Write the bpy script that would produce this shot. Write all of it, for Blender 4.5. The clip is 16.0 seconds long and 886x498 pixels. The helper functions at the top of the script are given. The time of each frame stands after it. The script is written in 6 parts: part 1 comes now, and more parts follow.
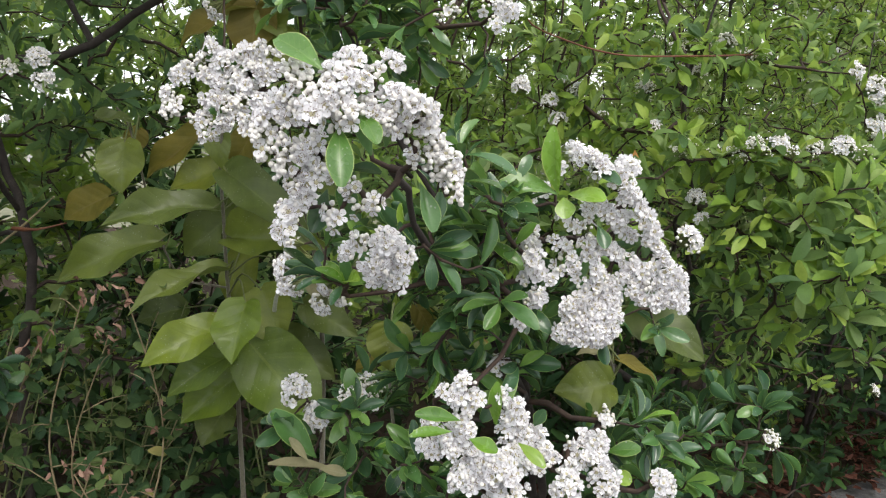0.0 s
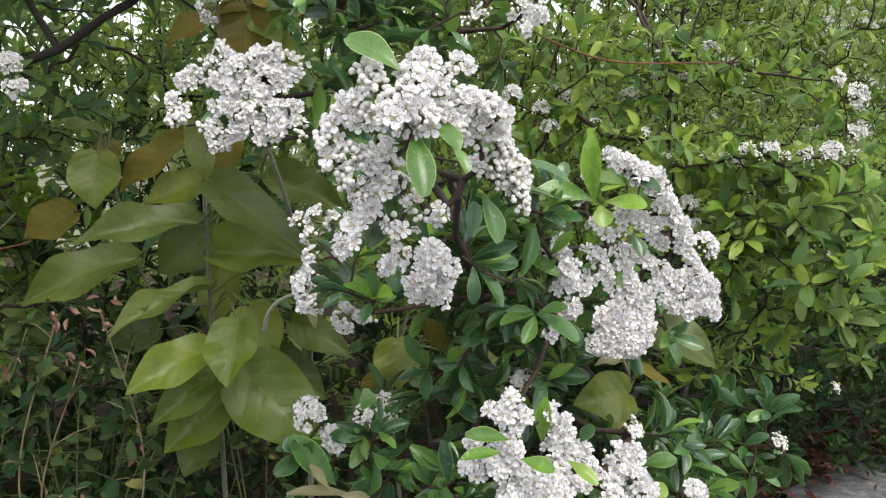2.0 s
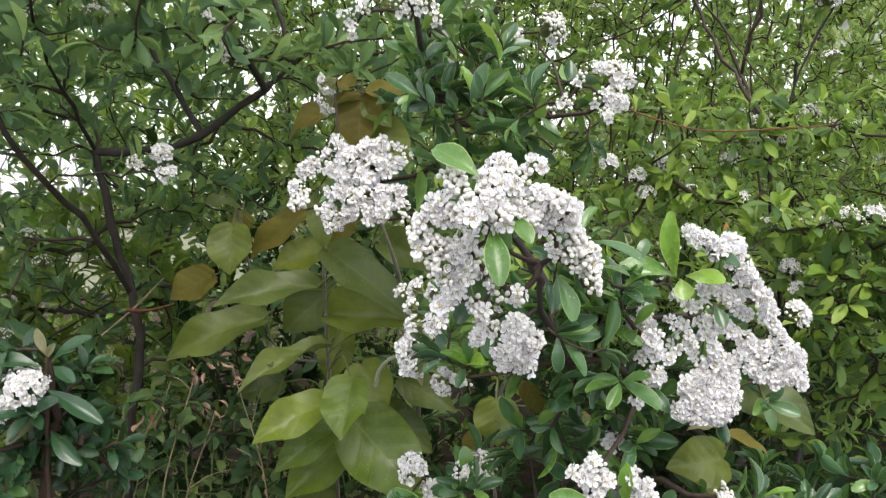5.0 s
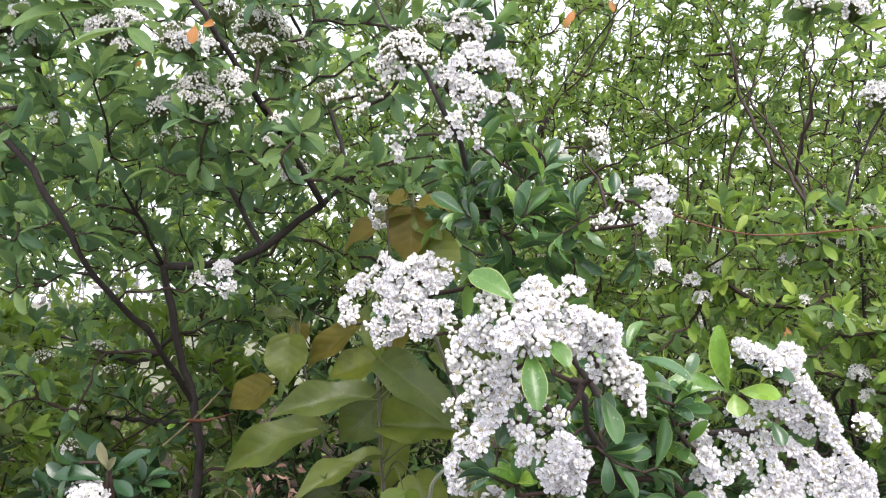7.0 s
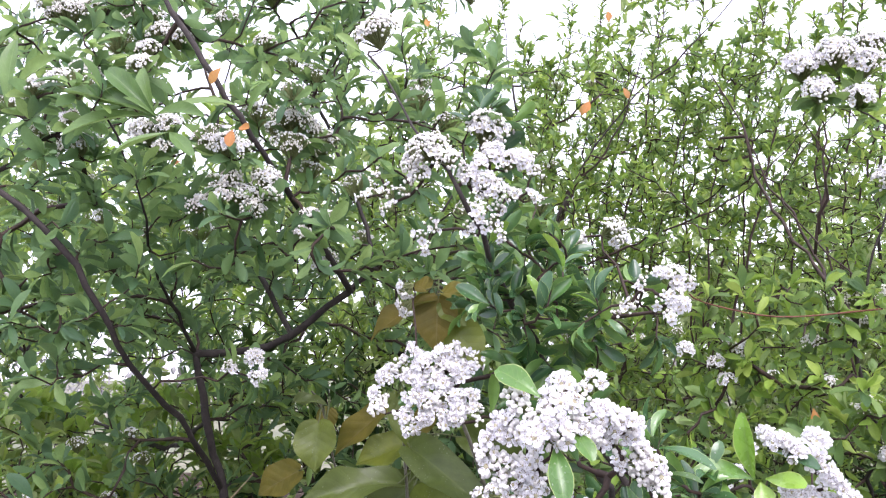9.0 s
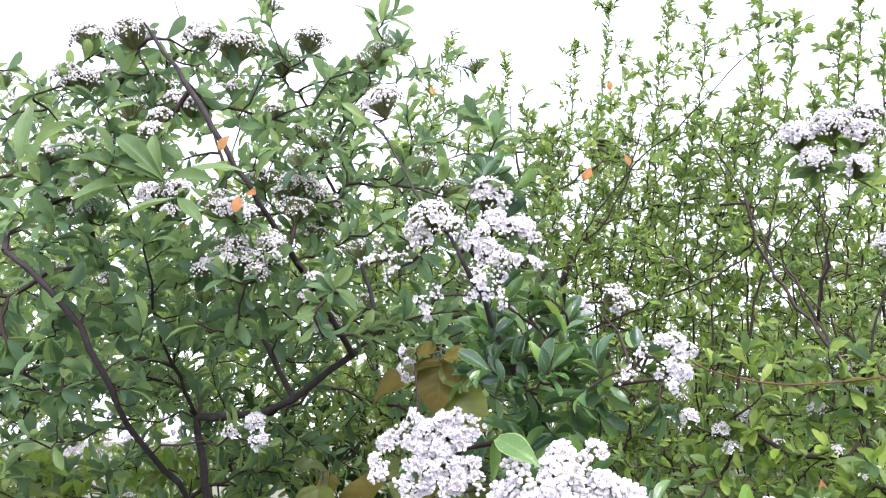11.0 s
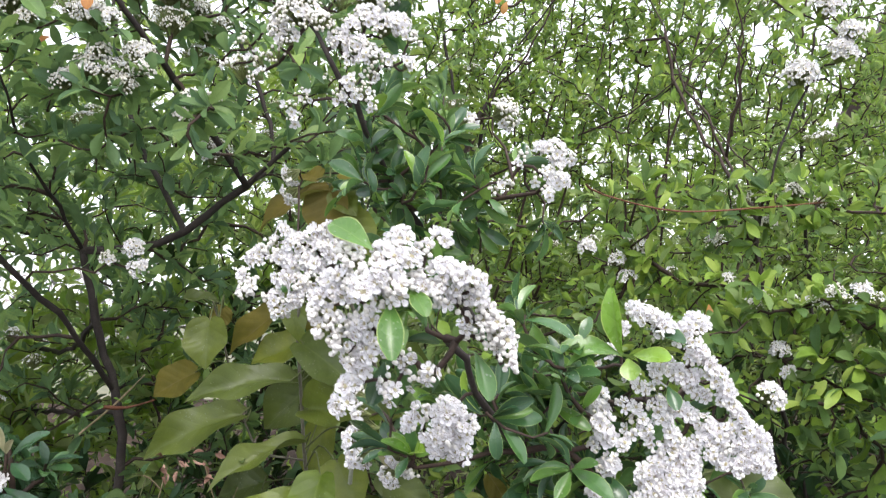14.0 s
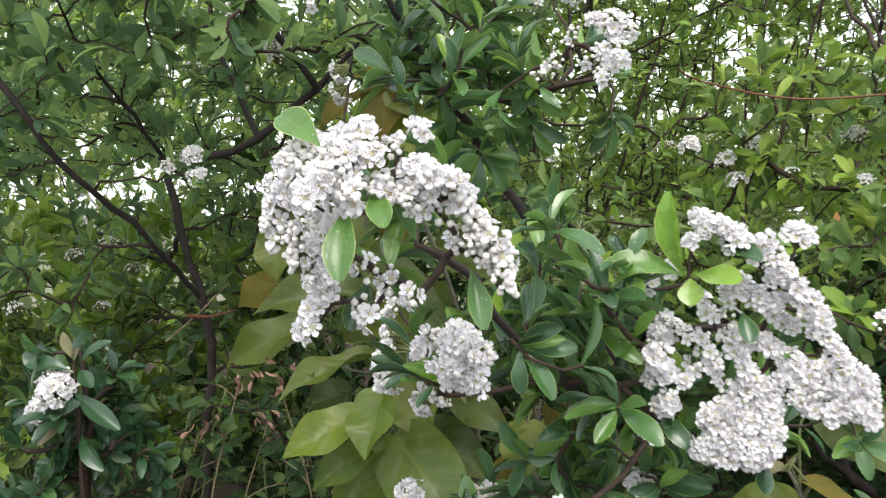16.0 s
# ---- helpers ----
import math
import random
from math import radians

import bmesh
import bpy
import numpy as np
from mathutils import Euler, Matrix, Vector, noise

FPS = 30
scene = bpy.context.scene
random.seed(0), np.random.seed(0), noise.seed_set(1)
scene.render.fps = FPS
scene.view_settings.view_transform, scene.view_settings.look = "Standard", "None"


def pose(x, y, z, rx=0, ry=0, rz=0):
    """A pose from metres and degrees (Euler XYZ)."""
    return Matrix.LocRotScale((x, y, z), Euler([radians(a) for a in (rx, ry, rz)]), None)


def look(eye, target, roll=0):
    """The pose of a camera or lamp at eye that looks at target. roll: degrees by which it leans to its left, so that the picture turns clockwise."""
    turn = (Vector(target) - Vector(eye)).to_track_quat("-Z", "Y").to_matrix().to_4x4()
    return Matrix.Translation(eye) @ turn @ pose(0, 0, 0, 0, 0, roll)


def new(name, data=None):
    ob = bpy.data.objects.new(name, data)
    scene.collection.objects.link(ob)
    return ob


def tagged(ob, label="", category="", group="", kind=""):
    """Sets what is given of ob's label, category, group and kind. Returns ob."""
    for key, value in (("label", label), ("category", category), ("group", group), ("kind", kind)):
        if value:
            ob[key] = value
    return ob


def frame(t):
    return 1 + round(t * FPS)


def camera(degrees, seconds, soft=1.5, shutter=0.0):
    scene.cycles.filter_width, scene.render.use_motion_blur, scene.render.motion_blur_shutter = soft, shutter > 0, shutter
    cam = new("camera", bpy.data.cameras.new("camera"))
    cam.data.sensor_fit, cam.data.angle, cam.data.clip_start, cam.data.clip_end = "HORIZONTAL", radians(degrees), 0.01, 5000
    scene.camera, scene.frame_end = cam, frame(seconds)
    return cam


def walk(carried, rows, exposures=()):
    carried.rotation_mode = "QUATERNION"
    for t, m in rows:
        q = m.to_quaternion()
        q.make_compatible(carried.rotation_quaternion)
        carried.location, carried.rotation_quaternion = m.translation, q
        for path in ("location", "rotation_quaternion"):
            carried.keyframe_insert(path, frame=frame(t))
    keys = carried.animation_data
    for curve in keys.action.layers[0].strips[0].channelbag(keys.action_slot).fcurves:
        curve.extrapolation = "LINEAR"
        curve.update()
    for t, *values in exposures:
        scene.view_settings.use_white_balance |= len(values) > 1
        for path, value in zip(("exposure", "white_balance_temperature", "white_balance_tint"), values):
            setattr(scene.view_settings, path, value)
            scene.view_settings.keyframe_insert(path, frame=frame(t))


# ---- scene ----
cam = camera(59.9, 16.0, 1.15, 0.35)
PATH = [
    (0, (0.002, 0.049, 0.601), (-0.013, 2.032, 0.34), 2.2),
    (0.5, (-0.017, 0.058, 0.601), (0.027, 2.042, 0.345), 1.8),
    (1, (-0.036, 0.067, 0.6), (0.074, 2.048, 0.353), 1.6),
    (1.5, (-0.052, 0.073, 0.596), (0.112, 2.052, 0.359), 1.6),
    (2, (-0.064, 0.072, 0.597), (0.111, 2.051, 0.37), 1.6),
    (2.5, (-0.076, 0.069, 0.598), (0.076, 2.051, 0.381), 1.5),
    (3, (-0.078, 0.066, 0.597), (0.038, 2.052, 0.388), 1.3),
    (3.2, (-0.079, 0.063, 0.597), (0.024, 2.05, 0.39), 1.3),
    (5.3, (-0.041, 0.025, 0.623), (-0.221, 2.016, 0.557), 0.5),
    (5.5, (-0.038, 0.024, 0.625), (-0.243, 2.013, 0.597), 0.4),
    (6, (-0.035, 0.022, 0.628), (-0.289, 2.005, 0.672), 0.2),
    (6.5, (-0.034, 0.023, 0.631), (-0.32, 2.0, 0.721), -0.1),
    (7, (-0.033, 0.022, 0.633), (-0.339, 1.994, 0.765), -0.2),
    (7.5, (-0.03, 0.017, 0.637), (-0.352, 1.982, 0.818), -0.5),
    (8, (-0.03, 0.012, 0.64), (-0.365, 1.97, 0.869), -0.9),
    (8.5, (-0.031, 0.006, 0.641), (-0.376, 1.956, 0.919), -1.0),
    (9, (-0.031, 0.0, 0.644), (-0.39, 1.941, 0.965), -0.9),
    (9.5, (-0.03, -0.004, 0.647), (-0.395, 1.928, 1.014), -0.8),
    (9.7, (-0.031, -0.006, 0.648), (-0.396, 1.922, 1.034), -0.8),
    (11.8, (-0.02, -0.004, 0.641), (-0.381, 1.9, 1.136), -0.3),
    (12, (-0.018, -0.003, 0.639), (-0.369, 1.908, 1.113), -0.2),
    (12.5, (-0.021, 0.004, 0.634), (-0.298, 1.95, 1.003), -0.5),
    (13, (-0.017, 0.019, 0.623), (-0.248, 1.987, 0.897), -0.6),
    (13.5, (-0.003, 0.033, 0.614), (-0.226, 2.01, 0.822), -0.6),
    (14, (0.02, 0.044, 0.606), (-0.229, 2.023, 0.756), -0.6),
    (14.5, (0.063, 0.055, 0.598), (-0.318, 2.017, 0.683), -0.3),
    (15, (0.097, 0.056, 0.598), (-0.436, 1.983, 0.62), 0.1),
    (15.5, (0.098, 0.089, 0.591), (-0.508, 1.994, 0.553), -0.1),
    (16, (0.079, 0.129, 0.605), (-0.561, 2.022, 0.524), -0.7),
]
EXPOSURES = [(0.0, 0.36, 6650, 9), (3.2, 0.4, 6650, 9), (6.0, 0.66, 6550, 11), (9.0, 0.94, 6080, 24), (12.0, 0.98, 5960, 25), (14.0, 0.76, 6400, 13), (16.0, 0.58, 6550, 10)]
walk(cam, [(t, look(eye, target, roll)) for t, eye, target, roll in PATH], EXPOSURES)

# ---- light: bright overcast sky, a wide weak sun ----
world = bpy.data.worlds.new("overcast_sky")
scene.world = world
world.use_nodes = True
wn, wl = world.node_tree.nodes, world.node_tree.links
wn.clear()
sky = wn.new("ShaderNodeTexSky")
sky.sky_type, sky.sun_disc = "NISHITA", False
sky.sun_elevation, sky.sun_rotation = radians(58), radians(150)
sky.air_density, sky.dust_density, sky.ozone_density = 1.0, 4.0, 1.0
cloud = wn.new("ShaderNodeMixRGB")
cloud.inputs[0].default_value = 0.72
cloud.inputs[2].default_value = (12.0, 12.3, 12.9, 1)
wbg = wn.new("ShaderNodeBackground")
wbg.inputs[1].default_value = 0.135
wout = wn.new("ShaderNodeOutputWorld")
wl.new(sky.outputs[0], cloud.inputs[1])
wl.new(cloud.outputs[0], wbg.inputs[0])
wl.new(wbg.outputs[0], wout.inputs[0])
sun = new("sun", bpy.data.lights.new("sun", "SUN"))
sun.data.energy, sun.data.angle, sun.data.color = 1.5, radians(25), (1.0, 0.96, 0.9)
sun.matrix_world = look((0.9, -1.6, 3.0), (0, 0.6, 0))


# ---- materials ----
class Nodes:
    """A short way to write a node material."""

    def __init__(self, name):
        self.m = bpy.data.materials.new(name)
        self.m.use_nodes = True
        self.t = self.m.node_tree
        self.t.nodes.clear()
        self.out = self.t.nodes.new("ShaderNodeOutputMaterial")

    def n(self, kind, ins=(), **props):
        nd = self.t.nodes.new("ShaderNode" + kind)
        for k, v in props.items():
            if k == "operation":
                nd.operation = v
            elif k == "blend_type":
                nd.blend_type = v
            elif k == "wave_type":
                nd.wave_type = v
        for k, v in (ins.items() if isinstance(ins, dict) else enumerate(ins)):
            if v is None:
                continue
            if hasattr(v, "is_output"):
                self.t.links.new(v, nd.inputs[k])
            else:
                nd.inputs[k].default_value = v
        return nd

    def math(self, op, a, b=0.0, c=0.0):
        return self.n("Math", (a, b, c), operation=op).outputs[0]

    def mix(self, f, a, b, blend="MIX"):
        return self.n("MixRGB", (f, a, b), blend_type=blend).outputs[0]

    def ramp(self, f, stops):
        nd = self.n("ValToRGB", (f,))
        el = nd.color_ramp.elements
        while len(el) < len(stops):
            el.new(0.5)
        for e, (p, c) in zip(el, stops):
            e.position, e.color = p, (*c, 1)
        return nd.outputs[0]

    def noise(self, scale, detail=3.0, rough=0.55, vec=None):
        return self.n("TexNoise", {"Vector": vec, "Scale": scale, "Detail": detail, "Roughness": rough}).outputs[0]

    def bump(self, h, strength=0.3, dist=0.001):
        return self.n("Bump", {"Strength": strength, "Distance": dist, "Height": h}).outputs[0]

    def finish(self, color, rough=0.5, normal=None, translucent=0.0, tcolor=None, spec=0.5, metal=0.0, sheen=0.0):
        p = self.n("BsdfPrincipled", {"Base Color": color, "Roughness": rough, "Specular IOR Level": spec, "Metallic": metal,
                                      "Sheen Weight": sheen, "Normal": normal})
        top = p.outputs[0]
        if translucent:
            tr = self.n("BsdfTranslucent", {"Color": tcolor if tcolor is not None else color, "Normal": normal})
            top = self.n("MixShader", (translucent, top, tr.outputs[0])).outputs[0]
        self.t.links.new(top, self.out.inputs[0])
        return self.m


def leaf_material(name, stops, per_island, rough=0.42, translucent=0.28, vein=(0.2, 0.3, 0.1), edge=None, spots=0.0, ribs=9.0, spec=0.4, veins=0.10, quilt=0.0):
    k = Nodes(name)
    rnd = k.n("NewGeometry").outputs["Random Per Island"] if per_island else k.n("ObjectInfo").outputs["Random"]
    uv = k.n("UVMap")
    sep = k.n("SeparateXYZ", (uv.outputs[0],))
    u, v = sep.outputs[0], sep.outputs[1]
    au = k.math("ABSOLUTE", k.math("SUBTRACT", u, 0.5))
    pos = k.n("NewGeometry").outputs["Position"]
    big = k.noise(55.0, 3.0, 0.6, pos)
    fine = k.noise(650.0, 3.0, 0.6, pos)
    col = k.ramp(rnd, stops)
    col = k.mix(0.55, col, k.ramp(big, [(0.3, (0.55, 0.58, 0.5)), (0.7, (1.25, 1.2, 1.1))]), "MULTIPLY")
    col = k.mix(0.3, col, k.ramp(fine, [(0.3, (0.75, 0.8, 0.7)), (0.7, (1.2, 1.2, 1.2))]), "MULTIPLY")
    side = k.math("SINE", k.math("MULTIPLY", k.math("SUBTRACT", v, k.math("MULTIPLY", au, 0.55)), ribs * 6.283))
    side = k.math("MULTIPLY", k.math("GREATER_THAN", side, 0.9), veins)
    rib = k.math("MULTIPLY", k.math("LESS_THAN", au, 0.02), 0.3)
    col = k.mix(k.math("MAXIMUM", rib, side), col, (*vein, 1))
    if edge:
        col = k.mix(k.math("MULTIPLY", k.math("GREATER_THAN", au, 0.462), 0.7), col, (*edge, 1))
    if spots:
        sp = k.n("TexVoronoi", {"Vector": pos, "Scale": 330.0}).outputs[0]
        keep = k.math("GREATER_THAN", k.noise(90.0, 2.0, 0.5, pos), 0.56)
        col = k.mix(k.math("MULTIPLY", k.math("MULTIPLY", k.math("LESS_THAN", sp, 0.2), keep), spots), col, (0.5, 0.52, 0.42, 1))
    swell = k.math("MULTIPLY", k.math("ABSOLUTE", k.math("SINE", k.math("MULTIPLY", k.math("SUBTRACT", v, k.math("MULTIPLY", au, 0.55)), ribs * 3.1416))), quilt)
    h = k.math("ADD", k.math("ADD", k.math("MULTIPLY", side, -2.0), swell), k.math("ADD", k.math("MULTIPLY", rib, -1.2), k.math("MULTIPLY", fine, 0.5)))
    rg = k.math("ADD", rough - 0.1, k.math("MULTIPLY", big, 0.22))
    return k.finish(col, rg, k.bump(h, 0.35, 0.0006), translucent, k.mix(0.3, col, (0.40, 0.5, 0.14, 1)), spec)


def plain_material(name, stops, scale, rough=0.7, bump=0.4, dist=0.001, fine=8.0, translucent=0.0, island=False, spec=0.4, sheen=0.0):
    k = Nodes(name)
    pos = k.n("TexCoord").outputs["Object"]
    a, b = k.noise(scale, 4.0, 0.6, pos), k.noise(scale * fine, 3.0, 0.6, pos)
    f = k.math("ADD", k.math("MULTIPLY", a, 0.65), k.math("MULTIPLY", b, 0.35))
    if island:
        f = k.math("ADD", k.math("MULTIPLY", f, 0.5), k.math("MULTIPLY", k.n("NewGeometry").outputs["Random Per Island"], 0.5))
    return k.finish(k.ramp(f, stops), rough, k.bump(f, bump, dist), translucent, spec=spec, sheen=sheen)


DARK = [(0.0, (0.028, 0.078, 0.044)), (0.45, (0.046, 0.125, 0.052)), (0.8, (0.085, 0.200, 0.056)), (1.0, (0.18, 0.33, 0.065))]
FRESH = [(0.0, (0.07, 0.18, 0.03)), (0.4, (0.12, 0.27, 0.035)), (0.75, (0.18, 0.36, 0.04)), (1.0, (0.27, 0.42, 0.055))]
HEDGE = [(0.0, (0.080, 0.162, 0.066)), (0.4, (0.155, 0.272, 0.088)), (0.8, (0.240, 0.372, 0.125)), (1.0, (0.35, 0.46, 0.20))]
TIP = [(0.0, (0.165, 0.30, 0.045)), (0.5, (0.265, 0.41, 0.062)), (1.0, (0.39, 0.50, 0.11))]
LEFTG = [(0.0, (0.070, 0.150, 0.090)), (0.4, (0.125, 0.240, 0.122)), (0.75, (0.225, 0.37, 0.145)), (1.0, (0.34, 0.48, 0.17))]
# shrub behind: haze is put into the leaf colour by paling it
HAZED = [(0.0, (0.18, 0.26, 0.10)), (0.4, (0.28, 0.37, 0.14)), (0.8, (0.38, 0.46, 0.19)), (1.0, (0.47, 0.54, 0.27))]
BROAD = [(0.0, (0.075, 0.105, 0.024)), (0.45, (0.112, 0.148, 0.027)), (0.75, (0.148, 0.187, 0.030)), (1.0, (0.20, 0.232, 0.034))]
LIME = [(0.0, (0.080, 0.130, 0.018)), (0.5, (0.120, 0.178, 0.018)), (1.0, (0.175, 0.225, 0.022))]
# low foliage: the shade under the shrubs is put into this dark green
SHADED = [(0.0, (0.009, 0.026, 0.013)), (0.6, (0.017, 0.047, 0.020)), (1.0, (0.050, 0.11, 0.030))]
M_LEAF = leaf_material("glossy_leaf", DARK, False, 0.22, 0.25, (0.12, 0.22, 0.07), (0.30, 0.42, 0.12), 0.35, spec=0.75)
M_LEAF_J = leaf_material("glossy_leaf_mass", DARK, True, 0.22, 0.25, (0.12, 0.21, 0.06), (0.26, 0.38, 0.1), spec=0.75)
M_DEEP = leaf_material("deep_green_leaf", [(0.0, (0.018, 0.052, 0.030)), (0.7, (0.034, 0.092, 0.040)), (1.0, (0.08, 0.17, 0.05))], True, 0.24, 0.2, (0.08, 0.15, 0.05), spec=0.6)
M_YOUNG = leaf_material("young_leaf", FRESH, False, 0.26, 0.32, (0.25, 0.36, 0.1), (0.42, 0.5, 0.16), 0.4, spec=0.7)
M_HEDGE = leaf_material("hedge_leaf", HEDGE, True, 0.45, 0.56, (0.16, 0.26, 0.06))
M_HEDGE_O = leaf_material("hedge_single_leaf", HEDGE, False, 0.45, 0.5, (0.16, 0.26, 0.06))
M_LEFT_O = leaf_material("shrub_single_leaf", LEFTG, False, 0.42, 0.5, (0.14, 0.24, 0.07))
M_HAZED = leaf_material("pale_leaf", HAZED, True, 0.5, 0.64, (0.28, 0.38, 0.16))
M_DOWNLEAF = leaf_material("downy_leaf", [(0.0, (0.22, 0.20, 0.12)), (1.0, (0.34, 0.32, 0.2))], False, 0.75, 0.3, (0.36, 0.34, 0.24), spec=0.2)
M_TIP = leaf_material("tip_leaf", TIP, True, 0.45, 0.42, (0.3, 0.42, 0.1))
M_SHADED = leaf_material("shade_leaf", SHADED, True, 0.6, 0.2, (0.06, 0.12, 0.04), spec=0.12)
M_LEFT = leaf_material("left_shrub_leaf", LEFTG, True, 0.42, 0.55, (0.14, 0.24, 0.07))
M_BROAD = leaf_material("broad_leaf", BROAD, False, 0.40, 0.26, (0.15, 0.19, 0.05), None, 0.2, 6.0, 0.45, 0.07, 1.3)
M_LIME = leaf_material("lime_broad_leaf", LIME, False, 0.34, 0.26, (0.22, 0.27, 0.05), None, 0.25, 6.0, 0.5, 0.08, 1.3)
M_RUSSET = leaf_material("russet_leaf", [(0.0, (0.16, 0.125, 0.025)), (1.0, (0.22, 0.185, 0.035))], False, 0.6, 0.35, (0.28, 0.22, 0.1), ribs=6.0, spec=0.3, quilt=1.8)
M_ORANGE = leaf_material("orange_leaf", [(0.0, (0.45, 0.17, 0.05)), (1.0, (0.52, 0.25, 0.08))], False, 0.5, 0.35, (0.6, 0.35, 0.1))
M_WEED = leaf_material("weed_leaf", [(0.0, (0.018, 0.044, 0.024)), (0.5, (0.045, 0.092, 0.036)), (0.9, (0.12, 0.17, 0.06)), (1.0, (0.30, 0.27, 0.10))], True, 0.65, 0.22, (0.12, 0.16, 0.07), spec=0.15)
M_BARK = plain_material("dark_bark", [(0.25, (0.014, 0.011, 0.010)), (0.55, (0.036, 0.028, 0.025)), (0.8, (0.085, 0.07, 0.062))], 70.0, 0.8, 0.8, 0.002, 6.0)
M_TWIG = plain_material("twig_bark", [(0.3, (0.022, 0.013, 0.010)), (0.6, (0.048, 0.028, 0.019)), (0.85, (0.09, 0.062, 0.045))], 160.0, 0.7, 0.5, 0.0008, 4.0)
M_RED = plain_material("red_twig_bark", [(0.3, (0.09, 0.03, 0.015)), (0.7, (0.18, 0.07, 0.035))], 160.0, 0.6, 0.4, 0.0006, 4.0)
M_DOWN = plain_material("downy_stem", [(0.3, (0.08, 0.07, 0.05)), (0.7, (0.17, 0.16, 0.11))], 300.0, 0.9, 0.3, 0.0004, 4.0, sheen=0.4)
M_SHOOT = plain_material("pale_shoot", [(0.3, (0.20, 0.22, 0.15)), (0.7, (0.36, 0.38, 0.28))], 300.0, 0.9, 0.3, 0.0004, 4.0, sheen=0.4)
M_STALK = plain_material("flower_stalk", [(0.3, (0.13, 0.17, 0.06)), (0.7, (0.24, 0.25, 0.10))], 260.0, 0.6, 0.2, 0.0003)
M_PETAL = plain_material("petal", [(0.2, (0.74, 0.72, 0.74)), (0.5, (0.83, 0.82, 0.84)), (0.8, (0.88, 0.875, 0.90))], 420.0, 0.65, 0.25, 0.0002, 5.0, 0.28, True, 0.2)
M_BUD = plain_material("bud", [(0.2, (0.74, 0.69, 0.61)), (0.5, (0.84, 0.81, 0.77)), (0.8, (0.88, 0.865, 0.845))], 300.0, 0.55, 0.2, 0.0002, 5.0, 0.15, True, 0.3)
M_HEART = plain_material("flower_heart", [(0.3, (0.36, 0.34, 0.20)), (0.7, (0.54, 0.50, 0.34))], 900.0, 0.7, 0.3, 0.0002)
M_ANTHER = plain_material("anther", [(0.3, (0.10, 0.055, 0.035)), (0.7, (0.26, 0.17, 0.11))], 900.0, 0.8, 0.2, 0.0002)
M_DRY = plain_material("dry_husk", [(0.25, (0.16, 0.085, 0.06)), (0.55, (0.32, 0.185, 0.14)), (0.85, (0.5, 0.34, 0.26))], 120.0, 0.85, 0.4, 0.0006, 5.0, 0.2, True)
M_STRAW = plain_material("dry_stem", [(0.3, (0.12, 0.10, 0.05)), (0.7, (0.28, 0.22, 0.13))], 150.0, 0.8, 0.3, 0.0005)
M_WEEDSTEM = plain_material("weed_stem", [(0.3, (0.07, 0.10, 0.03)), (0.7, (0.16, 0.17, 0.07))], 150.0, 0.7, 0.3, 0.0005)
M_SOIL = plain_material("soil", [(0.25, (0.016, 0.011, 0.008)), (0.5, (0.04, 0.028, 0.02)), (0.8, (0.085, 0.062, 0.045))], 14.0, 0.95, 0.9, 0.012, 9.0, spec=0.08)
M_LITTER = plain_material("leaf_litter", [(0.2, (0.035, 0.014, 0.010)), (0.5, (0.10, 0.040, 0.027)), (0.85, (0.24, 0.13, 0.10))], 60.0, 0.9, 0.4, 0.001, 5.0, 0.08, True, 0.1)
M_PAVE = plain_material("asphalt", [(0.3, (0.05, 0.05, 0.055)), (0.5, (0.13, 0.13, 0.135)), (0.72, (0.30, 0.30, 0.30))], 40.0, 0.9, 1.0, 0.004, 6.0)
M_FAR = plain_material("far_scrub", [(0.2, (0.16, 0.17, 0.17)), (0.5, (0.28, 0.27, 0.27)), (0.8, (0.42, 0.38, 0.36))], 2.0, 0.95, 0.6, 0.05, 6.0, 0.0, True)
M_FIELD = plain_material("far_field", [(0.3, (0.09, 0.11, 0.06)), (0.55, (0.16, 0.16, 0.10)), (0.8, (0.27, 0.22, 0.18))], 0.6, 0.95, 0.6, 0.03, 9.0)
M_TILE = plain_material("roof_tile", [(0.3, (0.07, 0.05, 0.055)), (0.7, (0.14, 0.10, 0.11))], 6.0, 0.8, 0.5, 0.01)
M_WALL = plain_material("render_wall", [(0.3, (0.48, 0.47, 0.47)), (0.7, (0.58, 0.57, 0.57))], 3.0, 0.9, 0.3, 0.004)
M_WIN = plain_material("window_glass", [(0.3, (0.03, 0.035, 0.04)), (0.7, (0.05, 0.055, 0.06))], 2.0, 0.1, 0.0)


# ---- mesh tools ----
def mesh_from(name, V, faces, mats, uv=None, mi=None, smooth=True):
    """A mesh from arrays: V (n, 3), faces (m, 3 or 4), uv per vertex, mi per face."""
    me = bpy.data.meshes.new(name)
    V, faces = np.asarray(V, np.float32), np.asarray(faces, np.int32)
    m, w = faces.shape
    me.vertices.add(len(V))
    me.vertices.foreach_set("co", V.ravel())
    me.loops.add(m * w)
    me.loops.foreach_set("vertex_index", faces.ravel())
    me.polygons.add(m)
    me.polygons.foreach_set("loop_start", np.arange(0, m * w, w, dtype=np.int32))
    for mt in mats:
        me.materials.append(mt)
    if mi is not None:
        me.polygons.foreach_set("material_index", np.asarray(mi, np.int32))
    me.polygons.foreach_set("use_smooth", np.full(m, smooth, bool))
    if uv is not None:
        layer = me.uv_layers.new(name="UVMap")
        layer.data.foreach_set("uv", np.asarray(uv, np.float32)[faces.ravel()].ravel())
    me.update(calc_edges=True)
    me.validate()
    return me


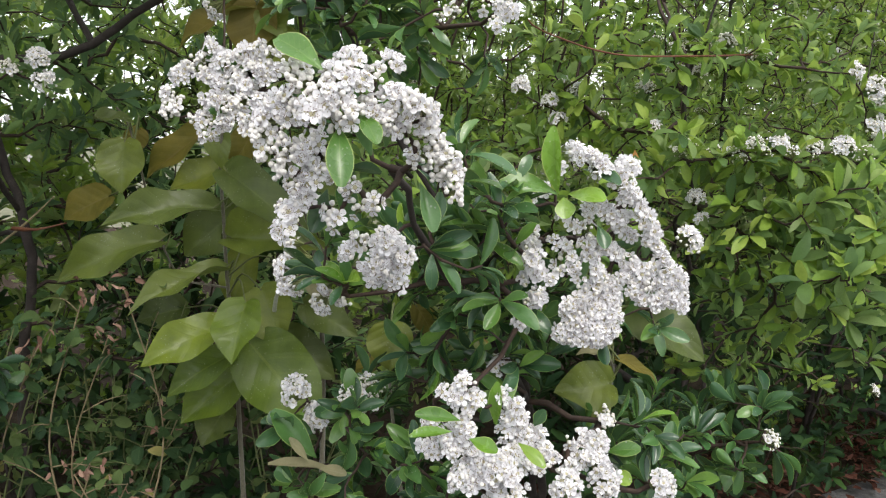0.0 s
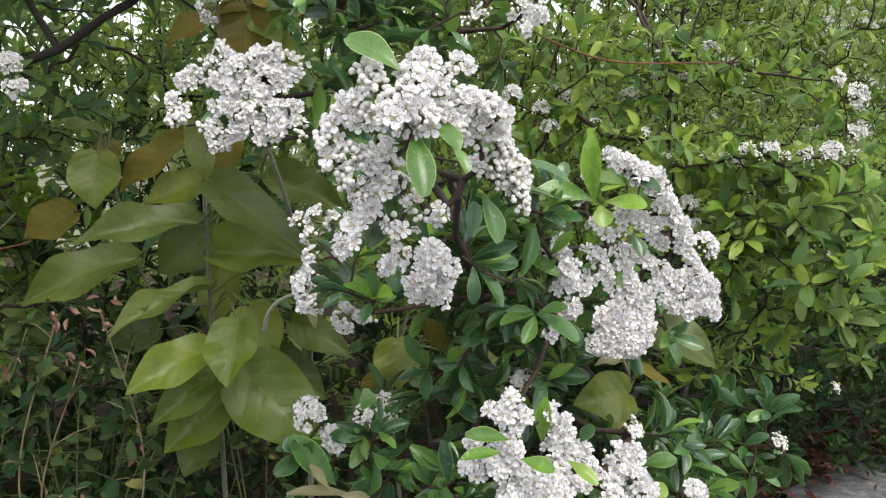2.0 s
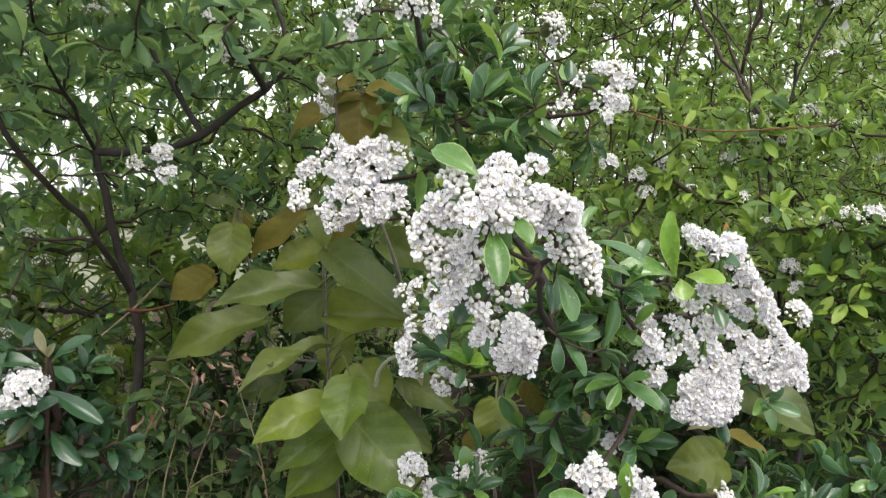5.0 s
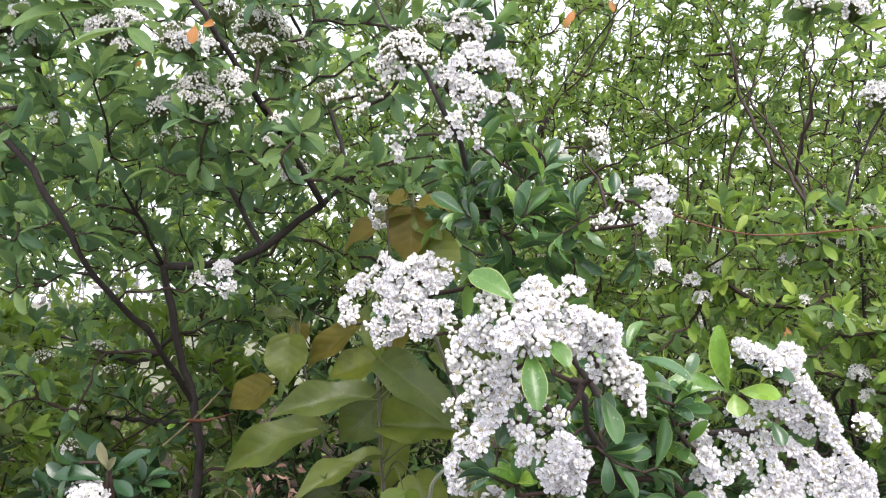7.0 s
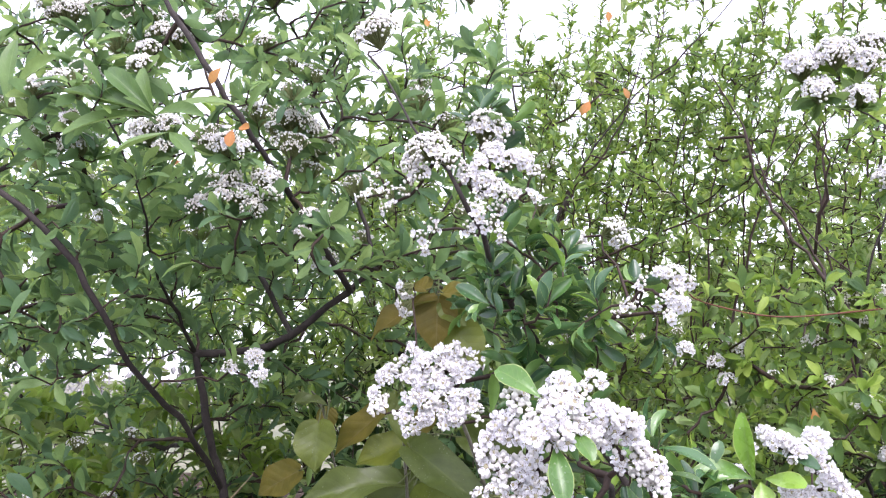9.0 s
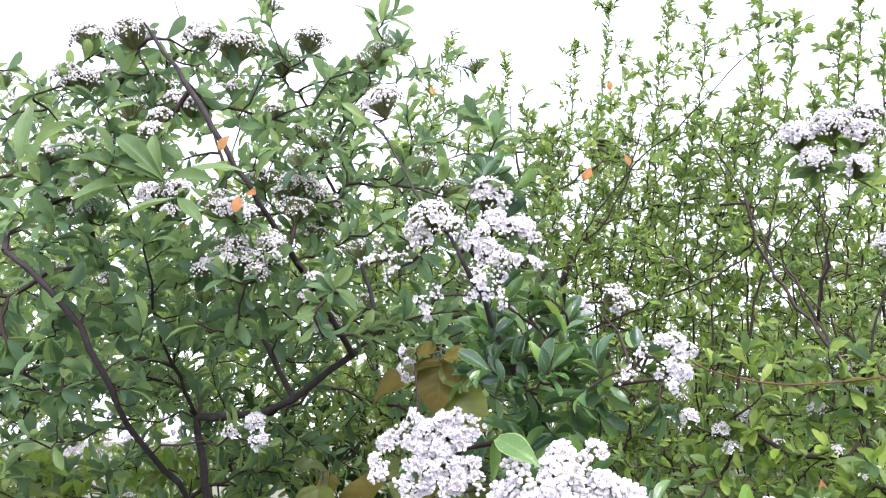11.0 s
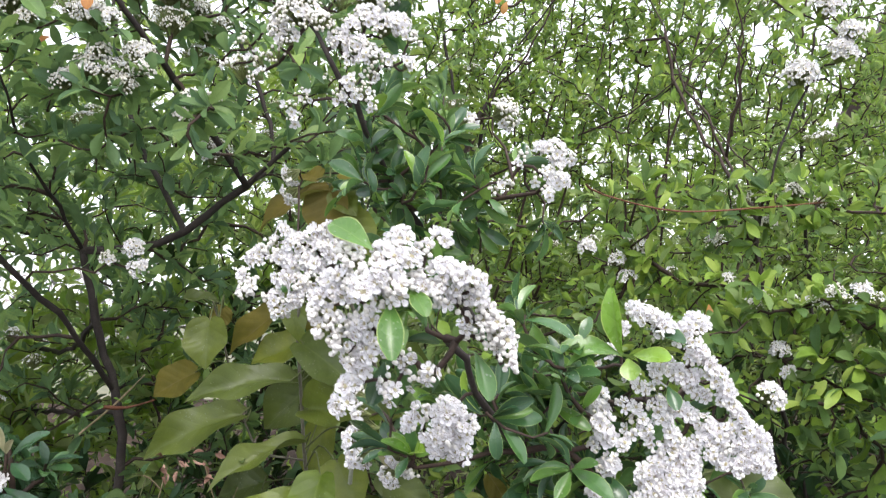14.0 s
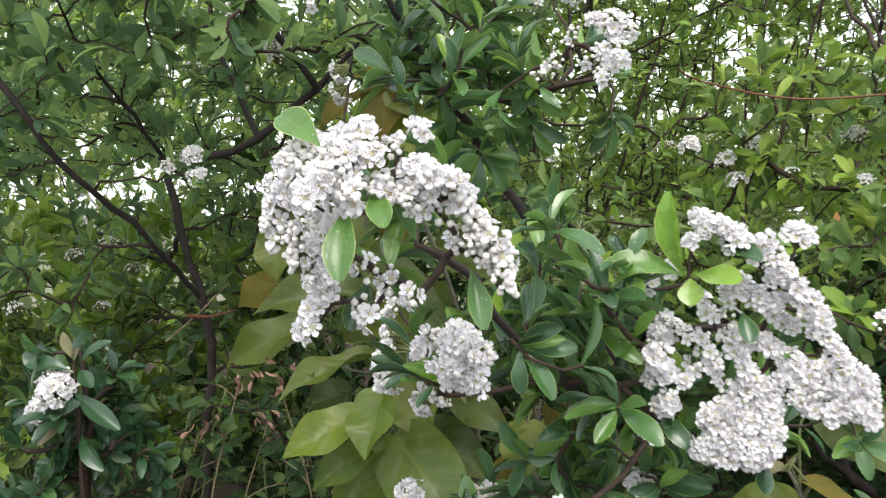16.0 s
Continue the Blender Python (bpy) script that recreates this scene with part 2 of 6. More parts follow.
def scatter(template, mats):
    """Copies of a template (V, F, UV, MI) at the poses mats (n, 4, 4), as one set of arrays."""
    V, F, UV, MI = template
    n = len(mats)
    if n == 0:
        return np.zeros((0, 3)), np.zeros((0, F.shape[1]), int), np.zeros((0, 2)), np.zeros(0, int)
    M = np.asarray(mats)
    out = np.einsum("nij,vj->nvi", M[:, :3, :3], V) + M[:, None, :3, 3]
    faces = F[None] + (np.arange(n) * len(V))[:, None, None]
    return out.reshape(-1, 3), faces.reshape(-1, F.shape[1]), np.tile(UV, (n, 1)), np.tile(MI, n)


def joined(sets):
    """Several sets of arrays as one; triangles become four-cornered by doubling, so keep to one face size."""
    Vs, Fs, Us, Ms, k = [], [], [], [], 0
    for V, F, U, MI in sets:
        if len(V):
            Vs.append(V), Fs.append(F + k), Us.append(U), Ms.append(MI)
            k += len(V)
    return np.concatenate(Vs), np.concatenate(Fs), np.concatenate(Us), np.concatenate(Ms)


def part(name, me, parent, label="", m=None, kind=""):
    """Links a mesh as one object under a thing or a part."""
    ob = new(name, me)
    ob.parent = parent
    if m is not None:
        ob.matrix_basis = m
    return tagged(ob, label, kind=kind)


def unit(v):
    v = np.asarray(v, float)
    return v / (np.linalg.norm(v, axis=-1, keepdims=True) + 1e-12)


def leaf_template(rows, cols, shape="obovate", fold=0.25, curl=0.25, twist=0.0, wave=0.0):
    """A leaf of length 1 and width 1 along +Y from its stalk, face up (+Z)."""
    V, UV = [], []
    for i in range(rows + 1):
        s = i / rows
        if shape == "obovate":
            w = 0.06 + 0.94 * math.sin(math.pi * min(1, s ** 1.45 * 0.95)) ** 0.8 if 0 < s < 1 else 0.05
            w = 0.05 if s == 0 else ((0.45 if rows < 3 else 0.30) if s == 1 else w)
        elif shape == "heart":
            w = 0.2 if s == 0 else (0.012 if s == 1 else math.sin(math.pi * s ** 0.74) ** 0.58 * (1.0 - 0.5 * (max(0, s - 0.6) / 0.4) ** 2))
        elif shape == "round":
            w = 0.1 if s == 0 else (0.3 if s == 1 else math.sin(math.pi * s) ** 0.5)
        else:
            w = 0.12 if s == 0 else (0.03 if s == 1 else math.sin(math.pi * s ** 0.85) ** 0.85)
        a = curl * (s - 0.1) * 2.2
        yc = math.sin(max(a, -3)) / max(abs(curl) * 2.2, 1e-3) * (1 if curl > 0 else -1) if abs(curl) > 1e-3 else s
        zc = -(1 - math.cos(a)) / max(abs(curl) * 2.2, 1e-3) if abs(curl) > 1e-3 else 0
        for j in range(cols + 1):
            u = j / cols - 0.5
            x = u * w
            z = abs(u) * 2 * w * 0.5 * fold + wave * w * math.sin(s * 9 + (1.6 if u > 0 else 0)) * abs(u)
            tw = twist * s
            back = 0.0
            if shape == "heart" and s < 0.2:
                back = -abs(u) * 0.12 * (1 - s / 0.2)
            V.append((x * math.cos(tw) - z * math.sin(tw), yc + back, zc + x * math.sin(tw) + z * math.cos(tw)))
            UV.append((j / cols, s))
    F = []
    for i in range(rows):
        for j in range(cols):
            a = i * (cols + 1) + j
            F.append((a, a + 1, a + cols + 2, a + cols + 1))
    V = np.array(V)
    V[:, 1] -= V[:cols + 1, 1].max() if shape != "heart" else V[cols // 2, 1]
    V[:, 1] /= max(V[:, 1].max(), 1e-3)
    return V, np.array(F), np.array(UV), np.zeros(len(F), int)


LEAF_NEAR = [leaf_template(8, 4, "obovate", f, c, t) for f, c, t in ((0.15, 0.24, 0.08), (0.22, 0.10, -0.12), (0.10, 0.42, 0.14), (0.28, 0.32, -0.06))]
LEAF_MID = [leaf_template(5, 2, "obovate", f, c, t) for f, c, t in ((0.15, 0.3, 0.1), (0.22, 0.12, -0.12), (0.12, 0.45, 0.0))]
LEAF_FAR = [leaf_template(3, 2, "obovate", f, c, t) for f, c, t in ((0.16, 0.35, 0.1), (0.22, 0.12, -0.1))]
LEAF_TINY = [leaf_template(2, 2, "obovate", f, c, t) for f, c, t in ((0.16, 0.35, 0.1), (0.22, 0.12, -0.1))]
LEAF_BROAD = [leaf_template(14, 8, "heart", f, c, t, w) for f, c, t, w in ((0.22, 0.38, 0.12, 0.16), (0.36, 0.22, -0.14, 0.18), (0.12, 0.6, 0.15, 0.12))]
LEAF_ROUND = [leaf_template(4, 2, "round", 0.3, 0.2), leaf_template(4, 2, "oval", 0.3, 0.3, 0.2)]


def place(p, d, n, length, width):
    """Pose arrays that put a leaf at p, along d, facing n."""
    p, d = np.atleast_2d(p), unit(np.atleast_2d(d))
    n = np.atleast_2d(n)
    n = unit(n - (n * d).sum(1, keepdims=True) * d)
    x = np.cross(d, n)
    length, width = np.broadcast_to(length, len(p)), np.broadcast_to(width, len(p))
    M = np.zeros((len(p), 4, 4))
    M[:, :3, 0], M[:, :3, 1], M[:, :3, 2] = x * width[:, None], d * length[:, None], n * length[:, None]
    M[:, :3, 3], M[:, 3, 3] = p, 1
    return M


def curve(points, step=0.015):
    """A smooth line through the points (Catmull-Rom), in steps of about that many metres."""
    P = np.asarray(points, float)
    Q = np.vstack([2 * P[0] - P[1], P, 2 * P[-1] - P[-2]])
    out = []
    for i in range(1, len(Q) - 2):
        n = max(2, int(np.linalg.norm(Q[i + 1] - Q[i]) / step))
        t = np.linspace(0, 1, n, endpoint=False)[:, None]
        a, b, c, d = Q[i - 1], Q[i], Q[i + 1], Q[i + 2]
        out.append(0.5 * (2 * b + (c - a) * t + (2 * a - 5 * b + 4 * c - d) * t ** 2 + (3 * b - a - 3 * c + d) * t ** 3))
    return np.vstack(out + [P[-1:]])


def tube(line, radii, sides=6, mat=0, knob=0.0, rng=None):
    """A tapering tube along a line."""
    L = np.asarray(line, float)
    n = len(L)
    T = unit(np.gradient(L, axis=0))
    ref = np.array((0.31, 0.17, 0.93)) if abs(T[0] @ (0.31, 0.17, 0.93)) < 0.9 else np.array((1.0, 0.1, 0))
    A = unit(np.cross(T, ref))
    B = np.cross(T, A)
    R = np.broadcast_to(radii, n).astype(float)
    if knob and rng is not None:
        R = R * (1 + knob * rng.uniform(-1, 1, n))
    th = np.arange(sides) * 2 * math.pi / sides
    V = L[:, None] + R[:, None, None] * (A[:, None] * np.cos(th)[None, :, None] + B[:, None] * np.sin(th)[None, :, None])
    i, j = np.meshgrid(np.arange(n - 1), np.arange(sides), indexing="ij")
    j2 = (j + 1) % sides
    F = np.stack([i * sides + j, i * sides + j2, (i + 1) * sides + j2, (i + 1) * sides + j], -1).reshape(-1, 4)
    UV = np.stack(np.broadcast_arrays(np.arange(sides)[None] / sides, np.arange(n)[:, None] / n), -1).reshape(-1, 2)
    return V.reshape(-1, 3), F, UV, np.full(len(F), mat)


class Wood:
    """A branching skeleton: limbs drawn by hand, and twigs that reach for targets from the nearest wood."""

    def __init__(self, seed):
        self.rng = np.random.default_rng(seed)
        self.P = np.zeros((0, 3))
        self.D = np.zeros((0, 3))
        self.parent = []
        self.chains = []
        self.twigs = []
        self.spires = {}

    def add(self, line, start):
        k = len(self.P)
        line = np.asarray(line)
        T = unit(np.gradient(line, axis=0)) if len(line) > 1 else np.array([[0, 0, 1.0]])
        self.P, self.D = np.vstack([self.P, line]), np.vstack([self.D, T])
        self.parent += [start] + list(range(k, k + len(line) - 1))
        ids = ([start] if start >= 0 else []) + list(range(k, k + len(line)))
        self.chains.append(ids)
        return ids

    def limb(self, points, jitter=0.0012):
        points = [np.asarray(q, float) for q in points]
        start = -1
        if len(self.P) and points[0][2] > 0.02:
            start = int(np.argmin(((self.P - points[0]) ** 2).sum(1) + 0.6 * np.maximum(0, self.P[:, 2] - points[0][2]) ** 2))
            if np.linalg.norm(self.P[start] - points[0]) > 0.02:
                points = [self.P[start] + (points[0] - self.P[start]) * 0.05, *points[1:]]
        line = curve(points, 0.02)
        line[1:] += self.rng.normal(0, jitter, (len(line) - 1, 3))
        return self.add(line, start)

    def reach(self, targets, lift=0.35, rise=0.6, sway=0.006):
        """Grows a twig to each target, the nearest first."""
        T = np.asarray(targets, float)
        d = np.min(((T[:, None] - self.P[None, ::4]) ** 2).sum(2), 1)
        for t in T[np.argsort(d)]:
            v = t - self.P
            cost = np.linalg.norm(v, axis=1) + rise * np.maximum(0, -v[:, 2])
            i = int(np.argmin(cost))
            p, dist = self.P[i], np.linalg.norm(v[i])
            if dist < 0.012:
                continue
            n = max(3, int(dist / 0.016))
            s = np.linspace(0, 1, n + 1)[1:, None]
            c1 = p + self.D[i] * dist * 0.25 + v[i] * 0.2
            c2 = t - np.array((0, 0, 1)) * dist * lift * 0.5 - v[i] * 0.2
            line = (1 - s) ** 3 * p + 3 * s * (1 - s) ** 2 * c1 + 3 * s ** 2 * (1 - s) * c2 + s ** 3 * t
            line[:-1] += self.rng.normal(0, sway * 0.5, (n - 1, 3))
            self.twigs.append(self.add(line, i))

    def sets(self, tip=0.0007, power=0.5, sides=5, thick=0.02, most=0.02):
        load = np.zeros(len(self.P))
        for c in self.chains:
            load[c[-1]] += 1
        for i in range(len(self.P) - 1, -1, -1):
            if self.parent[i] >= 0:
                load[self.parent[i]] += load[i]
        R = np.minimum(tip * np.maximum(load, 1) ** power, most)
        out = []
        for c in self.chains:
            r = R[c].copy()
            if c[-1] in self.spires:
                r = np.maximum(r, np.linspace(self.spires[c[-1]], 0.0008, len(c)))
            elif len(c) > 1:
                r[0] = min(r[0], r[1] * 1.15)
                r = r * np.linspace(1.15, 0.95, len(r))
            out.append(tube(self.P[c], r, 8 if r.max() > 0.004 else sides, 0 if r.max() > 0.003 else 1, 0.08, self.rng))
        return out

    def leaves(self, spacing=0.009, size=(0.016, 0.03), ratio=0.36, tip=6, along=1.0, up=0.35, bare=0.2, droop=0.0):
        """Leaf poses along the twigs, and a rosette at each tip: (poses along, poses at tips)."""
        rng = self.rng
        pa, pt = [], []
        for c in self.twigs:
            L = self.P[c]
            seg = np.linalg.norm(np.diff(L, axis=0), axis=1)
            total = seg.sum()
            s0 = bare * total
            n = int((total - s0) / spacing * along)
            end = unit(L[-1] - L[-2])
            for group, k in (("a", n), ("t", tip)):
                if k <= 0:
                    continue
                if group == "a":
                    s = rng.uniform(s0, total, k)
                else:
                    s = total - rng.uniform(0, 0.012, k)
                cum = np.concatenate([[0], np.cumsum(seg)])
                p = np.stack([np.interp(s, cum, L[:, i]) for i in range(3)], 1)
                idx = np.clip(np.searchsorted(cum, s) - 1, 0, len(seg) - 1)
                t = unit(np.diff(L, axis=0))[idx] if group == "a" else np.tile(end, (k, 1))
                rad = rng.normal(0, 1, (k, 3))
                rad = unit(rad - (rad * t).sum(1, keepdims=True) * t)
                out_ = rng.uniform(0.5, 1.1, (k, 1))
                d = unit(t * (0.6 if group == "a" else 0.8) + rad * out_ + np.array((0, 0, up - droop)) * rng.uniform(0.2, 1, (k, 1)))
                nn = unit(t * 0.6 - rad * 0.4 + np.array((0, -0.15, 0.7)) + rng.normal(0, 0.35, (k, 3)))
                ln = rng.uniform(*size, k) * (1.0 if group == "a" else 1.08)
                (pa if group == "a" else pt).append(place(p, d, nn, ln, ln * ratio * rng.uniform(0.8, 1.2, k)))
        return (np.concatenate(pa) if pa else np.zeros((0, 4, 4))), (np.concatenate(pt) if pt else np.zeros((0, 4, 4)))


def leaf_sets(templates, poses, rng, mat=0):
    pick = rng.integers(0, len(templates), len(poses))
    out = []
    for i, tpl in enumerate(templates):
        V, F, U, MI = scatter(tpl, poses[pick == i])
        out.append((V, F, U, MI + mat))
    return out


def leaf_meshes(name, templates, mat):
    out = []
    for V, F, U, MI in templates:
        out.append(mesh_from(name, V, F, [mat], U, MI))
    return out


def to_matrix(a):
    return Matrix([list(map(float, r)) for r in a])


# ---- flowers ----
def flower_template(seed, cup=0.35, fine=True):
    """A five-petalled flower, 1 across, facing +Z: rounded petals (0), heart (1), anthers (2)."""
    rng = np.random.default_rng(seed)
    sets = []
    outline = ((0.10, 0.05), (0.20, 0.125), (0.33, 0.185), (0.44, 0.155), (0.50, 0.06)) if fine else ((0.10, 0.06), (0.32, 0.21), (0.49, 0.10))
    for k in range(5):
        a = k * 2 * math.pi / 5 + rng.uniform(-0.09, 0.09)
        size = rng.uniform(0.93, 1.06)
        c = cup + rng.uniform(-0.08, 0.10)
        tip = rng.uniform(-0.05, 0.08)
        V, UV, F = [], [], []
        for r0, w in outline:
            s = (r0 - 0.1) / 0.4
            lean = c * 1.25 * s ** 0.8
            r = 0.1 + (r0 - 0.1) * size * math.cos(lean)
            for u in (-1, 0, 1):
                x = u * w * size
                z = (r0 - 0.1) * size * math.sin(lean) + 0.24 * w * abs(u) + tip * s * s + 0.012 * (k % 2) - 0.01
                rr = r + (0.035 * s if u == 0 else 0)
                V.append((rr * math.cos(a) - x * math.sin(a), rr * math.sin(a) + x * math.cos(a), z))
                UV.append((u * 0.5 + 0.5, s))
        for i in range(len(outline) - 1):
            for j in range(2):
                q = i * 3 + j
                F.append((q, q + 1, q + 4, q + 3))
        sets.append((np.array(V), np.array(F), np.array(UV), np.zeros(len(F), int)))
    th = np.arange(6) * math.pi / 3
    ring = np.stack([0.15 * np.cos(th), 0.15 * np.sin(th), np.full(6, 0.02)], 1)
    V = np.vstack([ring, ring * (0.5, 0.5, 1) + (0, 0, 0.03)])
    F = [(i, (i + 1) % 6, 6 + (i + 1) % 6, 6 + i) for i in range(6)] + [(6, 7, 8, 9), (6, 9, 10, 11)]
    sets.append((V, np.array(F), np.zeros((12, 2)), np.ones(8, int)))
    count = 13 if fine else 5
    for k in range(count):
        a, r, z = (k + rng.uniform(-0.3, 0.3)) * 2 * math.pi / count, rng.uniform(0.14, 0.30), rng.uniform(0.10, 0.17) + 0.1 * cup
        q = 0.022
        c = np.array((r * math.cos(a), r * math.sin(a), z))
        V = c + np.array([(-q, -q, 0), (q, -q, 0), (q, q, 0), (-q, q, 0), (0, -q, -q), (0, -q, q), (0, q, q), (0, q, -q)])
        sets.append((V, np.array([(0, 1, 2, 3), (4, 5, 6, 7)]), np.zeros((8, 2)), np.full(2, 2)))
    return joined(sets)


def bud_template(sides=8, rings=5):
    """A round bud, 1 across, on a short green cup."""
    V, F, MI = [], [], []
    prof = [(0.16, -0.55), (0.34, -0.38), (0.5, -0.08), (0.47, 0.2), (0.27, 0.43), (0.03, 0.5)] if rings >= 5 else [(0.2, -0.5), (0.5, -0.05), (0.4, 0.3), (0.05, 0.5)]
    for r, z in prof:
        for i in range(sides):
            a = i * 2 * math.pi / sides
            V.append((r * math.cos(a), r * math.sin(a), z))
    for k in range(len(prof) - 1):
        for i in range(sides):
            j = (i + 1) % sides
            F.append((k * sides + i, k * sides + j, (k + 1) * sides + j, (k + 1) * sides + i))
            MI.append(1 if k == 0 else 0)
    return np.array(V), np.array(F), np.zeros((len(V), 2)), np.array(MI)


FLOWERS = [flower_template(s, c) for s, c in ((1, 0.12), (2, 0.35), (3, 0.75), (4, 0.2))]
FLOWERS_FAR = [flower_template(s, c, False) for s, c in ((5, 0.2), (6, 0.6))]
BUD, BUD_FAR = bud_template(5), bud_template(5, 3)
BUD_SMALL = bud_template(4, 3)
FLOWER_MESH = [mesh_from("flower", V, F, [M_PETAL, M_HEART, M_ANTHER], U, MI) for V, F, U, MI in FLOWERS]
BUD_MESH = mesh_from("bud", *BUD[:2], [M_BUD, M_STALK], BUD[2], BUD[3])


def facing(p, n, size, rng):
    """Poses at p facing n, with a random turn."""
    n = unit(n)
    x = unit(np.cross(n, rng.normal(0, 1, n.shape)))
    y = np.cross(n, x)
    M = np.zeros((len(p), 4, 4))
    size = np.broadcast_to(size, len(p))[:, None]
    M[:, :3, 0], M[:, :3, 1], M[:, :3, 2], M[:, :3, 3], M[:, 3, 3] = x * size, y * size, n * size, p, 1
    return M


def corymb(parent, centre, r, axis, opened, seed, near, flower=0.0088, spread=1.4, label="", simple=False, loose=False):
    """A domed flower head: stalks that fan out from below, with open flowers and buds on the dome."""
    rng = np.random.default_rng(seed)
    axis = unit(np.asarray(axis, float))
    n = int(2 * math.pi * r * r * (1 - math.cos(spread)) / (flower * (0.82 if simple else (0.85 if loose else 0.56))) ** 2) + 3
    k = np.arange(n) + 0.5
    th = np.arccos(1 - k / n * (1 - math.cos(spread))) + rng.normal(0, 0.09, n)
    ph = k * 2.39996 + rng.normal(0, 0.2, n)
    a = unit(np.cross(axis, (0.3, 0.9, 0.2)))
    b = np.cross(axis, a)
    dirs = np.cos(th)[:, None] * axis + np.sin(th)[:, None] * (np.cos(ph)[:, None] * a + np.sin(ph)[:, None] * b)
    lump = rng.normal(0, 1, (4, 3))
    wob = 1 + 0.10 * np.sin(dirs @ lump.T * 2.0).sum(1) / 2
    rad = r * wob * (rng.uniform(0.7, 1.25, n) if loose else rng.uniform(0.92, 1.05, n))
    flat = 1 - 0.25 * np.clip(np.cos(th), 0, 1)
    p = centre + dirs * (rad * flat)[:, None]
    is_open = rng.uniform(0, 1, n) < opened ** 0.75
    drop = 0.85 if opened > 0.3 else 0.6
    foot = centre - axis * r * drop
    stalks = []
    for q, d in zip(p, dirs):
        mid = foot + (q - foot) * 0.5 + axis * r * 0.15
        s = np.linspace(0, 1, 4)[:, None]
        line = (1 - s) ** 2 * foot + 2 * s * (1 - s) * mid + s ** 2 * (q - d * 0.001)
        stalks.append(tube(line[::3], np.array((0.0007, 0.0004)), 3, 0) if simple or not near else tube(line, np.linspace(0.0007, 0.0004, 4), 4, 0))
    fn = unit(dirs + axis * 0.25 + rng.normal(0, 0.14, (n, 3)))
    fp = facing(p[is_open], fn[is_open], flower * rng.uniform(0.68, 1.12, is_open.sum()), rng)
    shut = np.repeat(np.flatnonzero(~is_open), 1 if loose or simple else 2)
    side = rng.normal(0, flower * (0.05 if loose or simple else 0.24), (len(shut), 3))
    bp = facing(p[shut] + side - (side * dirs[shut]).sum(1, keepdims=True) * dirs[shut] * 0.6, fn[shut], flower * rng.uniform(0.27, 0.39, len(shut)), rng)
    m = int(n * (0.4 if loose else (0.45 if opened > 0.45 else 0.8)))
    if m and not simple:
        pick = rng.integers(0, n, m)
        side = rng.normal(0, flower * 0.42, (m, 3))
        q = p[pick] + side - (side * dirs[pick]).sum(1, keepdims=True) * dirs[pick] + dirs[pick] * flower * 0.10
        q = centre + (q - centre) * np.minimum(1, 1.10 * rad[pick] * flat[pick] / np.linalg.norm(q - centre, axis=1))[:, None]
        bp = np.concatenate([bp, facing(q, fn[pick], flower * rng.uniform(0.27, 0.38, m), rng)])
    if near:
        V, F, U, MI = joined(stalks)
        head = part("flower_head", mesh_from("flower_head", V, F, [M_STALK], U, MI), parent, label)
        for i, q in enumerate(fp):
            part("flower", FLOWER_MESH[(i * 7 + seed) % 4], head, "", to_matrix(q))
        for q in bp:
            part("bud", BUD_MESH, head, "", to_matrix(q))
        return head
    sets = [(V, F, U, MI + 3) for V, F, U, MI in stalks]
    pick = rng.integers(0, 2, len(fp))
    src = FLOWERS_FAR
    for i in range(2):
        sets.append(scatter(src[i], fp[pick == i]))
    V, F, U, MI = scatter(BUD_SMALL if simple else BUD_FAR, bp)
    sets.append((V, F, U, np.where(MI == 0, 4, 3)))
    V, F, U, MI = joined([s for s in sets if len(s[0])])
    return part("flower_head", mesh_from("flower_head", V, F, [M_PETAL, M_HEART, M_ANTHER, M_STALK, M_BUD], U, MI), parent, label)


def heads(parent, rows, root, near, seed, label="", lean=(0, -0.012, 0.012), size=1.1, flower=0.0088):
    """Flower heads (x, y, z, radius, opened, 1 where loose) that turn away from a common root; gives their feet."""
    feet = []
    for i, (x, y, z, r, opened, *rest) in enumerate(rows):
        r *= size
        c = np.array((x, y + r * 0.7, z))
        axis = unit(unit(c - np.array(root)) * 0.03 + np.array(lean))
        corymb(parent, c, r, axis, opened, seed + i, near, flower, label=label, loose=bool(rest))
        feet.append(c - axis * r * (0.85 if opened > 0.3 else 0.6))
    return feet


def thing(name, at, label, category, group="", kind=""):
    ob = new(name)
    ob.empty_display_size = 0.05
    ob.location = (0, 0, 0)
    return tagged(ob, label, category, group, kind)


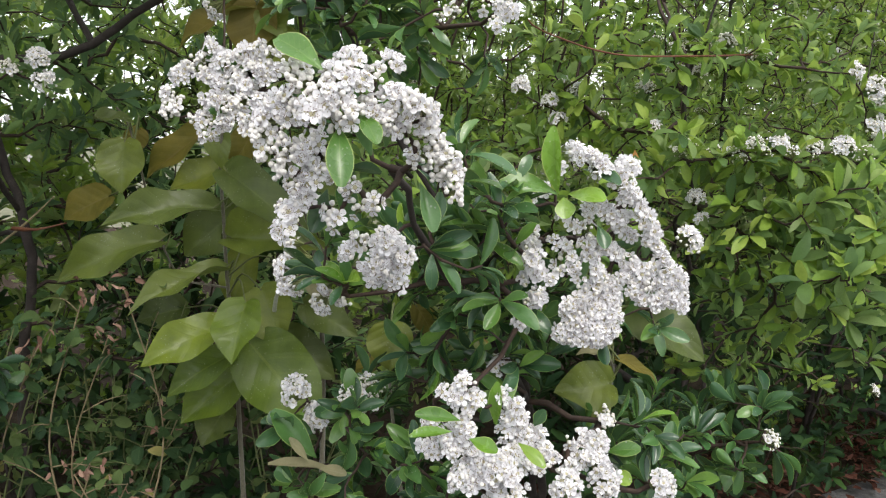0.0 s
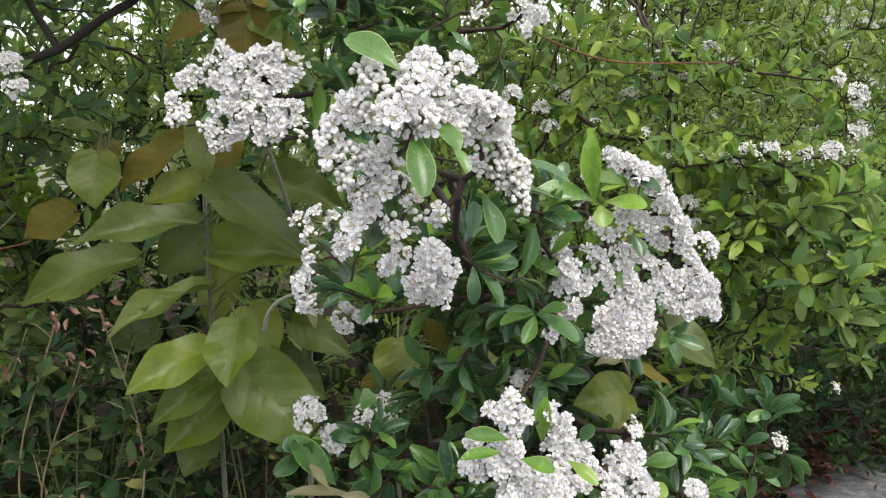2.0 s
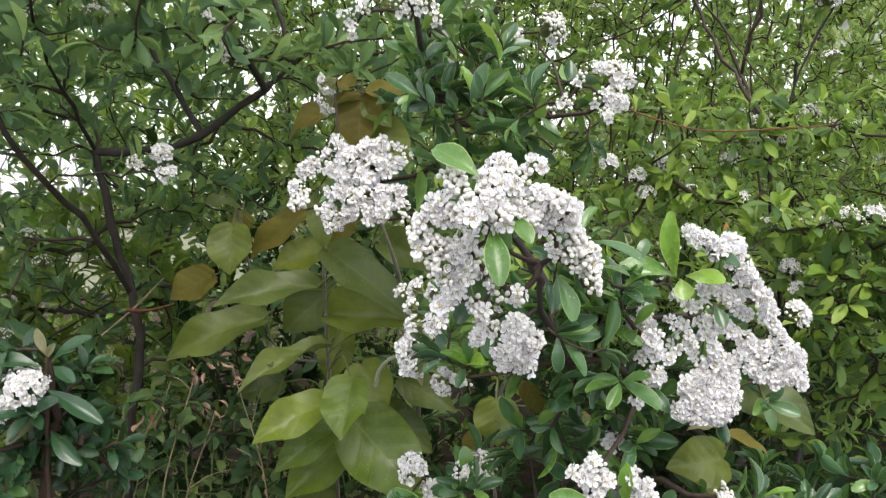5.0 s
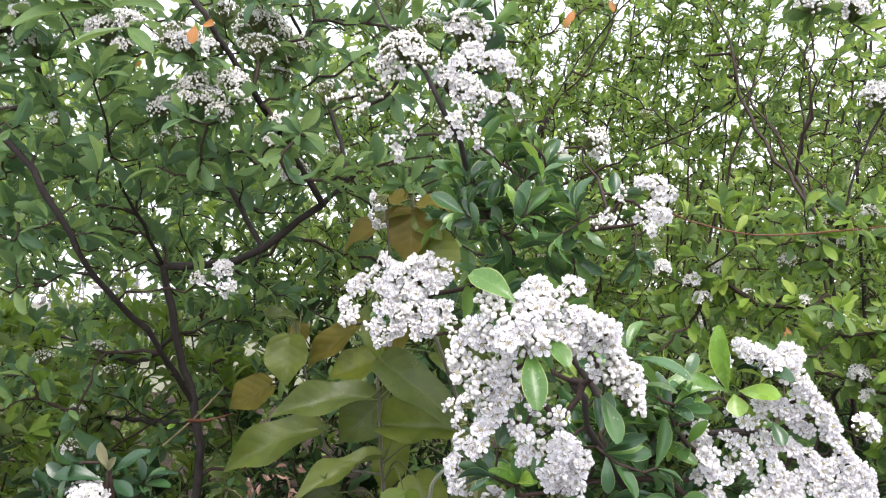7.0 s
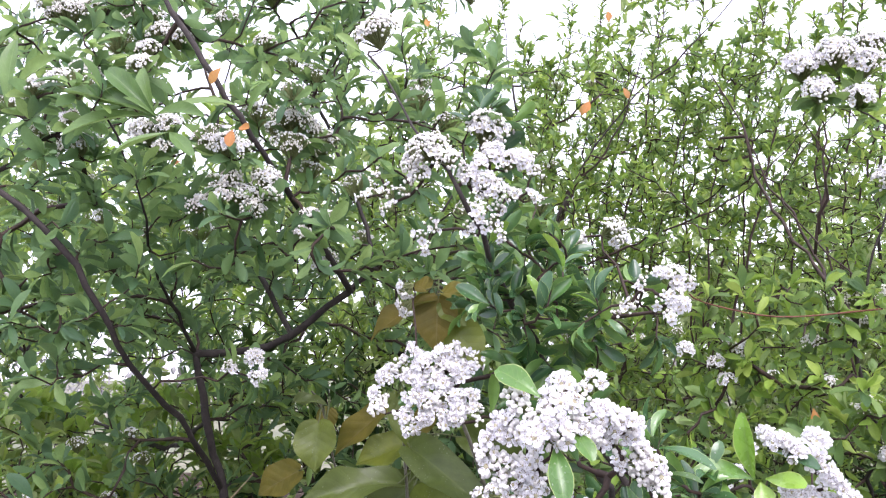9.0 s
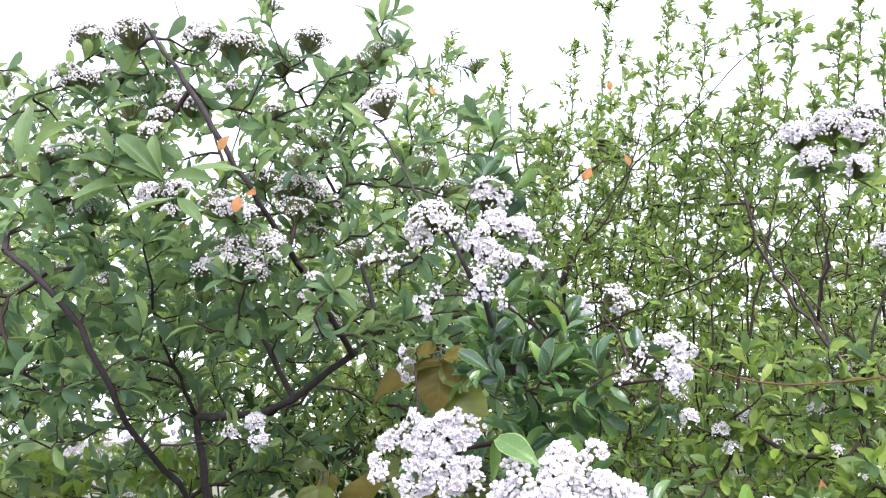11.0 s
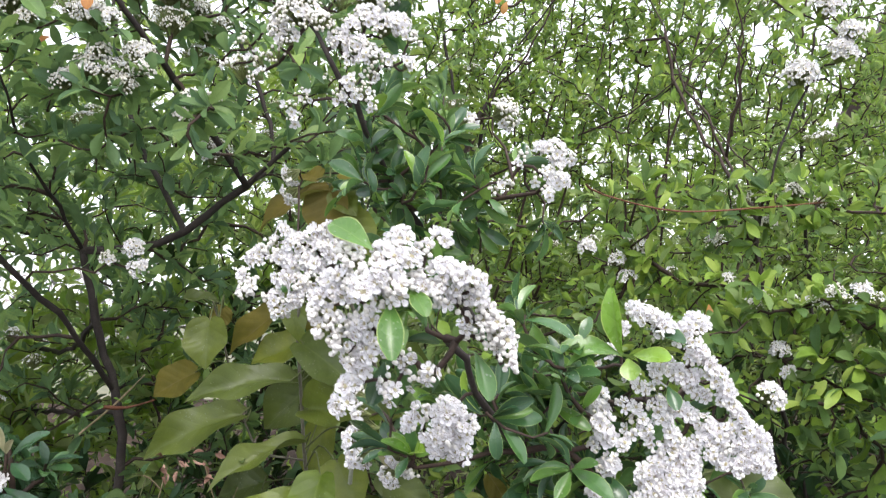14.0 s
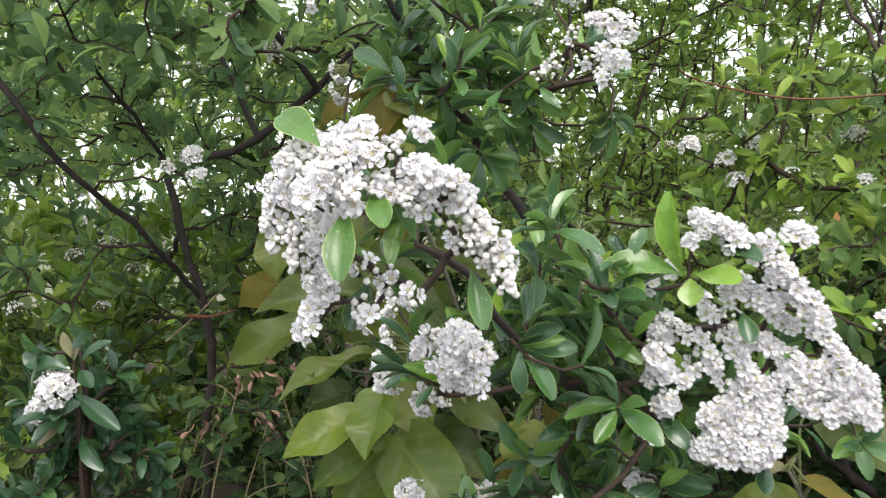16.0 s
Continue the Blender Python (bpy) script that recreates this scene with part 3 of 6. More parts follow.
# ---- ground, pavement, distance ----
def grid_ground():
    rng = np.random.default_rng(3)
    xs = np.concatenate([np.linspace(-400, -4, 14), np.linspace(-3.5, 3.5, 100), np.linspace(4, 400, 14)])
    ys = np.concatenate([np.linspace(-400, -2.5, 12), np.linspace(-2, 5, 100), np.linspace(5.5, 400, 16)])
    X, Y = np.meshgrid(xs, ys, indexing="ij")
    near = (np.abs(X) < 3.6) & (Y < 5) & (Y > -2.1)
    paved = ((X > 0.6) & (Y < 1.407 + 0.575 * (X - 0.733) - 0.03)) | (Y < 0.25)
    Z = np.where(near & ~paved, rng.normal(0, 0.006, X.shape) + 0.012, -0.03)
    n, m = X.shape
    i, j = np.meshgrid(np.arange(n - 1), np.arange(m - 1), indexing="ij")
    F = np.stack([i * m + j, (i + 1) * m + j, (i + 1) * m + j + 1, i * m + j + 1], -1).reshape(-1, 4)
    V = np.stack([X, Y, Z], -1).reshape(-1, 3)
    cx = V[F].mean(1)
    mi = np.where((np.abs(cx[:, 0]) < 3.6) & (cx[:, 1] < 5) & (cx[:, 1] > -2.1), 0, 1)
    tagged(new("ground", mesh_from("ground", V, F, [M_SOIL, M_FIELD], None, mi)), "bare dark soil under the shrubs, dry field beyond", "ground", kind="structure")


def pavement():
    # the path's edge follows the planting bed and turns round its corner
    edge = curve([(9, 6.17, 0), (4, 3.29, 0), (0.98, 1.548, 0), (0.733, 1.407, 0), (0.63, 1.25, 0), (0.58, 0.9, 0), (0.45, 0.5, 0), (-0.4, 0.3, 0), (-6, 0.1, 0)], 0.05)
    rng = np.random.default_rng(5)
    edge[:, :2] += rng.normal(0, 0.005, (len(edge), 2))
    far = np.stack([np.linspace(11.4, -5.1, len(edge)), np.full(len(edge), -4.0), edge[:, 2]], 1)
    V, F = [], []
    for e, g in zip(edge, far):
        for s, z in ((0, -0.02), (0.003, 0.012), (0.02, 0.016), (0.2, 0.02), (1, 0.02)):
            q = e + (g - e) * s
            V.append((q[0], q[1], z))
    for k in range(len(edge) - 1):
        for i in range(4):
            a = k * 5 + i
            F.append((a, a + 5, a + 6, a + 1))
    tagged(new("pavement", mesh_from("pavement", V, F, [M_PAVE])), "grey worn asphalt path beside the planting bed", "pavement", kind="structure")


grid_ground()
pavement()


def litter():
    rng = np.random.default_rng(11)
    n = 6500
    s, off = rng.uniform(-0.6, 2.2, n), -np.abs(rng.normal(0, 0.2, n)) + rng.exponential(0.025, n)
    p = np.stack([0.733 + 0.87 * s + 0.5 * off, 1.407 + 0.5 * s - 0.87 * off, np.full(n, 0.022) + rng.uniform(0, 0.012, n)], 1)
    d = unit(rng.normal(0, 1, (n, 3)) * (1, 1, 0.25))
    nn = unit(np.array((0, 0, 1)) + rng.normal(0, 0.45, (n, 3)))
    ln = rng.uniform(0.008, 0.028, n)
    V, F, U, MI = joined(leaf_sets(LEAF_TINY, place(p, d, nn, ln, ln * rng.uniform(0.3, 0.6, n)), rng))
    tagged(new("leaf_litter", mesh_from("leaf_litter", V, F, [M_LITTER], U, MI)), "dry reddish brown fallen leaves on the soil", "leaf litter", kind="stuff")


litter()


def box(c, s):
    c, s = np.array(c, float), np.array(s, float) / 2
    V = np.array([(x, y, z) for x in (-1, 1) for y in (-1, 1) for z in (-1, 1)]) * s + c
    F = np.array([(0, 1, 3, 2), (4, 6, 7, 5), (0, 4, 5, 1), (2, 3, 7, 6), (0, 2, 6, 4), (1, 5, 7, 3)])
    return V, F, np.zeros((8, 2)), np.zeros(6, int)


def house():
    h = thing("house", None, "far pale rendered house with dark purplish tiled roof", "house")
    h.location, h.scale = (12.3, 14.4, 0), (1.35, 1.35, 1.35)
    V, F, U, MI = box((0, 0, 1.7), (7, 6, 3.4))
    part("wall", mesh_from("wall", V, F, [M_WALL], None, MI, False), h)
    prof = [(-3.7, 3.2), (-3.7, 3.4), (0, 5.6), (3.7, 3.4), (3.7, 3.2), (0, 5.35)]
    V = [(x, y, z) for x in (-3.9, 3.9) for y, z in prof]
    F = [(k, (k + 1) % 6, 6 + (k + 1) % 6, 6 + k) for k in range(6)] + [(0, 1, 2, 5), (2, 3, 4, 5), (6, 7, 8, 11), (8, 9, 10, 11)]
    part("roof", mesh_from("roof", V, F, [M_TILE], None, None, False), h, "dark purplish tiles")
    for sgn in (-1, 1):
        V = np.array([(sgn * 3.45, -3, 3.4), (sgn * 3.45, 3, 3.4), (sgn * 3.45, 0.1, 5.3), (sgn * 3.45, -0.1, 5.3), (sgn * 3.3, -3, 3.4), (sgn * 3.3, 3, 3.4), (sgn * 3.3, 0.1, 5.3), (sgn * 3.3, -0.1, 5.3)])
        F = [(0, 1, 2, 3), (4, 5, 6, 7), (0, 4, 7, 3), (1, 5, 6, 2), (0, 1, 5, 4), (2, 3, 7, 6)]
        part("gable", mesh_from("gable", V, F, [M_WALL], None, None, False), h)
    for x in (-2.2, 0, 2.2):
        V, F, U, MI = box((x, -3.02, 1.8), (1.0, 0.08, 1.2))
        w = part("window", mesh_from("window", V, F, [M_WALL], None, MI, False), h)
        V, F, U, MI = box((x, -3.06, 1.8), (0.86, 0.05, 1.06))
        part("pane", mesh_from("pane", V, F, [M_WIN], None, MI, False), w)


house()


def far_scrub():
    rng = np.random.default_rng(21)
    sets = []
    for k in range(170):
        a = rng.uniform(-1.3, 0.3)
        dist = rng.uniform(8, 22)
        x, y = math.sin(a) * dist, math.cos(a) * dist
        if y < 3 or (x > 2 and y < 15):
            continue
        hgt = rng.uniform(0.4, 1.0) * (1.3 if rng.uniform() < 0.55 else 2.3)
        L = curve([(x, y, 0), (x + rng.normal(0, 0.15), y, hgt * 0.5), (x + rng.normal(0, 0.35), y + rng.normal(0, 0.2), hgt)], hgt / 4)
        sets.append(tube(L, np.linspace(0.02, 0.006, len(L)), 4))
        n = 30
        t = rng.uniform(0.15, 1.0, n)
        p = np.stack([np.interp(t, np.linspace(0, 1, len(L)), L[:, i]) for i in range(3)], 1) + rng.normal(0, 0.2, (n, 3)) * (1, 1, 0.6)
        p[:, 2] = np.abs(p[:, 2])
        d = unit(rng.normal(0, 1, (n, 3)))
        ln = rng.uniform(0.06, 0.16, n)
        sets += leaf_sets(LEAF_FAR[:1], place(p, d, unit(rng.normal(0, 1, (n, 3))), ln, ln * 0.5), rng)
    V, F, U, MI = joined(sets)
    tagged(new("distant_scrub", mesh_from("distant_scrub", V, F, [M_FAR], U, MI)), "far brown and grey scrub across the field", "scrub", kind="stuff")


far_scrub()

# ---- main flowering shrub ----
shrub = thing("firethorn_shrub", None, "flowering firethorn with dense white blossom heads and glossy leaves", "shrub")
wood = Wood(31)
wood.limb([(0.09, 0.76, 0.0), (0.095, 0.72, 0.2), (0.085, 0.67, 0.36), (0.045, 0.640, 0.444), (0.012, 0.580, 0.498)])
wood.limb([(0.012, 0.580, 0.498), (-0.018, 0.500, 0.555), (-0.022, 0.470, 0.578), (-0.029, 0.440, 0.591)])
wood.limb([(0.045, 0.640, 0.444), (0.030, 0.620, 0.515), (0.069, 0.600, 0.536), (0.110, 0.600, 0.542)])
wood.limb([(0.085, 0.70, 0.30), (0.056, 0.660, 0.449), (-0.055, 0.660, 0.629), (-0.078, 0.620, 0.681), (-0.096, 0.600, 0.718), (-0.110, 0.535, 0.760), (-0.124, 0.530, 0.787), (-0.147, 0.545, 0.819), (-0.197, 0.580, 0.906)])
wood.limb([(0.085, 0.67, 0.34), (0.063, 0.600, 0.422), (0.050, 0.570, 0.390)])
wood.limb([(-0.078, 0.620, 0.681), (-0.034, 0.620, 0.681), (0.019, 0.600, 0.691)])
wood.limb([(-0.079, 0.630, 0.667), (-0.110, 0.630, 0.642), (-0.149, 0.620, 0.637)])
wood.limb([(0.085, 0.70, 0.26), (0.001, 0.640, 0.378), (-0.077, 0.620, 0.355), (-0.100, 0.600, 0.358)])
wood.limb([(0.09, 0.72, 0.2), (0.182, 0.680, 0.335), (0.240, 0.700, 0.350)])

NEAR_A_A = [(-0.068, 0.392, 0.632, 0.0047, 0.1), (-0.064, 0.388, 0.626, 0.004, 0.2), (-0.045, 0.397, 0.638, 0.0053, 0.75), (-0.049, 0.386, 0.628, 0.0069, 0.6), (-0.041, 0.394, 0.627, 0.0053, 0.7), (-0.054, 0.381, 0.62, 0.0057, 0.6), (-0.035, 0.407, 0.633, 0.0041, 0.6), (-0.027, 0.414, 0.639, 0.004, 0.7), (-0.059, 0.38, 0.614, 0.005, 0.6), (-0.045, 0.386, 0.614, 0.0056, 0.45), (-0.051, 0.39, 0.61, 0.004, 0.5), (-0.036, 0.397, 0.617, 0.0054, 0.5), (-0.072, 0.393, 0.62, 0.0041, 0.5), (-0.071, 0.395, 0.614, 0.0058, 0.75), (-0.077, 0.395, 0.617, 0.0041, 0.7), (-0.081, 0.396, 0.611, 0.004, 0.6), (-0.084, 0.398, 0.604, 0.0042, 0.15)]
NEAR_A_B = [(-0.082, 0.4, 0.597, 0.0049, 0.2), (-0.074, 0.399, 0.598, 0.0042, 0.25), (-0.075, 0.401, 0.589, 0.0043, 0.3), (-0.062, 0.399, 0.6, 0.005, 0.85), (-0.058, 0.402, 0.592, 0.005, 0.9), (-0.063, 0.403, 0.585, 0.0051, 0.9), (-0.07, 0.404, 0.582, 0.0043, 0.7), (-0.067, 0.41, 0.574, 0.004, 0.8), (-0.073, 0.41, 0.568, 0.004, 0.85), (-0.077, 0.41, 0.559, 0.004, 0.8), (-0.025, 0.405, 0.622, 0.0056, 0.7), (-0.018, 0.409, 0.616, 0.0062, 0.75), (-0.017, 0.395, 0.621, 0.004, 0.7), (-0.027, 0.409, 0.61, 0.004, 0.6), (-0.011, 0.405, 0.618, 0.004, 0.6), (-0.03, 0.403, 0.613, 0.004, 0.5), (-0.01, 0.413, 0.611, 0.0043, 0.45)]
NEAR_A_C = [(-0.008, 0.42, 0.604, 0.0054, 0.12), (-0.009, 0.423, 0.597, 0.006, 0.3), (-0.002, 0.423, 0.597, 0.0055, 0.1), (0.002, 0.426, 0.588, 0.0051, 0.08), (-0.005, 0.43, 0.588, 0.0052, 0.12), (0.003, 0.426, 0.579, 0.004, 0.1), (-0.019, 0.416, 0.607, 0.004, 0.1, 1), (-0.017, 0.426, 0.594, 0.004, 0.5, 1), (-0.053, 0.416, 0.584, 0.004, 0.5, 1), (-0.048, 0.428, 0.579, 0.0046, 0.5, 1), (-0.056, 0.421, 0.568, 0.004, 0.5, 1), (-0.044, 0.427, 0.57, 0.004, 0.3, 1), (-0.035, 0.422, 0.572, 0.004, 0.4, 1), (-0.055, 0.42, 0.563, 0.004, 0.3, 1), (-0.066, 0.4, 0.596, 0.0055, 0.6), (-0.049, 0.387, 0.62, 0.0051, 0.6)]
LOW_A_A = [(-0.034, 0.479, 0.545, 0.0086, 0.85), (-0.026, 0.484, 0.537, 0.0075, 0.85), (-0.039, 0.479, 0.534, 0.008, 0.85), (-0.041, 0.489, 0.525, 0.0057, 0.8), (-0.03, 0.489, 0.525, 0.007, 0.8), (-0.057, 0.491, 0.539, 0.0051, 0.75), (-0.05, 0.488, 0.545, 0.004, 0.7), (-0.103, 0.563, 0.533, 0.0062, 0.7), (-0.102, 0.565, 0.522, 0.0099, 0.75), (-0.109, 0.563, 0.515, 0.0084, 0.75)]
LOW_A_B = [(-0.101, 0.56, 0.506, 0.0069, 0.7), (-0.107, 0.559, 0.504, 0.0047, 0.75), (-0.081, 0.564, 0.504, 0.0055, 0.7), (-0.083, 0.562, 0.493, 0.0077, 0.8), (-0.072, 0.563, 0.498, 0.0063, 0.6), (-0.065, 0.555, 0.497, 0.004, 0.3, 1), (-0.103, 0.576, 0.558, 0.0064, 0.8), (-0.114, 0.579, 0.555, 0.0049, 0.8), (-0.091, 0.578, 0.556, 0.0057, 0.8), (-0.106, 0.57, 0.546, 0.0041, 0.8)]
LEFT_L_A = [(-0.162, 0.572, 0.662, 0.0046, 0.75), (-0.168, 0.573, 0.654, 0.004, 0.5), (-0.185, 0.577, 0.642, 0.0072, 0.7), (-0.192, 0.575, 0.631, 0.0047, 0.5), (-0.189, 0.574, 0.622, 0.0072, 0.15), (-0.193, 0.574, 0.618, 0.004, 0.15), (-0.181, 0.578, 0.648, 0.0047, 0.6), (-0.169, 0.576, 0.646, 0.0076, 0.6), (-0.154, 0.571, 0.653, 0.0075, 0.75), (-0.14, 0.573, 0.659, 0.0068, 0.6), (-0.13, 0.571, 0.661, 0.0061, 0.6), (-0.121, 0.571, 0.658, 0.004, 0.6), (-0.136, 0.572, 0.651, 0.0083, 0.75)]
LEFT_L_B = [(-0.127, 0.57, 0.647, 0.0082, 0.7), (-0.112, 0.57, 0.654, 0.004, 0.5, 1), (-0.116, 0.57, 0.649, 0.004, 0.6), (-0.157, 0.571, 0.639, 0.0068, 0.75), (-0.145, 0.57, 0.641, 0.0075, 0.8), (-0.165, 0.574, 0.642, 0.0054, 0.6), (-0.137, 0.569, 0.636, 0.0061, 0.8), (-0.125, 0.57, 0.642, 0.0061, 0.7), (-0.159, 0.57, 0.628, 0.0061, 0.8), (-0.149, 0.566, 0.623, 0.0074, 0.7), (-0.139, 0.568, 0.627, 0.0068, 0.7), (-0.166, 0.572, 0.628, 0.004, 0.6, 1), (-0.128, 0.568, 0.627, 0.0054, 0.7)]
LEFT_L_C = [(-0.117, 0.568, 0.627, 0.0047, 0.75), (-0.115, 0.566, 0.618, 0.0046, 0.6), (-0.126, 0.566, 0.618, 0.0068, 0.75), (-0.142, 0.567, 0.614, 0.0082, 0.8), (-0.153, 0.568, 0.612, 0.0061, 0.8), (-0.168, 0.571, 0.614, 0.0061, 0.6), (-0.167, 0.57, 0.605, 0.004, 0.5, 1), (-0.138, 0.567, 0.607, 0.004, 0.5, 1), (-0.128, 0.565, 0.611, 0.0046, 0.6), (-0.16, 0.57, 0.605, 0.004, 0.4, 1), (-0.175, 0.572, 0.615, 0.004, 0.05, 1), (-0.112, 0.566, 0.61, 0.004, 0.1, 1)]
RIGHT_B_A = [(0.078, 0.529, 0.602, 0.0051, 0.9), (0.084, 0.526, 0.599, 0.005, 0.9), (0.094, 0.526, 0.592, 0.0057, 0.9), (0.105, 0.531, 0.587, 0.0051, 0.9), (0.111, 0.532, 0.584, 0.0052, 0.9), (0.116, 0.535, 0.576, 0.0052, 0.9), (0.122, 0.54, 0.569, 0.0046, 0.85), (0.114, 0.537, 0.573, 0.0046, 0.8), (0.089, 0.525, 0.599, 0.004, 0.9), (0.107, 0.531, 0.591, 0.004, 0.9), (0.127, 0.541, 0.56, 0.0061, 0.85), (0.134, 0.546, 0.554, 0.0054, 0.85), (0.133, 0.549, 0.547, 0.0055, 0.85), (0.139, 0.55, 0.541, 0.004, 0.9), (0.143, 0.55, 0.534, 0.004, 0.9), (0.148, 0.55, 0.526, 0.0056, 0.9)]
RIGHT_B_B = [(0.155, 0.55, 0.519, 0.0056, 0.85), (0.154, 0.55, 0.509, 0.0078, 0.95), (0.144, 0.55, 0.507, 0.0071, 0.9), (0.145, 0.55, 0.517, 0.0063, 0.9), (0.157, 0.549, 0.504, 0.004, 0.9), (0.14, 0.55, 0.504, 0.0041, 0.85), (0.096, 0.543, 0.568, 0.0068, 0.85), (0.093, 0.545, 0.563, 0.0054, 0.85), (0.107, 0.545, 0.561, 0.0061, 0.9), (0.114, 0.554, 0.553, 0.0048, 0.8), (0.122, 0.555, 0.548, 0.004, 0.7), (0.113, 0.544, 0.561, 0.004, 0.8), (0.092, 0.546, 0.552, 0.0047, 0.7, 1), (0.092, 0.549, 0.54, 0.0055, 0.7, 1), (0.105, 0.553, 0.54, 0.0055, 0.8), (0.113, 0.554, 0.536, 0.0041, 0.8)]
RIGHT_B_C = [(0.096, 0.55, 0.533, 0.0048, 0.7), (0.082, 0.546, 0.554, 0.004, 0.5, 1), (0.07, 0.546, 0.544, 0.004, 0.6, 1), (0.08, 0.547, 0.542, 0.004, 0.6, 1), (0.081, 0.548, 0.533, 0.0047, 0.7, 1), (0.075, 0.548, 0.526, 0.0047, 0.7, 1), (0.085, 0.548, 0.526, 0.0048, 0.7, 1), (0.089, 0.549, 0.518, 0.004, 0.6, 1), (0.1, 0.55, 0.526, 0.004, 0.5, 1), (0.07, 0.547, 0.518, 0.004, 0.7, 1), (0.122, 0.55, 0.529, 0.0063, 0.85), (0.13, 0.55, 0.522, 0.0063, 0.85), (0.12, 0.55, 0.522, 0.0055, 0.85), (0.126, 0.55, 0.513, 0.0063, 0.8), (0.13, 0.55, 0.507, 0.004, 0.7), (0.138, 0.55, 0.53, 0.004, 0.5, 1)]
RIGHT_B_D = [(0.133, 0.55, 0.526, 0.004, 0.6), (0.135, 0.55, 0.517, 0.004, 0.5), (0.103, 0.55, 0.518, 0.0063, 0.95), (0.111, 0.55, 0.514, 0.0063, 0.95), (0.098, 0.549, 0.508, 0.0077, 0.95), (0.11, 0.549, 0.505, 0.0078, 0.95), (0.09, 0.547, 0.504, 0.0055, 0.95), (0.084, 0.546, 0.499, 0.0055, 0.95), (0.1, 0.546, 0.496, 0.0084, 0.97), (0.112, 0.548, 0.494, 0.0063, 0.97), (0.087, 0.545, 0.489, 0.0077, 0.97), (0.081, 0.546, 0.482, 0.0062, 0.97), (0.096, 0.545, 0.485, 0.0084, 0.97), (0.109, 0.547, 0.485, 0.007, 0.97), (0.091, 0.546, 0.479, 0.0055, 0.95), (0.103, 0.546, 0.48, 0.0063, 0.95)]
BACK_B = [(0.057, 0.558, 0.54, 0.0056, 0.8), (0.056, 0.536, 0.532, 0.0067, 0.85), (0.06, 0.546, 0.522, 0.0054, 0.85), (0.059, 0.573, 0.545, 0.004, 0.8), (0.053, 0.547, 0.518, 0.004, 0.8), (0.063, 0.546, 0.507, 0.0055, 0.8), (0.058, 0.549, 0.503, 0.004, 0.8), (0.052, 0.559, 0.486, 0.004, 0.8), (0.053, 0.546, 0.567, 0.004, 0.8), (0.063, 0.552, 0.576, 0.004, 0.8), (0.078, 0.56, 0.559, 0.004, 0.8), (0.073, 0.559, 0.59, 0.004, 0.8), (0.181, 0.62, 0.539, 0.011, 0.85), (0.133, 0.62, 0.59, 0.01, 0.9), (0.059, 0.6, 0.534, 0.01, 0.85)]
FRONT_C_A = [(0.014, 0.485, 0.464, 0.0052, 0.9), (0.01, 0.486, 0.455, 0.0065, 0.92), (0.021, 0.488, 0.453, 0.0066, 0.92), (0.017, 0.488, 0.447, 0.0047, 0.85), (0.003, 0.488, 0.457, 0.004, 0.9), (0.012, 0.487, 0.439, 0.004, 0.9), (-0.005, 0.498, 0.435, 0.0048, 0.9), (0.006, 0.491, 0.429, 0.006, 0.9), (0.017, 0.486, 0.434, 0.0059, 0.9), (0.011, 0.488, 0.421, 0.0073, 0.9), (0.022, 0.486, 0.422, 0.0047, 0.85), (-0.003, 0.495, 0.418, 0.0067, 0.95), (-0.008, 0.496, 0.42, 0.0041, 0.95)]
FRONT_C_B = [(0.038, 0.491, 0.456, 0.004, 0.95), (0.045, 0.491, 0.449, 0.0047, 0.95), (0.043, 0.493, 0.442, 0.0054, 0.92), (0.05, 0.496, 0.441, 0.004, 0.9), (0.041, 0.497, 0.431, 0.0062, 0.92), (0.053, 0.5, 0.427, 0.0069, 0.92), (0.046, 0.494, 0.42, 0.0061, 0.92), (0.062, 0.503, 0.428, 0.004, 0.9), (0.065, 0.502, 0.419, 0.005, 0.95), (0.072, 0.505, 0.411, 0.004, 0.95), (0.035, 0.478, 0.419, 0.0058, 0.85), (0.053, 0.494, 0.41, 0.0062, 0.8), (0.063, 0.5, 0.408, 0.0043, 0.8)]
FRONT_C_C = [(0.026, 0.481, 0.415, 0.004, 0.8), (0.097, 0.543, 0.412, 0.0056, 0.8), (0.106, 0.539, 0.409, 0.0078, 0.9), (0.095, 0.534, 0.401, 0.0076, 0.9), (0.105, 0.529, 0.399, 0.0083, 0.9), (0.085, 0.518, 0.401, 0.0045, 0.85), (0.11, 0.528, 0.397, 0.004, 0.9), (0.086, 0.533, 0.412, 0.004, 0.3, 1), (0.037, 0.475, 0.413, 0.0144, 0.9), (0.019, 0.48, 0.406, 0.0114, 0.9), (0.111, 0.53, 0.385, 0.0115, 0.7), (0.042, 0.48, 0.393, 0.0141, 0.8)]
SMALL_C = [(-0.107, 0.600, 0.415, 0.0118, 0.7), (-0.093, 0.600, 0.395, 0.0118, 0.8), (-0.059, 0.600, 0.410, 0.0176, 0.05), (0.081, 0.500, 0.393, 0.0104, 0.6), (0.043, 0.600, 0.442, 0.0083, 0.8), (0.117, 0.575, 0.413, 0.0080, 0.05), (0.278, 0.670, 0.366, 0.0095, 0.05), (0.155, 0.550, 0.375, 0.0116, 0.7)]
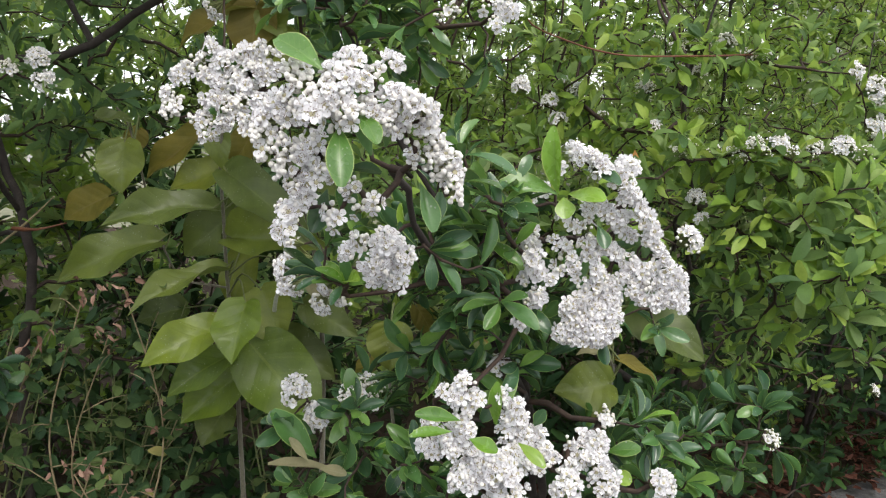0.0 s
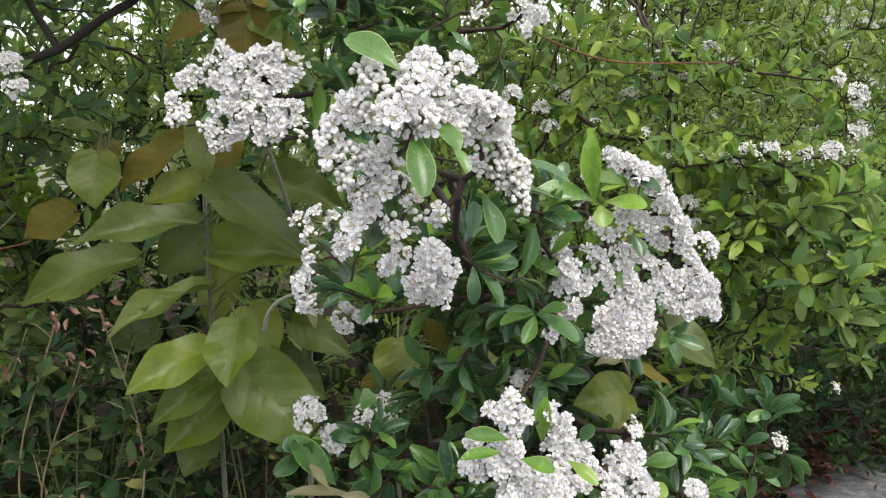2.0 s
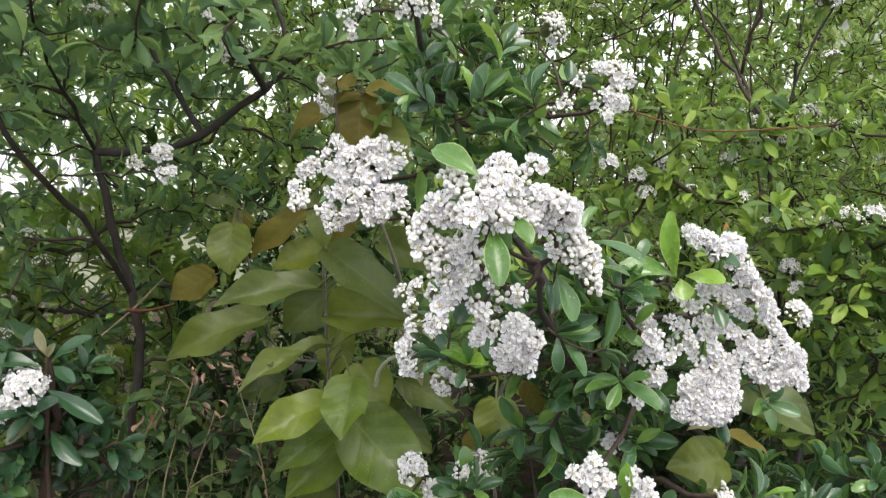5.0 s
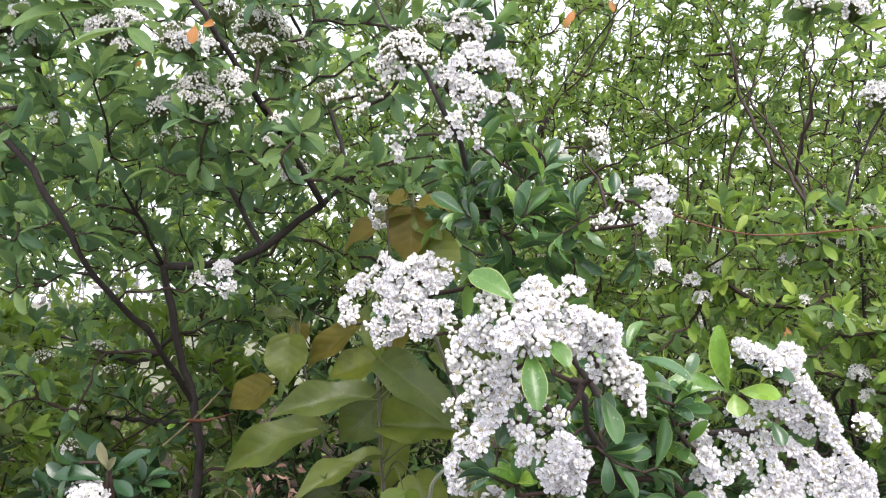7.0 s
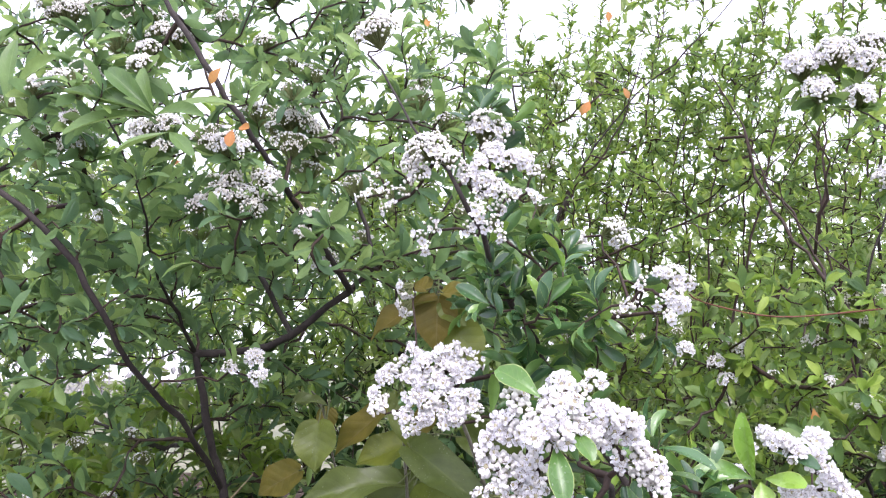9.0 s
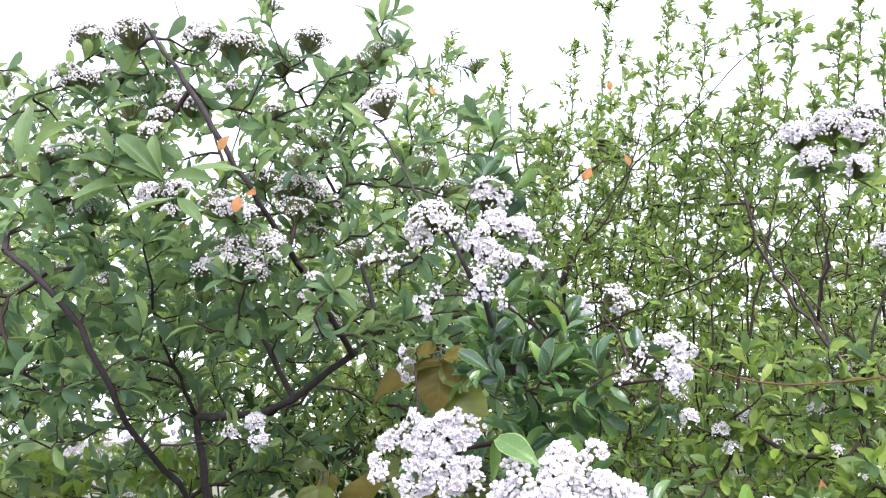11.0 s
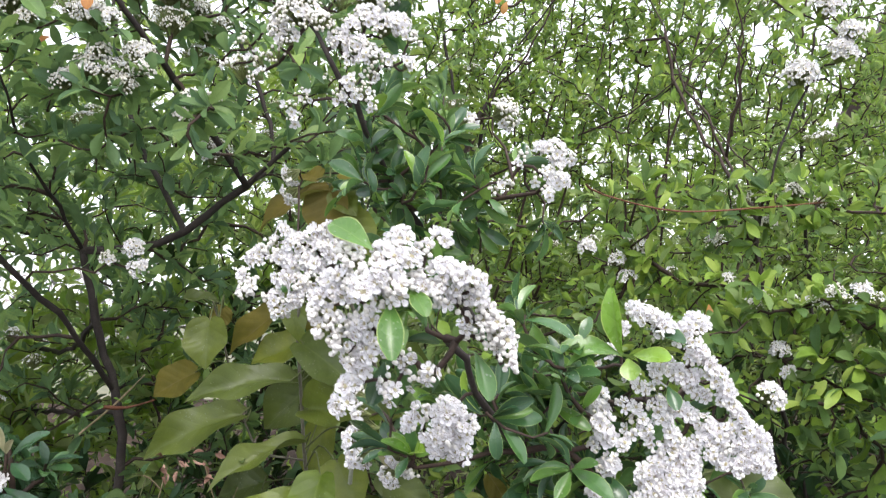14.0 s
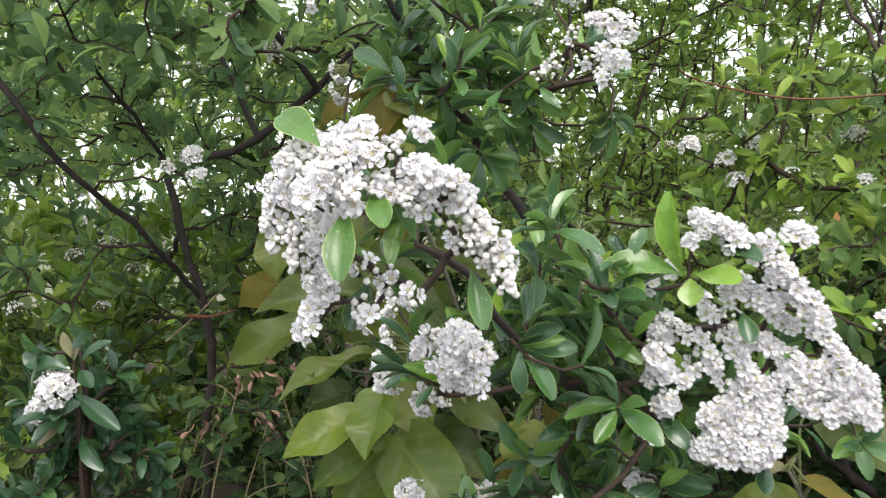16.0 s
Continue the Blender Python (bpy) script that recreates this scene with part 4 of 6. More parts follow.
RIGHT_R = [(0.031, 0.56, 0.71, 0.0082, 0.6), (0.04, 0.56, 0.705, 0.0054, 0.5), (0.022, 0.561, 0.713, 0.004, 0.4), (0.011, 0.565, 0.709, 0.0055, 0.3, 1), (0.009, 0.565, 0.703, 0.004, 0.3, 1), (0.026, 0.559, 0.696, 0.0061, 0.6, 1), (0.033, 0.558, 0.69, 0.0069, 0.7), (0.028, 0.556, 0.681, 0.0053, 0.6, 1), (0.019, 0.558, 0.692, 0.004, 0.3, 1), (-0.002, 0.56, 0.687, 0.007, 0.2, 1), (-0.01, 0.56, 0.685, 0.004, 0.1, 1), (0.002, 0.56, 0.691, 0.004, 0.3, 1), (0.035, 0.56, 0.699, 0.0046, 0.5)]
TOP_T_A = [(-0.14, 0.528, 0.806, 0.017, 0.12), (-0.153, 0.535, 0.798, 0.0098, 0.15), (-0.123, 0.521, 0.795, 0.0094, 0.15), (-0.174, 0.549, 0.779, 0.0076, 0.25, 1), (-0.187, 0.549, 0.78, 0.0068, 0.1, 1), (-0.159, 0.539, 0.779, 0.0086, 0.2, 1), (-0.173, 0.548, 0.768, 0.0067, 0.2, 1), (-0.182, 0.545, 0.794, 0.0067, 0.15, 1), (-0.195, 0.548, 0.778, 0.0046, 0.1, 1), (-0.147, 0.534, 0.789, 0.0081, 0.15), (-0.094, 0.536, 0.802, 0.0097, 0.6), (-0.082, 0.54, 0.796, 0.0097, 0.55), (-0.072, 0.54, 0.797, 0.0088, 0.6), (-0.064, 0.544, 0.788, 0.0056, 0.5), (-0.102, 0.532, 0.794, 0.0055, 0.6)]
TOP_T_B = [(-0.11, 0.53, 0.784, 0.0087, 0.5), (-0.098, 0.531, 0.779, 0.0095, 0.6), (-0.09, 0.531, 0.773, 0.0086, 0.5), (-0.104, 0.531, 0.771, 0.0063, 0.5, 1), (-0.079, 0.54, 0.772, 0.0063, 0.45, 1), (-0.067, 0.545, 0.77, 0.0064, 0.5, 1), (-0.09, 0.534, 0.762, 0.0062, 0.4, 1), (-0.103, 0.533, 0.755, 0.0079, 0.4, 1), (-0.111, 0.535, 0.747, 0.0063, 0.4, 1), (-0.095, 0.531, 0.748, 0.0078, 0.4, 1), (-0.089, 0.532, 0.739, 0.0046, 0.4, 1), (-0.14, 0.552, 0.752, 0.0066, 0.5, 1), (-0.15, 0.551, 0.746, 0.0058, 0.5, 1), (-0.148, 0.552, 0.737, 0.0045, 0.5, 1)]
TOP_U = [(-0.104, 0.590, 0.840, 0.0185, 0.4), (-0.198, 0.590, 0.932, 0.0196, 0.05), (-0.193, 0.680, 0.706, 0.0092, 0.5), (-0.192, 0.680, 0.722, 0.0089, 0.7), (-0.008, 0.640, 0.759, 0.0135, 0.1), (-0.037, 0.660, 0.757, 0.0093, 0.1)]
feet = []
feet += heads(shrub, (*NEAR_A_A, *NEAR_A_B, *NEAR_A_C), (-0.035, 0.470, 0.588), True, 100, "dense domed head of white flowers and round buds", size=1.22)
feet += heads(shrub, (*LOW_A_A, *LOW_A_B), (-0.053, 0.560, 0.547), True, 120, size=1.15)
feet += heads(shrub, (*LEFT_L_A, *LEFT_L_B, *LEFT_L_C), (-0.158, 0.660, 0.611), True, 140, size=0.98)
feet += heads(shrub, (*RIGHT_B_A, *RIGHT_B_B, *RIGHT_B_C, *RIGHT_B_D), (0.110, 0.640, 0.524), True, 160, "large cascading head of fully open white flowers", size=1.08)
feet += heads(shrub, BACK_B, (0.103, 0.680, 0.508), False, 180, size=1.0)
feet += heads(shrub, (*FRONT_C_A, *FRONT_C_B, *FRONT_C_C), (0.052, 0.580, 0.369), True, 200, size=0.98)
feet += heads(shrub, SMALL_C, (-0.008, 0.680, 0.342), False, 220, size=1.0, flower=0.0085)
feet += heads(shrub, RIGHT_R, (0.028, 0.640, 0.691), False, 240, size=1.0, flower=0.0078)
feet += heads(shrub, (*TOP_T_A, *TOP_T_B), (-0.126, 0.600, 0.770), False, 260, lean=(0, -0.01, 0.016), size=1.0, flower=0.0076)
feet += heads(shrub, TOP_U, (-0.152, 0.660, 0.815), False, 280, lean=(0, -0.01, 0.018), size=1.0)
wood.reach(feet, 0.1, 0.3, 0.003)
wood.twigs = []


def ball(rng, c, r, n):
    p = unit(rng.normal(0, 1, (n, 3))) * (rng.uniform(0, 1, (n, 1)) ** 0.4)
    return np.asarray(c) + p * r


rg = np.random.default_rng(77)
# leafy tips of the shrub: (centre, radius, count)
TUFTS = [
    ((-0.086, 0.620, 0.727), 0.045, 10), ((-0.069, 0.610, 0.702), 0.06, 16), ((-0.081, 0.600, 0.667), 0.06, 14), ((-0.047, 0.610, 0.689), 0.05, 9),
    ((0.010, 0.530, 0.578), 0.045, 9), ((0.022, 0.540, 0.545), 0.05, 14), ((-0.011, 0.560, 0.530), 0.05, 10), ((0.037, 0.580, 0.509), 0.05, 12),
    ((0.006, 0.600, 0.479), 0.06, 14), ((0.050, 0.620, 0.459), 0.05, 9), ((0.087, 0.600, 0.516), 0.05, 7),
    ((0.008, 0.660, 0.428), 0.03, 4), ((-0.032, 0.600, 0.391), 0.05, 10), ((-0.074, 0.600, 0.372), 0.05, 9), ((-0.005, 0.580, 0.362), 0.05, 9),
    ((0.137, 0.600, 0.381), 0.04, 8), ((0.052, 0.620, 0.419), 0.03, 5), ((0.175, 0.660, 0.358), 0.05, 9), ((0.250, 0.690, 0.365), 0.05, 12),
    ((0.134, 0.580, 0.355), 0.05, 8), ((0.019, 0.640, 0.689), 0.03, 3), ((0.215, 0.720, 0.362), 0.045, 9),
    ((-0.046, 0.460, 0.603), 0.025, 4), ((0.158, 0.660, 0.467), 0.02, 2), ((-0.070, 0.550, 0.521), 0.03, 4), ((-0.153, 0.670, 0.628), 0.03, 3), ((-0.110, 0.620, 0.843), 0.04, 4),
]
for c, r, n in TUFTS:
    wood.reach(ball(rg, c, r, int(n * 1.6)), 0.3, 0.4, 0.004)
along, tips = wood.leaves(0.009, (0.015, 0.030), 0.36, 6, 1.05, 0.3, 0.2)
LEAF_MESH = leaf_meshes("leaf", LEAF_NEAR, M_LEAF)
YOUNG_MESH = leaf_meshes("young_leaf", LEAF_NEAR, M_YOUNG)
V, F, U, MI = joined(wood.sets(0.0008, 0.29, 6, most=0.006))
branch = part("branch", mesh_from("branch", V, F, [M_BARK, M_TWIG], U, MI), shrub, "brown woody stems")


def leaf_objects(poses, meshes, parent, rng, name="leaf"):
    for q in poses:
        part(name, meshes[int(rng.integers(0, len(meshes)))], parent, "", to_matrix(q))


near_a, near_t = along[along[:, 1, 3] < 0.585], tips[tips[:, 1, 3] < 0.585]
near_all = rg.permutation(np.concatenate([near_a, near_t]))
leaf_objects(near_all[:45], YOUNG_MESH, branch, rg)
leaf_objects(near_all[45:300], LEAF_MESH, branch, rg)
rest = np.concatenate([near_all[300:], along[along[:, 1, 3] >= 0.585], tips[tips[:, 1, 3] >= 0.585]])
V, F, U, MI = joined(leaf_sets(LEAF_NEAR, rest, rg))
part("foliage", mesh_from("foliage", V, F, [M_LEAF_J], U, MI), shrub, "dark green glossy leaves", kind="stuff")

# single leaves that stand out: base, tip, which way they face, width, curl kind, young
BOLD_A = [
    ((-0.055, 0.385, 0.632), (-0.076, 0.390, 0.649), (0.35, -0.8, 0.4), 0.0135, 0, 1), ((-0.049, 0.395, 0.609), (-0.045, 0.374, 0.587), (0.1, -1, 0.2), 0.0125, 0, 1),
    ((-0.061, 0.440, 0.578), (-0.066, 0.430, 0.557), (0.5, -1, 0.1), 0.012, 1, 0), ((-0.014, 0.440, 0.583), (-0.005, 0.430, 0.560), (0.5, -1, 0.2), 0.010, 1, 0),
    ((0.070, 0.535, 0.574), (0.059, 0.516, 0.611), (-0.5, -1, 0.2), 0.0125, 3, 1), ((0.070, 0.535, 0.574), (0.039, 0.520, 0.589), (0, -0.7, 0.8), 0.015, 2, 1),
    ((0.073, 0.535, 0.573), (0.074, 0.525, 0.561), (0, -1, 0.3), 0.013, 1, 1), ((0.076, 0.535, 0.575), (0.093, 0.515, 0.577), (0.2, -0.8, 0.5), 0.015, 0, 1),
]
BOLD_B = [
    ((0.084, 0.540, 0.591), (0.105, 0.520, 0.585), (0.2, -0.6, 0.8), 0.011, 1, 0), ((-0.040, 0.400, 0.615), (-0.031, 0.385, 0.605), (0.2, -0.8, 0.5), 0.01, 0, 1),
    ((-0.113, 0.580, 0.396), (-0.120, 0.580, 0.409), (0, -0.8, 0.5), 0.014, 0, 0), ((-0.088, 0.580, 0.375), (-0.117, 0.570, 0.412), (0.2, -0.9, 0.5), 0.019, 1, 0),
    ((0.013, 0.485, 0.442), (-0.010, 0.470, 0.453), (0, -0.7, 0.7), 0.009, 0, 1), ((0.008, 0.480, 0.437), (-0.015, 0.465, 0.440), (0, -0.6, 0.8), 0.009, 1, 1), ((0.018, 0.475, 0.435), (0.033, 0.460, 0.435), (0, -0.7, 0.7), 0.009, 1, 1),
    ((0.035, 0.500, 0.435), (0.032, 0.485, 0.462), (-0.4, -1, 0.2), 0.0095, 0, 1), ((0.048, 0.490, 0.428), (0.062, 0.475, 0.422), (0.2, -0.8, 0.5), 0.009, 0, 1), ((0.058, 0.500, 0.435), (0.063, 0.495, 0.447), (0, -0.8, 0.5), 0.008, 1, 0),
]
BOLD_C = [
    ((0.098, 0.545, 0.555), (0.102, 0.535, 0.542), (0.3, -1, 0.2), 0.010, 1, 0), ((0.056, 0.570, 0.496), (0.069, 0.550, 0.486), (-0.3, -0.7, 0.6), 0.011, 2, 0),
    ((0.115, 0.550, 0.401), (0.133, 0.540, 0.409), (0, -0.7, 0.7), 0.012, 0, 1), ((0.118, 0.550, 0.387), (0.130, 0.540, 0.384), (0, -0.7, 0.7), 0.011, 1, 1),
    ((0.008, 0.500, 0.597), (0.032, 0.470, 0.600), (-0.1, -0.5, 0.9), 0.012, 2, 0), ((0.007, 0.500, 0.581), (0.029, 0.480, 0.585), (0, -0.3, 1), 0.010, 0, 0),
]
for i, (a, b, nrm, w, kind, young) in enumerate([*BOLD_A, *BOLD_B, *BOLD_C]):
    a, b = np.array(a), np.array(b)
    q = place(a, b - a, np.array(nrm), np.linalg.norm(b - a), w)[0]
    part("leaf", (YOUNG_MESH if young else LEAF_MESH)[kind], branch, "bright green young leaf" if young else "", to_matrix(q))

DOWNY_MESH = leaf_meshes("downy_leaf", LEAF_NEAR, M_DOWNLEAF)
for a, b, nrm, w in (((-0.075, 0.575, 0.370), (-0.119, 0.565, 0.377), (0, -0.6, 0.8), 0.010), ((-0.092, 0.570, 0.377), (-0.104, 0.565, 0.395), (0.4, -0.9, 0.3), 0.007), ((-0.086, 0.570, 0.372), (-0.064, 0.565, 0.371), (0, -0.6, 0.8), 0.008)):
    a, b = np.array(a), np.array(b)
    part("leaf", DOWNY_MESH[1], branch, "pale downy unfolding leaf", to_matrix(place(a, b - a, np.array(nrm), np.linalg.norm(b - a), w)[0]))

# ---- broad-leaved saplings ----
BROAD_LOOKS = [
    (leaf_meshes("broad_leaf", LEAF_BROAD, M_BROAD), "large yellow-green leaf"), (leaf_meshes("russet_leaf", LEAF_BROAD, M_RUSSET), "yellowish brown leaf"),
    (leaf_meshes("fresh_broad_leaf", LEAF_BROAD, M_LIME), "fresh lime-green heart-shaped leaf"), (leaf_meshes("folded_leaf", LEAF_BROAD, M_DOWNLEAF), "pale downy folded leaf"),
]


def sapling(stem_points, leaves, label, radius=0.0035, side=None):
    """A young tree: one downy stem and large leaves (base, tip, face, width, kind, russet) on curved stalks."""
    s = thing("sapling", None, label, "sapling", "broad-leaved saplings")
    L = curve(stem_points, 0.02)
    V, F, U, MI = tube(L, np.linspace(radius * 1.3, radius * 0.5, len(L)), 8)
    part("stem", mesh_from("stem", V, F, [M_DOWN], U, MI), s, "grey downy upright stem")
    if side:
        S = curve(side, 0.015)
        V, F, U, MI = tube(S, np.linspace(radius * 0.5, radius * 0.42, len(S)), 6)
        part("side_shoot", mesh_from("side_shoot", V, F, [M_DOWN], U, MI), s, "pale downy arching side shoot")
        L = np.vstack([L, S])
    for a, b, nrm, w, kind, russet in leaves:
        a, b = np.array(a), np.array(b)
        q = place(a, b - a, np.array(nrm), np.linalg.norm(b - a), w)[0]
        part("leaf", BROAD_LOOKS[russet][0][kind], s, BROAD_LOOKS[russet][1], to_matrix(q))
        d = np.linalg.norm(L - a, axis=1) + 1.2 * np.maximum(0, L[:, 2] - a[2] + 0.005)
        f = L[int(np.argmin(d))]
        mid = (a + f) / 2 + np.array((0, 0, 0.012)) - unit(b - a) * 0.008
        C = curve([f, mid, a + unit(b - a) * 0.002], 0.008)
        V, F, U, MI = tube(C, np.linspace(0.0010, 0.0008, len(C)), 6)
        part("leaf_stalk", mesh_from("leaf_stalk", V, F, [M_WEEDSTEM], U, MI), s)


# leaves of the large sapling: base, tip, which way they face, width, curl kind, look
CROWN_LEAVES = [
    ((-0.317, 0.8, 0.596), (-0.315, 0.78, 0.549), (0.1, -1, 0.3), 0.047, 1, 0),
    ((-0.246, 0.84, 0.611), (-0.31, 0.82, 0.563), (0.2, -0.8, 0.5), 0.033, 1, 1),
    ((-0.227, 0.79, 0.626), (-0.216, 0.77, 0.577), (0, -1, 0.25), 0.026, 0, 0),
    ((-0.226, 0.79, 0.534), (-0.311, 0.74, 0.54), (0, -0.72, 0.7), 0.037, 0, 0),
    ((-0.226, 0.84, 0.569), (-0.283, 0.82, 0.554), (0, -0.85, 0.5), 0.041, 1, 0),
    ((-0.212, 0.78, 0.571), (-0.128, 0.71, 0.53), (-0.2, -0.8, 0.6), 0.041, 0, 0),
    ((-0.214, 0.8, 0.505), (-0.119, 0.75, 0.515), (0, -0.85, 0.5), 0.043, 1, 0),
]
MIDDLE_LEAVES = [
    ((-0.17, 0.85, 0.576), (-0.095, 0.82, 0.554), (0, -0.85, 0.5), 0.04, 1, 0),
    ((-0.294, 0.83, 0.495), (-0.39, 0.79, 0.472), (0, -0.8, 0.6), 0.045, 0, 0),
    ((-0.367, 0.88, 0.536), (-0.412, 0.86, 0.513), (0.1, -1, 0.4), 0.042, 1, 1),
    ((-0.225, 0.87, 0.527), (-0.28, 0.85, 0.479), (0.1, -1, 0.25), 0.056, 1, 0),
    ((-0.219, 0.8, 0.472), (-0.292, 0.74, 0.462), (0.1, -0.35, 0.95), 0.027, 0, 0),
    ((-0.212, 0.87, 0.487), (-0.23, 0.85, 0.423), (0, -1, 0.2), 0.041, 1, 0),
    ((-0.206, 0.75, 0.427), (-0.261, 0.7, 0.415), (0.05, -0.75, 0.65), 0.041, 0, 2),
]
LIME_LEAVES = [
    ((-0.179, 0.73, 0.456), (-0.184, 0.69, 0.415), (-0.1, -0.85, 0.5), 0.046, 1, 2),
    ((-0.2, 0.77, 0.397), (-0.253, 0.73, 0.375), (0.05, -0.75, 0.65), 0.035, 0, 2),
    ((-0.189, 0.78, 0.405), (-0.117, 0.73, 0.35), (-0.1, -0.8, 0.6), 0.073, 0, 2),
    ((-0.2, 0.8, 0.37), (-0.251, 0.76, 0.331), (0.2, -0.8, 0.55), 0.049, 1, 2),
    ((-0.175, 0.83, 0.401), (-0.113, 0.8, 0.373), (0, -0.8, 0.5), 0.047, 0, 0),
    ((-0.183, 0.8, 0.455), (-0.156, 0.77, 0.408), (0, -1, 0.25), 0.052, 1, 0),
    ((-0.144, 0.82, 0.437), (-0.092, 0.79, 0.418), (0.1, -1, 0.3), 0.035, 0, 0),
]
BACK_LEAVES = [
    ((-0.225, 0.83, 0.322), (-0.244, 0.8, 0.291), (0, -0.9, 0.4), 0.041, 1, 0),
    ((-0.292, 0.9, 0.411), (-0.342, 0.88, 0.4), (0, -0.9, 0.4), 0.042, 1, 0),
    ((-0.136, 0.77, 0.478), (-0.114, 0.76, 0.446), (0.2, -0.7, 0.7), 0.013, 1, 3),
    ((-0.203, 0.86, 0.616), (-0.229, 0.85, 0.572), (0.1, -1, 0.3), 0.034, 1, 1),
    ((-0.315, 0.83, 0.609), (-0.319, 0.82, 0.586), (0.4, -1, 0.1), 0.024, 0, 1),
    ((-0.345, 0.8, 0.616), (-0.309, 0.8, 0.619), (0, -0.6, 0.8), 0.016, 1, 0),
    ((-0.18, 0.88, 0.539), (-0.197, 0.86, 0.491), (0, -1, 0.2), 0.053, 0, 0),
]
sapling([(-0.20, 0.84, 0.0), (-0.213, 0.840, 0.265), (-0.218, 0.830, 0.379), (-0.220, 0.810, 0.464), (-0.221, 0.800, 0.532), (-0.221, 0.790, 0.576), (-0.216, 0.780, 0.610)], [*CROWN_LEAVES, *MIDDLE_LEAVES, *LIME_LEAVES, *BACK_LEAVES], "slender sapling with large yellow-green heart-shaped leaves", 0.0027, side=[(-0.223, 0.820, 0.451), (-0.279, 0.840, 0.458), (-0.300, 0.830, 0.516), (-0.308, 0.820, 0.561), (-0.312, 0.810, 0.595), (-0.320, 0.810, 0.618), (-0.327, 0.805, 0.628)])
S = curve([(-0.164, 0.775, 0.439), (-0.159, 0.765, 0.457), (-0.148, 0.757, 0.47), (-0.134, 0.75, 0.477)], 0.006)
V, F, U, MI = tube(S, np.linspace(0.0022, 0.0014, len(S)), 7)
big_sapling = [o for o in scene.collection.objects if o.name == "sapling"][0]
part("young_shoot", mesh_from("young_shoot", V, F, [M_SHOOT], U, MI), big_sapling, "pale downy arching young shoot")
sapling([(0.0, 0.80, 0.0), (-0.047, 0.740, 0.371), (-0.042, 0.710, 0.443), (-0.036, 0.700, 0.470)], [
    ((-0.045, 0.690, 0.451), (-0.043, 0.670, 0.417), (0, -1, 0.3), 0.040, 1, 0), ((-0.023, 0.660, 0.474), (-0.007, 0.650, 0.454), (0.3, -1, 0.2), 0.020, 2, 1),
    ((0.032, 0.700, 0.436), (-0.008, 0.680, 0.405), (0, -0.8, 0.6), 0.036, 0, 0), ((-0.063, 0.700, 0.419), (-0.069, 0.690, 0.402), (0.5, -1, 0.3), 0.018, 2, 1),
    ((0.013, 0.720, 0.427), (0.053, 0.700, 0.419), (0, -0.7, 0.7), 0.03, 0, 1),
], "slender sapling with drooping green and russet leaves", 0.0022)
sapling([(0.17, 0.76, 0.0), (0.139, 0.660, 0.395), (0.137, 0.645, 0.429), (0.129, 0.640, 0.447)], [
    ((0.156, 0.700, 0.473), (0.207, 0.650, 0.451), (-0.2, -0.8, 0.6), 0.045, 0, 0), ((0.138, 0.640, 0.441), (0.173, 0.635, 0.434), (0, -0.5, 0.8), 0.014, 2, 1),
    ((0.127, 0.640, 0.446), (0.105, 0.630, 0.449), (0, -0.5, 0.9), 0.012, 1, 3), ((0.135, 0.640, 0.421), (0.091, 0.620, 0.420), (0, -0.9, 0.4), 0.040, 1, 0),
    ((0.130, 0.660, 0.405), (0.120, 0.640, 0.395), (0, -1, 0.2), 0.026, 0, 0),
], "slender sapling with a pale downy shoot tip", 0.0022)
sapling([(-0.13, 0.86, 0.0), (-0.13, 0.83, 0.45), (-0.182, 0.760, 0.667), (-0.175, 0.740, 0.704), (-0.171, 0.730, 0.724)], [
    ((-0.176, 0.730, 0.713), (-0.244, 0.720, 0.694), (0, -0.5, 0.8), 0.028, 0, 1), ((-0.171, 0.730, 0.718), (-0.172, 0.710, 0.669), (0, -1, 0.2), 0.044, 1, 1),
    ((-0.168, 0.730, 0.721), (-0.125, 0.710, 0.720), (0, -0.6, 0.8), 0.026, 0, 1), ((-0.164, 0.730, 0.713), (-0.143, 0.710, 0.692), (0, -0.9, 0.4), 0.03, 1, 0),
    ((-0.182, 0.730, 0.724), (-0.200, 0.740, 0.736), (0, -0.7, 0.7), 0.028, 1, 1), ((-0.160, 0.730, 0.692), (-0.130, 0.710, 0.659), (0.1, -1, 0.3), 0.04, 0, 0),
], "slender sapling with russet young leaves behind the blossom", 0.0028)

# ---- shrub with dark spreading limbs ----
left = thing("firethorn_shrub", None, "open firethorn with dark spreading limbs and budding heads", "shrub")
lw = Wood(41)
lw.limb([(-0.47, 0.90, 0.0), (-0.47, 0.88, 0.3), (-0.446, 0.860, 0.467), (-0.466, 0.840, 0.596), (-0.477, 0.830, 0.672)])
lw.limb([(-0.477, 0.830, 0.672), (-0.390, 0.830, 0.678), (-0.341, 0.840, 0.707), (-0.301, 0.840, 0.738), (-0.241, 0.840, 0.782), (-0.197, 0.840, 0.812), (-0.166, 0.860, 0.867)])
lw.limb([(-0.294, 0.840, 0.738), (-0.308, 0.800, 0.776), (-0.318, 0.720, 0.821), (-0.330, 0.650, 0.866), (-0.355, 0.620, 0.913), (-0.401, 0.620, 0.981), (-0.451, 0.620, 1.054)])
lw.limb([(-0.477, 0.830, 0.672), (-0.475, 0.780, 0.714), (-0.457, 0.700, 0.758), (-0.430, 0.640, 0.791), (-0.420, 0.590, 0.832), (-0.424, 0.560, 0.864)])
lw.limb([(-0.452, 0.860, 0.512), (-0.445, 0.740, 0.604), (-0.452, 0.660, 0.657), (-0.459, 0.620, 0.705), (-0.472, 0.600, 0.744), (-0.489, 0.580, 0.776), (-0.530, 0.570, 0.809)])
